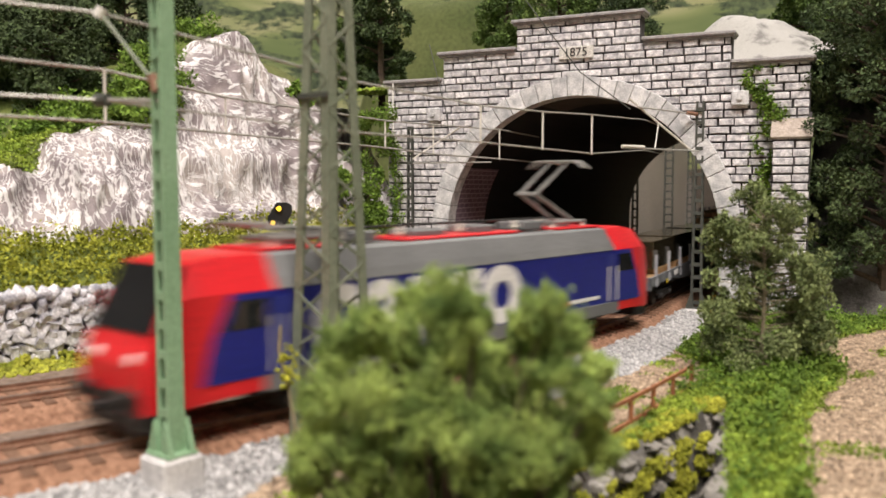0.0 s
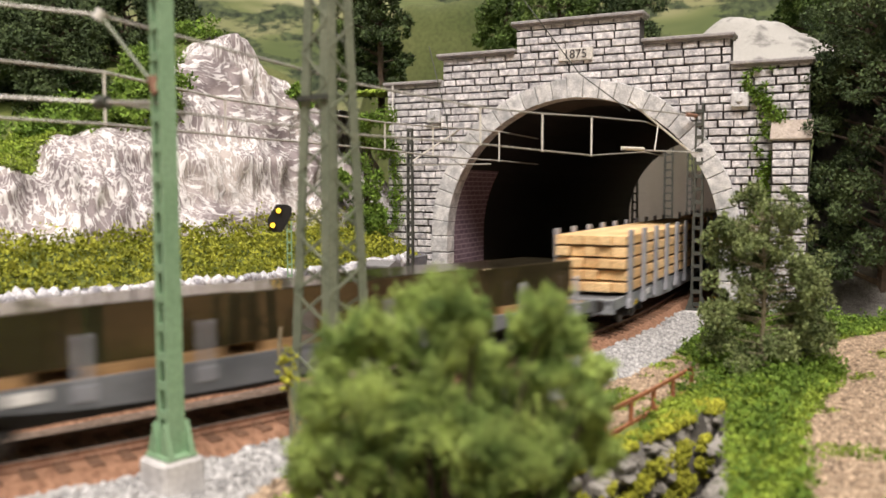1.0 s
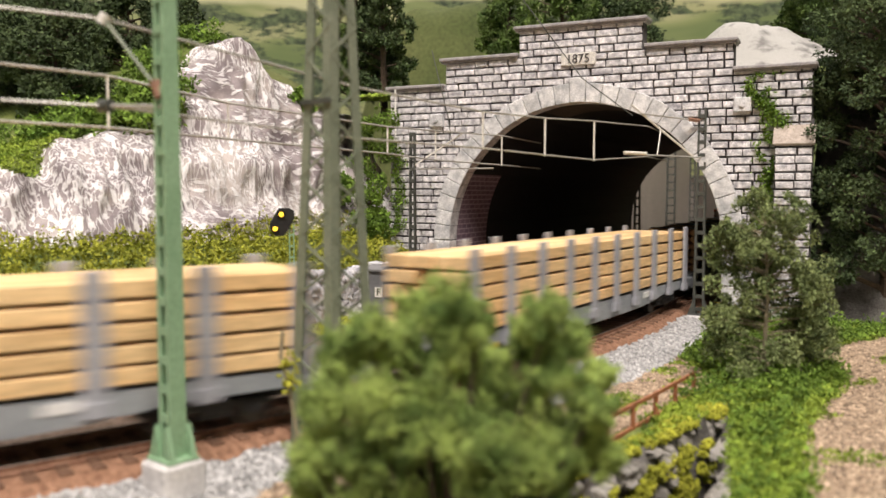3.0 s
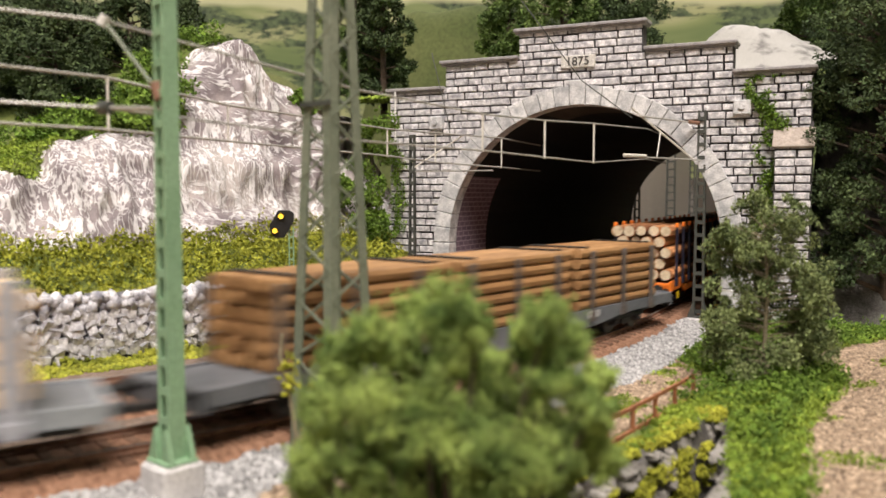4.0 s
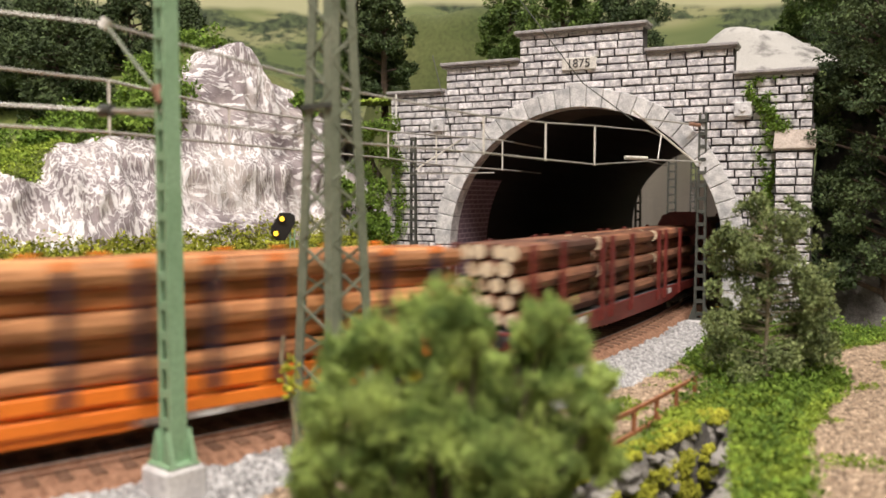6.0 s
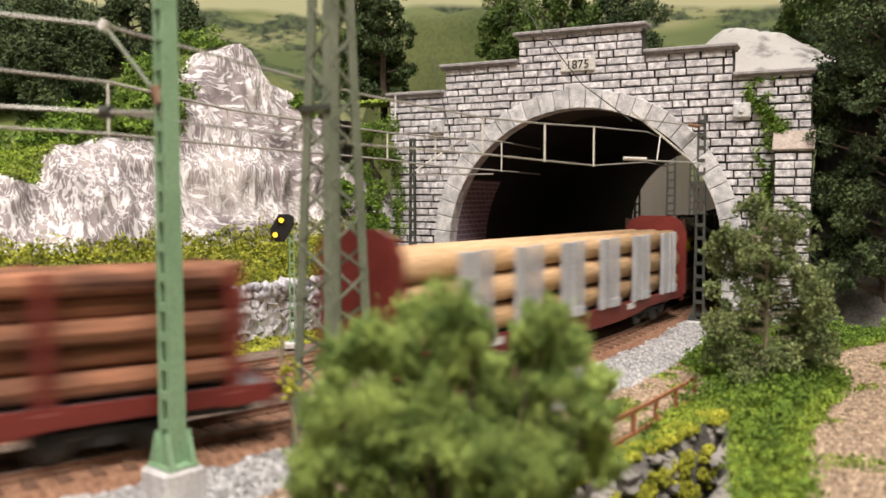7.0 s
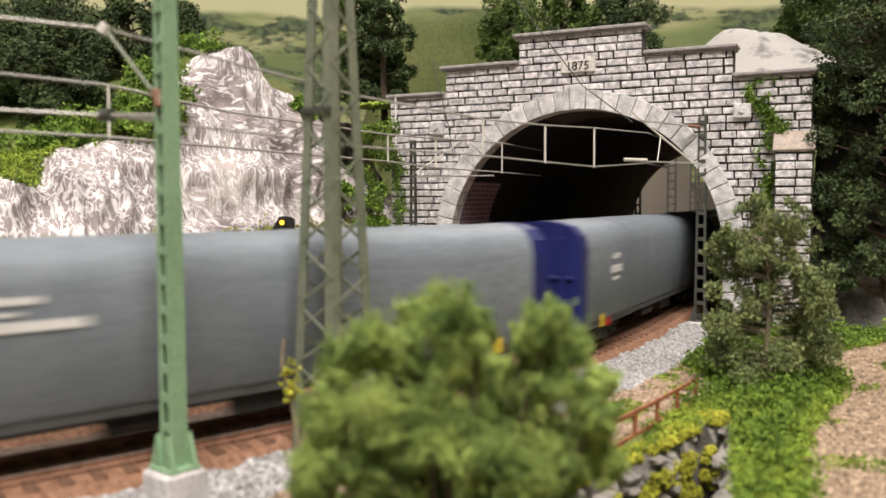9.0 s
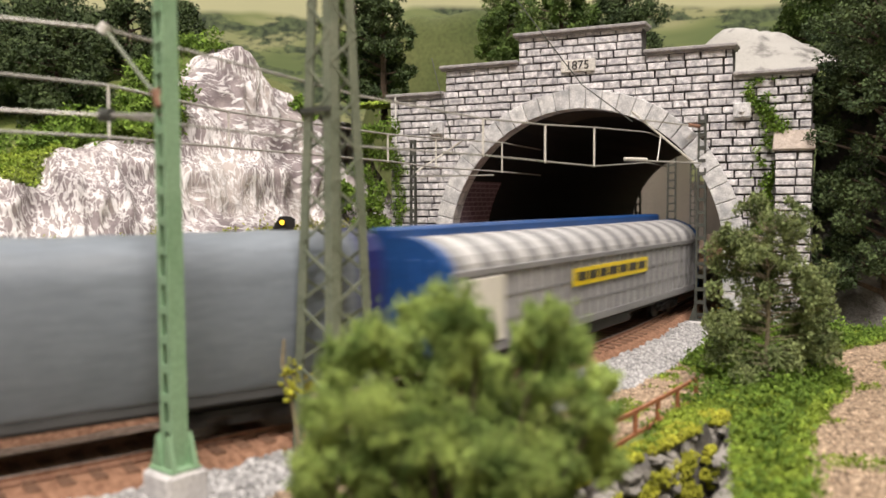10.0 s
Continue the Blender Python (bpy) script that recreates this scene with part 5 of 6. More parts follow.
# ---------------------------------------------------------------- the train; x points forward, y to the viewer's side
M_RED = mat("red_paint", (0.62, 0.012, 0.02), (0.72, 0.018, 0.026), 30.0, 1200.0, 0.38, bump=0.03)
M_NAVY = mat("dark_blue_paint", (0.012, 0.016, 0.10), (0.02, 0.026, 0.15), 30.0, 1200.0, 0.4, bump=0.03)
M_SKY_BLUE = mat("wagon_blue_paint", (0.015, 0.07, 0.24), (0.022, 0.09, 0.30), 30.0, 1200.0, 0.4, bump=0.03)
M_ROOFGREY = mat("roof_grey_paint", (0.14, 0.145, 0.15), (0.19, 0.195, 0.20), 40.0, 1500.0, 0.5, bump=0.05)
M_FRAMEGREY = mat("grey_frame_paint", (0.24, 0.265, 0.29), (0.36, 0.385, 0.41), 60.0, 1500.0, 0.55, bump=0.1)
M_FRAMEMID = mat("dull_grey_frame", (0.11, 0.12, 0.135), (0.2, 0.21, 0.23), 60.0, 1500.0, 0.55, bump=0.1)
M_STAKE = mat("grey_stake", (0.34, 0.35, 0.40), (0.45, 0.46, 0.51), 80.0, 1500.0, 0.5, bump=0.05)
M_UNDER = mat("black_running_gear", (0.010, 0.010, 0.011), (0.03, 0.027, 0.025), 120.0, 1500.0, 0.6, bump=0.1)
M_WHEEL = mat("wheel_steel", (0.05, 0.045, 0.04), (0.10, 0.09, 0.08), 200.0, 1500.0, 0.45, metal=0.7, bump=0.05)
M_GLASS = mat("dark_window", (0.008, 0.009, 0.011), (0.014, 0.015, 0.017), 20.0, 300.0, 0.08, bump=0.0)
M_WHITE = mat("white_print", (0.78, 0.78, 0.78), (0.84, 0.84, 0.84), 50.0, 900.0, 0.45, bump=0.0)
M_YELLOW = mat("yellow_paint", (0.86, 0.64, 0.012), (0.93, 0.72, 0.02), 50.0, 900.0, 0.4, bump=0.0)
M_PRINT = mat("dark_print", (0.05, 0.045, 0.03), (0.08, 0.07, 0.05), 50.0, 900.0, 0.5, bump=0.0)
M_BEAM = timber_mat("sawn_timber", (0.70, 0.45, 0.21), (0.90, 0.66, 0.36))
M_SPACER = timber_mat("spacer_lath", (0.12, 0.075, 0.035), (0.2, 0.13, 0.07))
M_POLE = timber_mat("peeled_poles", (0.30, 0.155, 0.06), (0.46, 0.26, 0.11))
M_LOG = mat("bark_logs", (0.24, 0.085, 0.032), (0.80, 0.38, 0.16), 110.0, 1100.0, 0.85, bump=0.7, spread=0.35, stretch=(0.3, 1, 1))
M_LOGRED = mat("red_bark_logs", (0.085, 0.035, 0.022), (0.37, 0.165, 0.09), 110.0, 1100.0, 0.85, bump=0.7, spread=0.35, stretch=(0.3, 1, 1))
M_LOGEND = mat("cut_log_ends", (0.62, 0.48, 0.32), (0.8, 0.68, 0.5), 300.0, 1500.0, 0.8, bump=0.1)
M_PALELOG = timber_mat("pale_long_logs", (0.45, 0.285, 0.145), (0.64, 0.44, 0.26))
M_WINE = mat("red_brown_paint", (0.15, 0.022, 0.018), (0.21, 0.034, 0.027), 60.0, 1200.0, 0.5, bump=0.06)
M_STAKEPALE = mat("pale_grey_stake", (0.46, 0.47, 0.50), (0.58, 0.59, 0.62), 80.0, 1500.0, 0.45, bump=0.04)
M_PLATE = mat("dark_bronze_plate", (0.10, 0.082, 0.05), (0.2, 0.165, 0.10), 25.0, 800.0, 0.14, metal=0.85, bump=0.02)
M_DECK = timber_mat("deck_boards", (0.36, 0.22, 0.10), (0.52, 0.34, 0.17))
M_TANK = mat("polished_dark_tank", (0.72, 0.69, 0.7), (0.84, 0.81, 0.82), 15.0, 600.0, 0.28, metal=1.0, bump=0.0)
M_TANKFRAME = mat("brown_tank_frame", (0.045, 0.022, 0.016), (0.075, 0.038, 0.027), 60.0, 1200.0, 0.45, bump=0.04)
M_TARP = mat("grey_blue_tarpaulin", (0.19, 0.222, 0.262), (0.235, 0.27, 0.312), 22.0, 700.0, 0.55, bump=0.08)
M_RIB = mat("pale_grey_wall", (0.34, 0.34, 0.35), (0.44, 0.44, 0.45), 30.0, 1200.0, 0.45, bump=0.04)
M_RIBROOF = mat("light_roof_panel", (0.48, 0.48, 0.49), (0.58, 0.58, 0.58), 30.0, 1200.0, 0.4, bump=0.04)
M_RIBROOF2 = mat("dull_roof_panel", (0.24, 0.24, 0.25), (0.30, 0.30, 0.31), 30.0, 1200.0, 0.45, bump=0.04)
M_CREAM = mat("cream_panel", (0.82, 0.80, 0.71), (0.88, 0.86, 0.78), 30.0, 1200.0, 0.45, bump=0.02)

VEHICLES = []
SHARED = {}


def shared_part(name, key, maker, material, parent, m):
    """A part that shares its mesh with alike ones."""
    if key in SHARED:
        ob = new(name, SHARED[key])
        ob.parent = parent
    else:
        ob = part(name, maker(), material, parent, smooth=False)
        SHARED[key] = ob.data
    ob.matrix_basis = m
    return ob


def wheel_bm():
    bm = rod((0, -1.3, 0), (0, 1.3, 0), 4.9, 4.9, 18)
    add_rod(bm, (0, 1.3, 0), (0, 1.7, 0), 2.2, 1.6, 12)
    return bm


def bogie(thing, x, axle=11.0):
    bm = bmesh.new()
    for sy in (-1, 1):
        y = sy * 11.8
        add_box(bm, -axle - 6, axle + 6, y - 0.8, y + 0.8, 5.6, 7.6, 0.3)
        add_box(bm, -4, 4, y - 1.0, y + 1.0, 3.2, 6.2, 0.3)
        for ax in (-axle, axle):
            add_box(bm, ax - 2.2, ax + 2.2, y - 1.2, y + 1.2, 3.4, 7.2, 0.4)
            add_rod(bm, (ax, y + sy * 0.8, 4.9), (ax, y + sy * 1.9, 4.9), 1.5, 1.2, 10)
    add_box(bm, -3.5, 3.5, -11.5, 11.5, 5.0, 8.5)
    b = part("bogie", bm, M_UNDER, thing)
    b.matrix_basis = place(x, 0, 0)
    for ax in (-axle, axle):
        for sy in (-1, 1):
            shared_part("wheel", "wheel", wheel_bm, M_WHEEL, b, place(ax, sy * 8.4, 4.9, 0, 0, 0 if sy > 0 else 180))


def buffers(thing, half, z=11.5):
    for sx in (-1, 1):
        for sy in (-1, 1):
            bm = rod((sx * half, sy * 9.5, z), (sx * (half + 4.2), sy * 9.5, z), 1.1, 1.1, 8)
            add_rod(bm, (sx * (half + 4.2), sy * 9.5, z), (sx * (half + 5.0), sy * 9.5, z), 2.6, 2.4, 12)
            part("buffer", bm, M_UNDER, thing)
        part("coupling", box(min(sx * half, sx * (half + 7)), max(sx * half, sx * (half + 7)), -1.5, 1.5, 7.5, 9.5, 0.3), M_UNDER, thing)


def vehicle(name, front, rear, label, category="wagon", group="wagons of the train"):
    t = empty(name)
    tagged(t, label, category, group)
    VEHICLES.append((t, (front + rear) / 2.0, float(front - rear)))
    return t, (front - rear) / 2.0 - 5.5


def flat_frame(t, half, paint, deck=M_FRAMEMID, z=15.5, fish=3.5):
    """Underframe with a fish-bellied sole bar on each side, deck, brake gear, bogies and buffers."""
    for sy in (-1, 1):
        y0, y1 = sorted((sy * 13.6, sy * 15.0))
        bm = bmesh.new()
        n = 15
        for k in range(n):
            a, b = -half + 2 * half * k / n, -half + 2 * half * (k + 1) / n
            da, db = [fish * max(0.0, 1 - (abs(q) / (half * 0.62)) ** 4) for q in (a, b)]
            vs = [bm.verts.new(c) for c in ((a, y0, z - 3.2 - da), (b, y0, z - 3.2 - db), (b, y1, z - 3.2 - db), (a, y1, z - 3.2 - da), (a, y0, z + 1), (b, y0, z + 1), (b, y1, z + 1), (a, y1, z + 1))]
            for f in ((0, 1, 5, 4), (2, 3, 7, 6), (4, 5, 6, 7), (0, 3, 2, 1)):
                bm.faces.new([vs[i] for i in f])
            if k == 0:
                bm.faces.new([vs[i] for i in (0, 4, 7, 3)])
            if k == n - 1:
                bm.faces.new([vs[i] for i in (1, 2, 6, 5)])
        bmesh.ops.remove_doubles(bm, verts=bm.verts, dist=0.001)
        bmesh.ops.recalc_face_normals(bm, faces=bm.faces)
        part("sole_bar", bm, paint, t)
    part("deck", box(-half, half, -13.5, 13.5, z - 1.2, z + 0.4), deck, t, "worn deck")
    # Centre sill widened into a black block that stands in for shade underneath.
    part("shade_sill", box(-half + 4, half - 4, -9, 9, 6.2, z - 1.2), M_UNDER, t)
    for sx in (-1, 1):
        a, b = sorted((sx * half, sx * (half - 1.6)))
        part("headstock", box(a, b, -15, 15, z - 5, z + 1.2, 0.2), paint, t)
    bm = box(-26, -8, 9.5, 14.5, 7.0, 12.5, 0.4)
    add_rod(bm, (8, 11, 9), (24, 11, 9), 2.6, 2.6, 10)
    add_box(bm, 30, 37, 10, 14.8, 8.2, 12, 0.3)
    part("brake_gear", bm, M_UNDER, t)
    for x in (-half * 0.42, half * 0.55):
        part("data_panel", box(x - 4, x + 4, 15.0, 15.3, z - 2.4, z + 0.2), M_WHITE, t)
    part("brake_sign", box(half * 0.72, half * 0.72 + 2.2, 15.1, 15.4, z - 4.6, z - 2.4, 0.2), M_YELLOW, t)
    buffers(t, half)
    bogie(t, half * 0.68)
    bogie(t, -half * 0.68)


def stakes(t, xs, y, z0, z1, material, w=2.6, tip=None):
    for sy in (-1, 1):
        for x in xs:
            bm = bmesh.new()
            add_box(bm, x - w / 2, x + w / 2, sy * y - 0.55, sy * y + 0.55, z0, z1, 0.2)
            add_box(bm, x - w / 2 - 0.6, x + w / 2 + 0.6, sy * y - 0.9, sy * y + 0.9, z0 - 2.5, z0 + 1.2, 0.2)
            st = part("stake", bm, material, t)
            if tip:
                part("stake_tip", box(x - w / 2 - 0.2, x + w / 2 + 0.2, sy * y - 0.75, sy * y + 0.75, z1 - 1.6, z1 + 0.6, 0.2), tip, st)


# -- electric locomotive
def locomotive():
    t, _ = vehicle("locomotive", 296, 52, "blue and red electric locomotive with grey roof and white lettering", "locomotive", "")
    half = 112.0
    # middle body
    prof = [(-16.8, 8.5), (-17, 11), (-17, 33.5), (-15.6, 36), (-12.2, 41.2), (-10.5, 41.8), (10.5, 41.8), (12.2, 41.2), (15.6, 36), (17, 33.5), (17, 11), (16.8, 8.5)]
    part("body", extrude_profile(prof, -86, 86), M_LOCOBLUE, t, "blue body side")
    part("roof", extrude_profile([(-17.25, 33.4), (-15.8, 36.1), (-12.4, 41.4), (-10.5, 42.1), (10.5, 42.1), (12.4, 41.4), (15.8, 36.1), (17.25, 33.4)], -86.2, 86.2), M_ROOFGREY, t, "grey sloping roof side")
    for sy in (-1, 1):
        a, b = sorted((sy * 16.4, sy * 17.3))
        part("skirt", box(-90, 90, a, b, 7.6, 12.4, 0.25), M_ROOFGREY, t)
    # cabs
    for sx in (-1, 1):
        bm = bmesh.new()
        rings = []
        for x, w, top, low, wt in ((86, 17.1, 42.3, 8.5, 12.4), (101, 17.1, 42.4, 8.5, 12.4), (109, 16.9, 41.2, 8.0, 12.4), (114, 16.2, 34.0, 7.6, 13.8), (118, 15.2, 25.5, 7.4, 14.4), (121, 14.0, 18.0, 7.4, 13.8)):
            sh = min(33.5, top - 1.2)
            r = [(-w, low), (-w, sh * 0.55), (-w + 0.1, sh), (-wt, top - 0.4), (-wt + 2, top), (wt - 2, top), (wt, top - 0.4), (w - 0.1, sh), (w, sh * 0.55), (w, low)]
            rings.append([bm.verts.new((sx * x, y, z)) for y, z in r])
        for p, q in zip(rings, rings[1:]):
            for k in range(10):
                bm.faces.new((p[k], p[(k + 1) % 10], q[(k + 1) % 10], q[k]))
        bm.faces.new(rings[-1])
        bm.faces.new(rings[0][::-1])
        bmesh.ops.recalc_face_normals(bm, faces=bm.faces)
        cab = part("cab", bm, M_RED, t, "red cab end", smooth=False)
        # windscreen, side panels, windows, lamps
        def slab(pts, nm, mt, out):
            b2 = bmesh.new()
            f = b2.faces.new([b2.verts.new(p) for p in pts])
            e = bmesh.ops.extrude_face_region(b2, geom=[f])
            bmesh.ops.translate(b2, verts=[v for v in e["geom"] if isinstance(v, bmesh.types.BMVert)], vec=out)
            bmesh.ops.recalc_face_normals(b2, faces=b2.faces)
            part(nm, b2, mt, cab)
        slab([(sx * 110.1, -13.0, 40.0), (sx * 110.1, 13.0, 40.0), (sx * 118.2, 14.0, 25.0), (sx * 118.2, -14.0, 25.0)], "windscreen", M_GLASS, (sx * 0.5, 0, 0.3))
        slab([(sx * 120.8, -12.5, 8.0), (sx * 120.8, 12.5, 8.0), (sx * 120.8, 12.5, 11.5), (sx * 120.8, -12.5, 11.5)], "buffer_beam", M_UNDER, (sx * 0.8, 0, 0))
        for sy in (-1, 1):
            y = sy * 16.9
            slab([(sx * 85.8, y, 12.2), (sx * 108, y, 12.2), (sx * 105.5, y, 22.0), (sx * 99.5, y, 33.2), (sx * 85.8, y, 33.2)], "cab_side", M_LOCOBLUE, (0, sy * 0.45, 0))
            slab([(sx * 89, y, 24.5), (sx * 102, y, 24.5), (sx * 99, y, 31.5), (sx * 89, y, 31.5)], "side_window", M_GLASS, (0, sy * 0.6, 0))
            slab([(sx * 81.5, y, 13.0), (sx * 86.5, y, 13.0), (sx * 86.5, y, 31.5), (sx * 81.5, y, 31.5)], "cab_door", M_LOCODOOR, (0, sy * 0.35, 0))
            bm2 = bmesh.new()
            for dx in (80.6, 87.4):
                add_rod(bm2, (sx * dx, sy * 17.8, 13), (sx * dx, sy * 17.8, 27), 0.28, 0.28, 6)
            part("grab_rail", bm2, M_WIREWHITE, cab)
            part("headlamp", rod((sx * 119.3, sy * 8.5, 19.5), (sx * 121.2, sy * 8.5, 19.5), 1.5, 1.4, 12), M_WHITE, cab)
        bm2 = box(min(sx * 112, sx * 122), max(sx * 112, sx * 122), -13, 13, 3.0, 7.4, 0.6)
        part("snow_plough", bm2, M_UNDER, cab)
    # lettering on both sides
    for sy in (-1, 1):
        tx = bpy.data.curves.new("lettering", "FONT")
        tx.body, tx.size, tx.extrude, tx.offset, tx.space_character = "cargo", 38 * MM, 0.0001, 0.0011, 1.02
        tx.align_x, tx.align_y = "CENTER", "BOTTOM_BASELINE"
        tx.materials.append(M_WHITE)
        ob = new("lettering", tx)
        ob.parent = t
        ob.matrix_basis = place(sy * 27, sy * 17.3, 14.2, 90, 0, 180 if sy > 0 else 0) @ Matrix.Diagonal((1.1, 1, 1, 1))
        part("white_swoosh", box(*sorted((sy * -52, sy * -74)), *sorted((sy * 17.0, sy * 17.2)), 14.5, 15.9), M_WHITE, t)
        part("red_swoosh", box(*sorted((sy * -40, sy * -51.8)), *sorted((sy * 17.0, sy * 17.2)), 13.9, 15.7), M_RED, t)
        part("white_mark", box(*sorted((sy * 60, sy * 40)), *sorted((sy * 17.3, sy * 17.5)), 9.2, 10.8), M_WHITE, t)
        bm = bmesh.new()
        for x in range(-78, 79, 13):
            add_box(bm, x - 0.15, x + 0.15, *sorted((sy * 17.0, sy * 17.12)), 13, 33)
        part("panel_joints", bm, M_LOCODOOR, t)
    # roof gear
    for a, b in ((-86, -56), (-30, 30), (58, 86)):
        part("roof_walkway", box(a, b, -9.5, 9.5, 42.0, 43.2, 0.4), M_RED, t, "red roof walkway")
    for x, w, h in ((-44, 7, 2.8), (44, 6, 2.6), (14, 8, 2.0), (-14, 6, 2.4)):
        part("roof_box", box(x - w, x + w, -6, 6, 42.8, 43.2 + h, 0.5), M_ROOFGREY, t)
    for x in (-52, -36, -4, 26, 52, 70):
        bm = rod((x, 3, 42), (x, 3, 46.5), 0.9, 0.7, 8)
        add_rod(bm, (x, 3, 44), (x, 3, 44.6), 1.4, 1.4, 8)
        part("insulator", bm, M_CREAM, t)
    bm = bmesh.new()
    add_rod(bm, (-60, 3, 46.8), (60, 3, 46.8), 0.4, 0.4, 6)
    part("roof_cable", bm, M_UNDER, t)
    for x, up in ((-68, True), (68, False)):
        pan = part("pantograph", box(x - 3.5, x + 3.5, -4.5, 4.5, 42.2, 44.8, 0.5), M_PANTO, t, "raised pantograph" if up else "folded pantograph")
        for yy in (-6, 6):
            part("base_rail", rod((x - 12, yy, 45), (x + 12, yy, 45), 0.8, 0.8, 6), M_PANTO, pan)
        for xx in (-11, 11):
            part("base_rail", rod((x + xx, -6.8, 45), (x + xx, 6.8, 45), 0.7, 0.7, 6), M_PANTO, pan)
            for yy in (-6, 6):
                part("insulator", rod((x + xx, yy, 41.8), (x + xx, yy, 45), 1.1, 0.8, 8), M_CREAM, pan)
        k = Vector((x + 19 if up else x - 18, 0, 56 if up else 46.6))
        top = Vector((x - 2 if up else x + 15, 0, 68 if up else 48.4))
        for yy in (-4.5, 4.5):
            part("lower_arm", rod((x - 6 if up else x + 8, yy, 45.2), (k.x, yy * 0.8, k.z), 0.8, 0.7, 6), M_PANTO, pan)
            part("upper_arm", rod((k.x, yy * 0.8, k.z), (top.x, yy * 0.9, top.z), 0.7, 0.55, 6), M_PANTO, pan)
            part("stay", rod(Vector((x - 6 if up else x + 8, yy, 45.2)).lerp(Vector((k.x, yy * 0.8, k.z)), 0.5), k.lerp(top, 0.12) + Vector((0, -yy * 0.8, 0)), 0.35, 0.35, 6), M_PANTO, pan)
        part("knee_bar", rod((k.x, -4.8, k.z), (k.x, 4.8, k.z), 0.8, 0.8, 6), M_PANTO, pan)
        bm = bmesh.new()
        for dx in (-2.2, 2.2):
            add_rod(bm, (top.x + dx, -9, top.z + 0.8), (top.x + dx, 9, top.z + 0.8), 0.55, 0.55, 6)
            for yy in (-1, 1):
                add_rod(bm, (top.x + dx, yy * 9, top.z + 0.8), (top.x + dx, yy * 13, top.z - 2), 0.5, 0.4, 6)
        add_rod(bm, (top.x - 2.2, 0, top.z), (top.x + 2.2, 0, top.z), 0.5, 0.5, 6)
        part("contact_strip", bm, M_PANTO, pan)
    part("underframe", box(-88, 88, -12, 12, 5.5, 9.5, 0.5), M_UNDER, t)
    part("transformer_box", box(-22, 22, -14.5, 14.5, 2.2, 8.5, 0.8), M_UNDER, t)
    bogie(t, 62, 14.0)
    bogie(t, -62, 14.0)
    buffers(t, half + 8.0, 11.5)


M_LOCOBLUE = mat("locomotive_blue", (0.010, 0.016, 0.19), (0.014, 0.021, 0.23), 12.0, 900.0, 0.3, bump=0.02)
M_LOCODOOR = mat("door_blue_grey", (0.03, 0.04, 0.2), (0.04, 0.05, 0.24), 12.0, 900.0, 0.3, bump=0.02)
M_PANTO = mat("pantograph_grey", (0.26, 0.26, 0.25), (0.33, 0.33, 0.32), 60.0, 900.0, 0.45, metal=0.3, bump=0.0)
locomotive()


# -- wagons
def plate_wagon():
    t, half = vehicle("plate_wagon", 43, -232, "grey flat wagon with low stakes carrying dark bronze plates")
    flat_frame(t, half, M_FRAMEMID, M_DECK)
    n = 5
    for k in range(n):
        a = -half + 10 + (2 * half - 30) * k / n
        b = a + (2 * half - 30) / n - 0.7
        bm = box(a, b, -11.2, 11.2, 18.6, 32.2 + 0.4 * (k % 2), 0.35)
        part("plate_pack", bm, M_PLATE, t, "glossy dark bronze plates")
        part("bearer", box(a + 6, b - 6, -12, 12, 15.9, 18.6), M_DECK, t)
    stakes(t, [-half + 12 + (2 * half - 24) * k / 8 for k in range(9)], 14.6, 14, 26.5, M_STAKE, 1.7)


def timber_wagon(front, rear, seed):
    t, half = vehicle("timber_wagon", front, rear, "grey stake wagon stacked with pale sawn timber beams")
    flat_frame(t, half, M_FRAMEGREY, z=12.6)
    rng = random.Random(seed)
    stacks = ((-half + 16, -2.5), (-0.5, half - 16))
    for a, b in stacks:
        for lay in range(5):
            z = 14.9 + lay * 5.0
            for k in range(5):
                y = -12.4 + k * 6.2
                da, db = rng.uniform(-1.6, 1.6), rng.uniform(-1.6, 1.6)
                part("beam", box(a + da, b + db, y - 2.95, y + 2.95, z + rng.uniform(-0.1, 0.1), z + 4.0, 0.25), M_BEAM, t)
            for x in (a + 12, (a + b) / 2, b - 12):
                part("spacer", box(x - 1, x + 1, -14.5, 14.5, z - 1.05, z), M_SPACER, t)
    stakes(t, [-half + 20 + (2 * half - 40) * k / 9 for k in range(10)], 16.4, 11, 41.4, M_STAKE, 5.2)


def pole_wagon():
    t, half = vehicle("pole_wagon", -1063, -1338, "grey stake wagon loaded with three bundles of brown poles")
    flat_frame(t, half, M_FRAMEMID, z=12.2)
    ln = (2 * half - 38) / 3
    for k in range(3):
        a = -half + 18 + k * (ln + 1)
        b = a + ln - 6
        for lay in range(6):
            for j in range(7):
                y, z = -12.6 + j * 4.2, 15.0 + lay * 4.15
                bm = rod((a + random.uniform(-1, 1), y, z), (b + random.uniform(-1, 1), y, z), 2.05, 1.95, 9)
                part("pole", bm, M_POLE, t)
        for x in (a + 7, b - 7):
            part("dark_strap", box(x - 1.6, x + 1.6, -13.6, 13.6, 37.8, 38.3), M_UNDER, t)
    stakes(t, [-half + 24 + (2 * half - 48) * k / 8 for k in range(9)], 15.3, 11, 36.5, M_STAKEDARK, 2.6)


M_STAKENAVY = mat("blackish_blue_stake", (0.012, 0.013, 0.03), (0.025, 0.027, 0.055), 80.0, 1500.0, 0.5, bump=0.05)
M_STAKEDARK = mat("brown_grey_stake", (0.10, 0.085, 0.075), (0.16, 0.135, 0.12), 80.0, 1500.0, 0.55, bump=0.05)


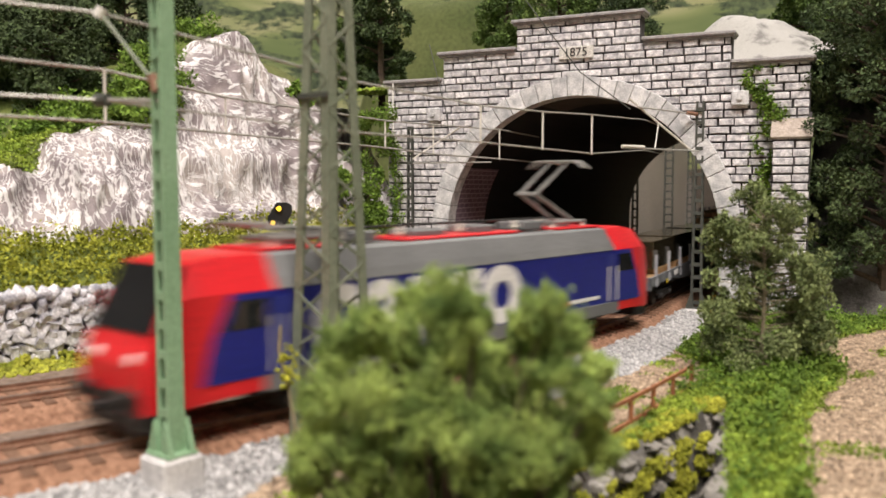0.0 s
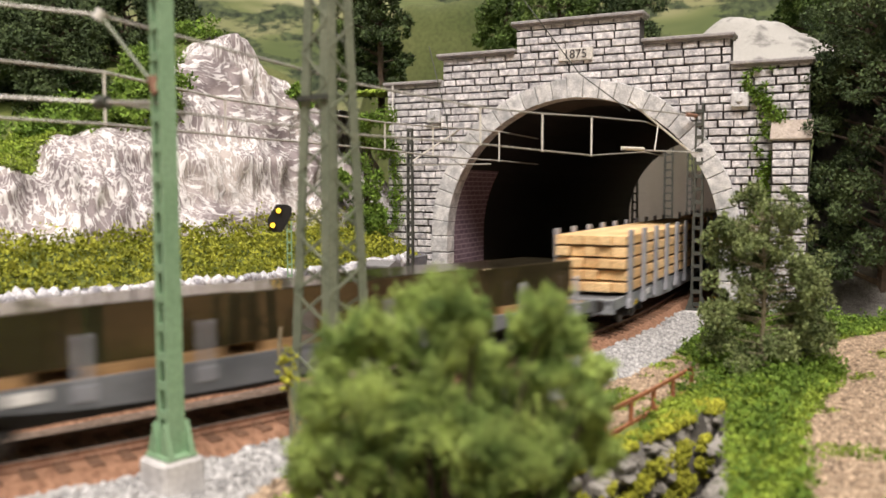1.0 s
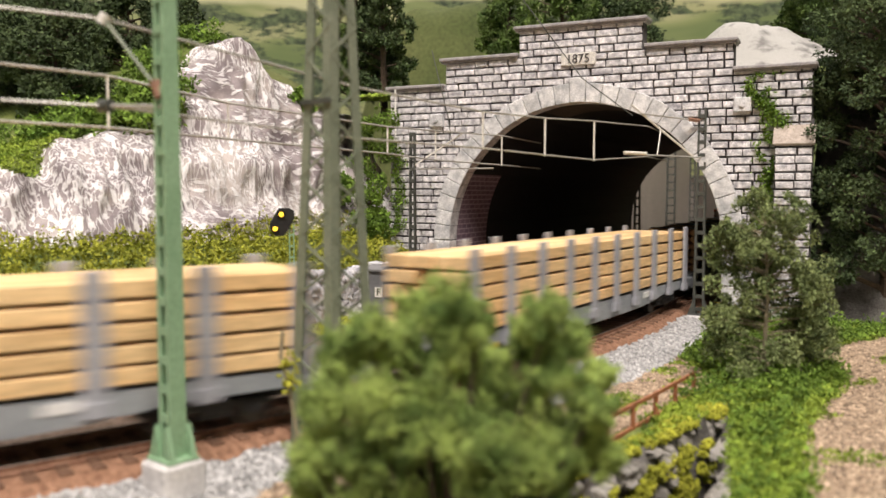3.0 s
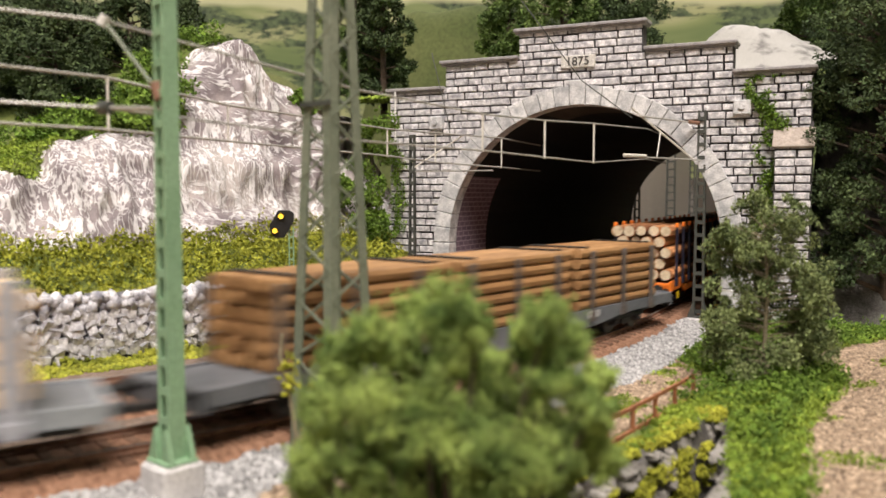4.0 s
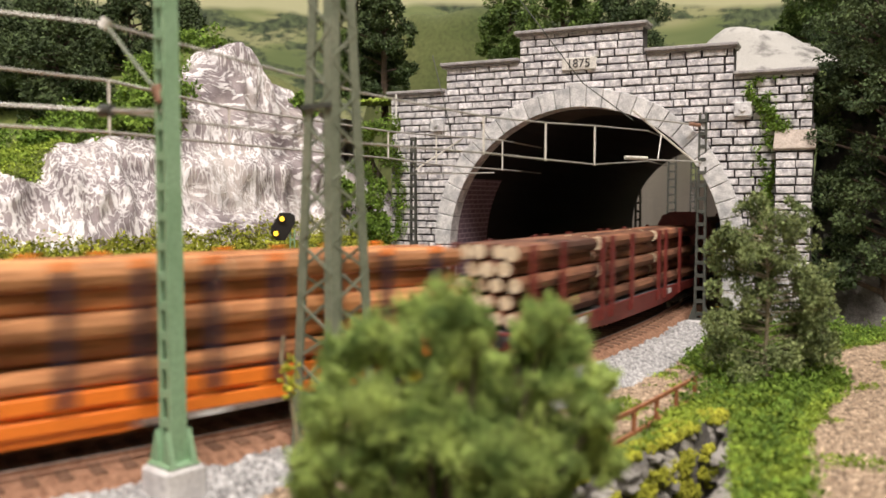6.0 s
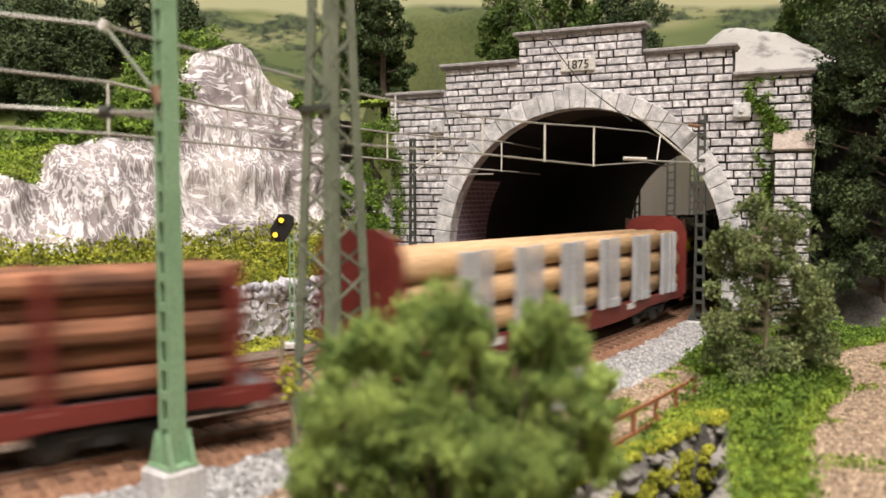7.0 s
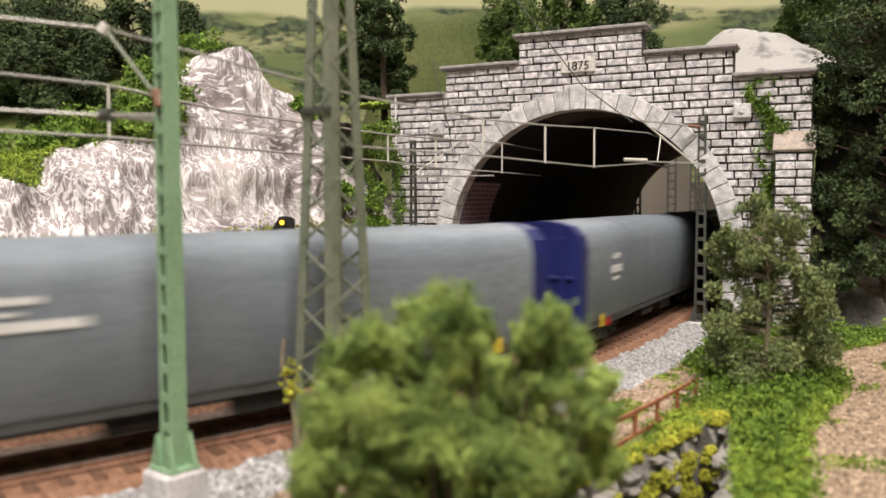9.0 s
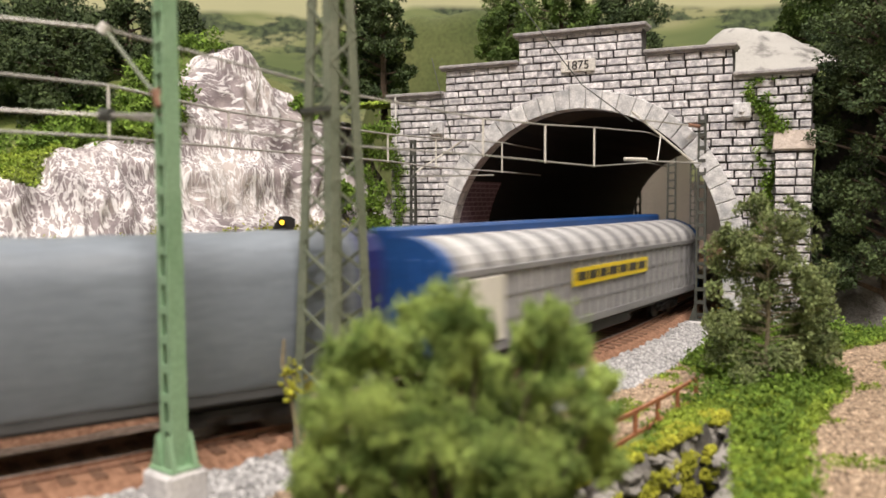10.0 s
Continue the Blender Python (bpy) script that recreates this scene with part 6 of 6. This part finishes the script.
def logs(t, x0, x1, layers, z0, r, width, bundles, seed, bark, ends=True, jitter=2.5):
    rng = random.Random(seed)
    ln = (x1 - x0) / bundles
    for k in range(bundles):
        a, b = x0 + k * ln + 0.6, x0 + (k + 1) * ln - 0.6
        for lay in range(layers):
            n = int(width / (2 * r)) - (lay % 2)
            for j in range(n):
                y = (j - (n - 1) / 2) * 2 * r * 1.01 + rng.uniform(-0.2, 0.2)
                z = z0 + r + lay * r * 1.82 + rng.uniform(-0.25, 0.25)
                ra, rb = r * rng.uniform(0.85, 1.02), r * rng.uniform(0.85, 1.02)
                xa, xb = a + rng.uniform(-jitter, jitter * 0.4), b + rng.uniform(-jitter * 0.4, jitter)
                lg = part("log", rod((xa, y, z), (xb, y + rng.uniform(-0.3, 0.3), z + rng.uniform(-0.2, 0.2)), ra, rb, 9), bark, t)
                if ends and (k in (0, bundles - 1) or bundles < 4):
                    part("cut_end", rod((xa - 0.12, y, z), (xa - 0.01, y, z), ra * 0.93, ra * 0.93, 9), M_LOGEND, lg)
                    part("cut_end", rod((xb + 0.01, y, z), (xb + 0.12, y, z), rb * 0.93, rb * 0.93, 9), M_LOGEND, lg)


def orange_wagon(front, rear, seed):
    t, half = vehicle("log_wagon", front, rear, "orange timber wagon with dark stakes and stacked brown logs")
    for sy in (-1, 1):
        y = sy * 14.6
        part("side_rail", box(-half, half, y - 0.8, y + 0.8, 12.0, 15.5, 0.25), M_ORANGE, t)
        bm = bmesh.new()
        add_box(bm, -half + 38, half - 38, y - 0.8, y + 0.8, 7.2, 10.4, 0.25)
        for sx in (-1, 1):
            add_bar(bm, (sx * (half - 38), y, 9.2), (sx * (half - 26), y, 13.1), 1.5, 2.2)
            add_box(bm, *sorted((sx * (half - 26), sx * half)), y - 0.8, y + 0.8, 10.2, 12.0, 0.2)
        x = -half + 46
        while x < half - 44:
            add_bar(bm, (x, y, 9.8), (x + 9, y, 13.4), 0.9, 1.2)
            x += 16
        part("side_truss", bm, M_ORANGE, t)
        part("toolbox", box(-16, 16, *sorted((sy * 11, sy * 14.4)), 4.6, 8.6, 0.4), M_ORANGE, t)
    part("deck", box(-half, half, -13.8, 13.8, 10.8, 13.2), M_ORANGE, t)
    # Oversized black sill again, filling in the shade below the deck.
    part("shade_sill", box(-half + 4, half - 4, -9, 9, 6.2, 10.8), M_UNDER, t)
    for sx in (-1, 1):
        a, b = sorted((sx * half, sx * (half - 2)))
        part("headstock", box(a, b, -15, 15, 7, 14.6, 0.3), M_ORANGE, t)
        part("brake_sign", box(sx * (half - 18) - 2, sx * (half - 18) + 2, 15.0, 15.5, 5.2, 9.0, 0.2), M_YELLOW, t)
        part("data_panel", box(sx * half * 0.3 - 4, sx * half * 0.3 + 4, 14.5, 14.9, 5.5, 8.0), M_WHITE, t)
    buffers(t, half)
    bogie(t, half * 0.7)
    bogie(t, -half * 0.7)
    logs(t, -half - 1, half + 1, 5, 15.6, 3.05, 30.6, 3, seed, M_LOG)
    stakes(t, [-half + 10 + (2 * half - 20) * k / 12 for k in range(13)], 15.9, 15.0, 44.2, M_STAKENAVY, 2.4, tip=M_ORANGE)


def brown_wagon():
    t, half = vehicle("short_log_wagon", -1852, -2114, "red-brown stake wagon with three stacks of brown logs")
    flat_frame(t, half, M_WINE, z=12.6)
    w = (2 * half - 22) / 3
    for k in range(3):
        logs(t, -half + 7 + k * (w + 4), -half + 7 + k * (w + 4) + w, 5, 14.2, 3.12, 28.4, 1, 31 + k, M_LOGRED)
    stakes(t, [-half + 7 + k * (w + 4) + w * q for k in range(3) for q in (0.05, 0.6, 0.95)], 15.2, 11.5, 43.0, M_WINE, 3.4)


def long_log_wagon():
    t, half = vehicle("long_log_wagon", -2136, -2384, "red-brown wagon with end walls, pale stakes and long logs")
    flat_frame(t, half, M_WINE, z=12.6)
    for sx in (-1, 1):
        a, b = sorted((sx * (half - 0.5), sx * (half - 2.2)))
        bm = bmesh.new()
        pts = [(-16.2, 11), (16.2, 11), (16.2, 42), (13.5, 47.5), (8, 50), (-8, 50), (-13.5, 47.5), (-16.2, 42)]
        part("end_wall", extrude_profile(pts, a, b), M_WINE, t, "red-brown end wall")
        for y in (-8, 0, 8):
            q = sx * half
            part("end_rib", box(min(q, q - sx * 0.6), max(q, q - sx * 0.6), y - 0.8, y + 0.8, 11, 46), M_WINE, t)
    rng = random.Random(5)
    for lay, (n, r) in enumerate(((3, 5.0), (3, 5.0), (3, 4.9))):
        for j in range(n):
            y = (j - 1) * 9.5
            z = 18.6 + lay * 10.0
            r0, r1 = r * rng.uniform(0.9, 1.03), r * rng.uniform(0.9, 1.03)
            lg = part("log", rod((-half + 5 + rng.uniform(0, 3), y, z), (half - 6 - rng.uniform(0, 3), y + rng.uniform(-0.5, 0.5), z + rng.uniform(-0.5, 0.8)), r0, r1, 14), M_PALELOG, t, smooth=True)
    xs = []
    x = -half + 16
    for k in range(6):
        for w in (0, 5.5, 15.5):
            xs.append(x + w)
        x += (2 * half - 30) / 6
    stakes(t, xs, 15.4, 15.6, 42.5, M_STAKEPALE, 2.5)
    for k in range(6):
        x = -half + 18.8 + k * (2 * half - 30) / 6
        part("wide_stake", box(x + (4 if k % 2 else 6), x + 14.5, 14.8, 15.6, 13.4, 42, 0.2), M_STAKEPALE, t)


def tank_wagon():
    t, half = vehicle("tank_wagon", -2391, -2635, "grey container wagon carrying two polished tanks in brown frames")
    flat_frame(t, half, M_FRAMEGREY, M_UNDER, 11.4, 2.5)
    for sx in (-1, 1):
        x0, x1 = (-half + 3, -2.0) if sx < 0 else (2.0, half - 3)
        c = empty("tank_container")
        c.parent = t
        c["label"] = "polished tank with yellow band in a brown frame"
        bm = bmesh.new()
        for x in (x0 + 1.0, x1 - 1.0):
            for y in (-15.2, 15.2):
                add_box(bm, x - 1.0, x + 1.0, y - 1.0, y + 1.0, 12.4, 48)
            for z in (13.4, 47):
                add_box(bm, x - 1, x + 1, -12.6, 12.6, z - 1, z + 1)
            add_bar(bm, (x, -12.6, 17), (x, 12.6, 46), 1.2, 1.2)
        for y in (-15.2, 15.2):
            add_box(bm, x0 + 2, x1 - 2, y - 0.9, y + 0.9, 12.4, 21.0)
            for q, s in ((x0, 1), (x1, -1)):
                add_bar(bm, (q + s * 2, y, 29), (q + s * 20, y, 21), 1.2, 1.4)
        part("tank_frame", bm, M_TANKFRAME, c)
        for q in (x0, x1):
            part("end_panel", box(q + (0.4 if q == x0 else -1.4), q + (1.4 if q == x0 else -0.4), -12.4, 12.4, 14.4, 46), M_TANKFRAME, c)
        bm = bmesh.new()
        segs = 28
        prev = None
        for x, r in ((x0 + 4, 7), (x0 + 5.2, 11.0), (x0 + 8, 13.9), (x0 + 11, 14.9), (x1 - 11, 14.9), (x1 - 8, 13.9), (x1 - 5.2, 11.0), (x1 - 4, 7)):
            ring = [bm.verts.new((x, r * math.cos(k * math.tau / segs), 31.8 + r * math.sin(k * math.tau / segs))) for k in range(segs)]
            if prev:
                for k in range(segs):
                    bm.faces.new((prev[k], prev[(k + 1) % segs], ring[(k + 1) % segs], ring[k]))
            else:
                bm.faces.new(ring)
            prev = ring
        bm.faces.new(prev)
        bmesh.ops.recalc_face_normals(bm, faces=bm.faces)
        part("tank", bm, M_TANK, c, "polished steel tank", smooth=True)
        for sy in (-1, 1):
            bm = bmesh.new()
            ang = [radians(q) for q in (-8, 1, 10, 19)]
            pr = [(sy * 15.1 * math.cos(q), 31.8 + 15.1 * math.sin(q)) for q in ang] + [(sy * 14.8 * math.cos(q), 31.8 + 14.8 * math.sin(q)) for q in ang[::-1]]
            part("yellow_band", extrude_profile(pr, x0 + 9, x1 - 9), M_YELLOW, c, "yellow band with illegible print")
            q = radians(6)
            for a, b in ((0.30, 0.48), (0.62, 0.82)):
                xa, xb = x0 + (x1 - x0) * a, x0 + (x1 - x0) * b
                bm = bmesh.new()
                add_box(bm, xa, xb, -0.1, 0.1, -1.3, 1.3, 0, Matrix.Translation((0, sy * 15.2 * math.cos(q), 31.8 + 15.2 * math.sin(q))) @ Matrix.Rotation(sy * q, 4, "X"))
                part("printed_bar", bm, M_PRINT, c)
        for k in range(5):
            x = x0 + 22 + k * (x1 - x0 - 44) / 4
            bm = bmesh.new()
            ang = [radians(q) for q in range(36, 145, 9)]
            pr = [(15.2 * math.cos(q), 31.8 + 15.2 * math.sin(q)) for q in ang] + [(14.85 * math.cos(q), 31.8 + 14.85 * math.sin(q)) for q in ang[::-1]]
            part("tank_hoop", extrude_profile(pr, x - 0.8, x + 0.8), M_WIREWHITE, c)
        bm = rod(((x0 + x1) / 2, 0, 46), ((x0 + x1) / 2, 0, 48.5), 3, 2.6, 14)
        part("manhole", bm, M_TANK, c)
        part("walkway", box(x0 + 8, x1 - 8, -3.0, -0.6, 47.4, 47.9), M_WIRE, c)


def tarp_wagon(front, rear, marks):
    t, half = vehicle("tarpaulin_wagon", front, rear, "covered wagon with grey-blue tarpaulin and dark blue ends")
    pr = [(-15.2, 11.5), (-16.4, 13), (-16.6, 40), (-15.4, 45), (-12, 48.6), (-6, 50.3), (0, 50.7), (6, 50.3), (12, 48.6), (15.4, 45), (16.6, 40), (16.4, 13), (15.2, 11.5)]
    # the cloth sags a little between its hoops
    bm = bmesh.new()
    prev = None
    n = 44
    for i in range(n + 1):
        x = -half + 7 + (2 * half - 14) * i / n
        sag = 0.35 * (1 if i % 4 == 0 else 0.0) + 0.25 * noise.noise(Vector((x * 0.08, front * 0.1, 0)))
        ring = [bm.verts.new((x, y * (1 + sag / 40), z + (sag if z > 40 else 0))) for y, z in pr]
        if prev:
            for k in range(len(pr) - 1):
                bm.faces.new((prev[k], prev[k + 1], ring[k + 1], ring[k]))
        prev = ring
    bmesh.ops.recalc_face_normals(bm, faces=bm.faces)
    part("tarpaulin", bm, M_TARP, t, "grey-blue tarpaulin cover", smooth=True)
    for sx in (-1, 1):
        a, b = sorted((sx * half, sx * (half - 7.2)))
        pe = [(y * 1.012, z + (0.35 if z > 30 else 0)) for y, z in pr]
        e = part("end_wall", extrude_profile(pe, a, b), M_NAVY, t, "dark blue end wall")
        for y in (-9, 0, 9):
            part("end_rib", box(min(sx * half, sx * (half + 0.9)), max(sx * half, sx * (half + 0.9)), y - 0.9, y + 0.9, 13, 45, 0.2), M_NAVY, e)
        for z in (20, 30):
            part("end_rib", box(min(sx * half, sx * (half + 0.7)), max(sx * half, sx * (half + 0.7)), -14, 14, z - 0.7, z + 0.7, 0.2), M_NAVY, e)
    for sy in (-1, 1):
        part("sole_bar", box(-half, half, *sorted((sy * 13.5, sy * 15.8)), 9.6, 12.2, 0.2), M_FRAMEDARK, t)
        part("brake_sign", box(sy * (half - 24) - 1.4, sy * (half - 24) + 1.4, *sorted((sy * 16.6, sy * 17.1)), 9.5, 14.5, 0.2), M_YELLOW, t)
        part("brake_sign", box(-sy * (half - 24) - 1.4, -sy * (half - 24) + 1.4, *sorted((sy * 16.6, sy * 17.1)), 9.5, 14.5, 0.2), M_YELLOW, t)
        part("red_mark", box(sy * (half - 34) - 1.2, sy * (half - 34) + 1.2, *sorted((sy * 15.6, sy * 16.4)), 8.8, 11.8, 0.2), M_RED, t)
        for x0, x1, z0, z1 in marks:
            part("white_print", box(*sorted((sy * x0, sy * x1)), *sorted((sy * 16.7, sy * 16.95)), z0, z1), M_WHITE, t)
    part("underframe", box(-half + 3, half - 3, -13, 13, 8.2, 11.6), M_UNDER, t)
    bm = box(-24, -6, 9.5, 14.0, 4.5, 9, 0.4)
    add_rod(bm, (8, 11, 6.5), (26, 11, 6.5), 2.4, 2.4, 10)
    part("brake_gear", bm, M_UNDER, t)
    buffers(t, half)
    bogie(t, half * 0.68)
    bogie(t, -half * 0.68)


M_FRAMEDARK = mat("dark_grey_frame", (0.06, 0.062, 0.066), (0.1, 0.102, 0.106), 60.0, 1500.0, 0.55, bump=0.05)


def sliding_wall_wagon():
    t, half = vehicle("sliding_wall_wagon", -3167, -3432, "grey ribbed sliding-wall wagon with blue ends and roof edge")
    part("body", box(-half + 4, half - 4, -15.6, 15.6, 11.5, 36.5), M_RIB, t)
    ang = [radians(q) for q in range(0, 181, 15)]
    pr = [(16.0 * math.cos(q), 36.2 + 11.0 * math.sin(q)) for q in ang]
    n = 30
    for i in range(n):
        a = -half + 4 + (2 * half - 8) * i / n
        b = a + (2 * half - 8) / n
        part("roof_panel", extrude_profile([(y * (1.0 if i % 2 else 1.012), z + (0 if i % 2 else 0.25)) for y, z in pr], a, b), M_RIBROOF2 if i % 2 else M_RIBROOF, t)
    part("roof_ridge", box(-half + 2, half - 2, -13.4, -5.0, 44.0, 50.4, 0.9), M_SKY_BLUE, t, "blue roof rail")
    for sy in (-1, 1):
        part("cant_rail", box(-half + 3, half - 3, *sorted((sy * 15.6, sy * 16.6)), 35.2, 37.4, 0.25), M_RIBROOF2, t)
        part("sole_bar", box(-half, half, *sorted((sy * 13.6, sy * 16.2)), 9.8, 13.0, 0.3), M_RIBROOF2, t)
        for i in range(29):
            x = -half + 8 + (2 * half - 16) * i / 28
            part("rib", box(x - 0.8, x + 0.8, *sorted((sy * 15.6, sy * 16.3)), 13, 35.2, 0.2), M_RIBROOF2, t)
        for i in range(2):
            z = 19 + 8 * i
            part("wall_band", box(-half + 4, half - 4, *sorted((sy * 15.6, sy * 15.9)), z, z + 0.8), M_RIBROOF2, t)
        sg = part("yellow_sign", box(*sorted((sy * 38, sy * -44)), *sorted((sy * 16.2, sy * 16.6)), 25.5, 32.4, 0.1), M_YELLOW, t, "yellow sign with illegible print")
        for a, b in ((35, 26), (24, 15), (13, 5), (3, -7), (-9, -18), (-20, -30), (-32, -41)):
            part("printed_bar", box(*sorted((sy * a, sy * b)), *sorted((sy * 16.6, sy * 16.75)), 27.4, 30.8), M_PRINT, sg)
    part("cream_panel", box(half - 34, half - 6, 16.2, 16.7, 13.5, 34.5, 0.2), M_CREAM, t, "cream end panel")
    for sx in (-1, 1):
        a, b = sorted((sx * half, sx * (half - 4.2)))
        pe = [(16.4 * math.cos(q), 36.2 + 11.5 * math.sin(q)) for q in ang] + [(-16.4, 11), (16.4, 11)]
        e = part("end_wall", extrude_profile(pe, a, b), M_SKY_BLUE, t, "blue end wall")
        for y in (-11, -4, 4, 11):
            part("end_rib", box(min(sx * half, sx * (half + 0.9)), max(sx * half, sx * (half + 0.9)), y - 0.8, y + 0.8, 12, 41, 0.2), M_SKY_BLUE, e)
    part("underframe", box(-half + 3, half - 3, -13, 13, 7.8, 11.4), M_UNDER, t)
    bm = box(-28, 28, 10, 14.6, 4.5, 9.5, 0.5)
    add_rod(bm, (36, 12, 7), (50, 12, 7), 2.2, 2.2, 10)
    part("brake_gear", bm, M_UNDER, t)
    buffers(t, half)
    bogie(t, half * 0.68)
    bogie(t, -half * 0.68)


plate_wagon()
timber_wagon(-239, -504, 1)
timber_wagon(-512, -790, 2)
timber_wagon(-798, -1061, 3)
pole_wagon()
orange_wagon(-1349, -1592, 11)
orange_wagon(-1602, -1840, 12)
brown_wagon()
long_log_wagon()
tank_wagon()
tarp_wagon(-2642, -2897, ((62, 40, 37.2, 38.8), (72, 30, 31.4, 33.6), (58, 44, 34.8, 35.6)))
tarp_wagon(-2905, -3160, ((86, 72, 29.5, 32.5), (84, 76, 26.4, 27.8), (84, 75, 35, 37.2)))
sliding_wall_wagon()


# ---------------------------------------------------------------- motion of the train
SPEED = 338.0


def vehicle_pose(s, length):
    a, b = on_track(s + length * 0.33), on_track(s - length * 0.33)
    c, d = (a + b) / 2, a - b
    return place(c.x, c.y, 0, 0, 0, math.degrees(math.atan2(d.y, d.x)))


def motions():
    for ob, s0, length in VEHICLES:
        walk(ob, [(0.2 * k, vehicle_pose(s0 + SPEED * 0.2 * k, length)) for k in range(51)])


motions()
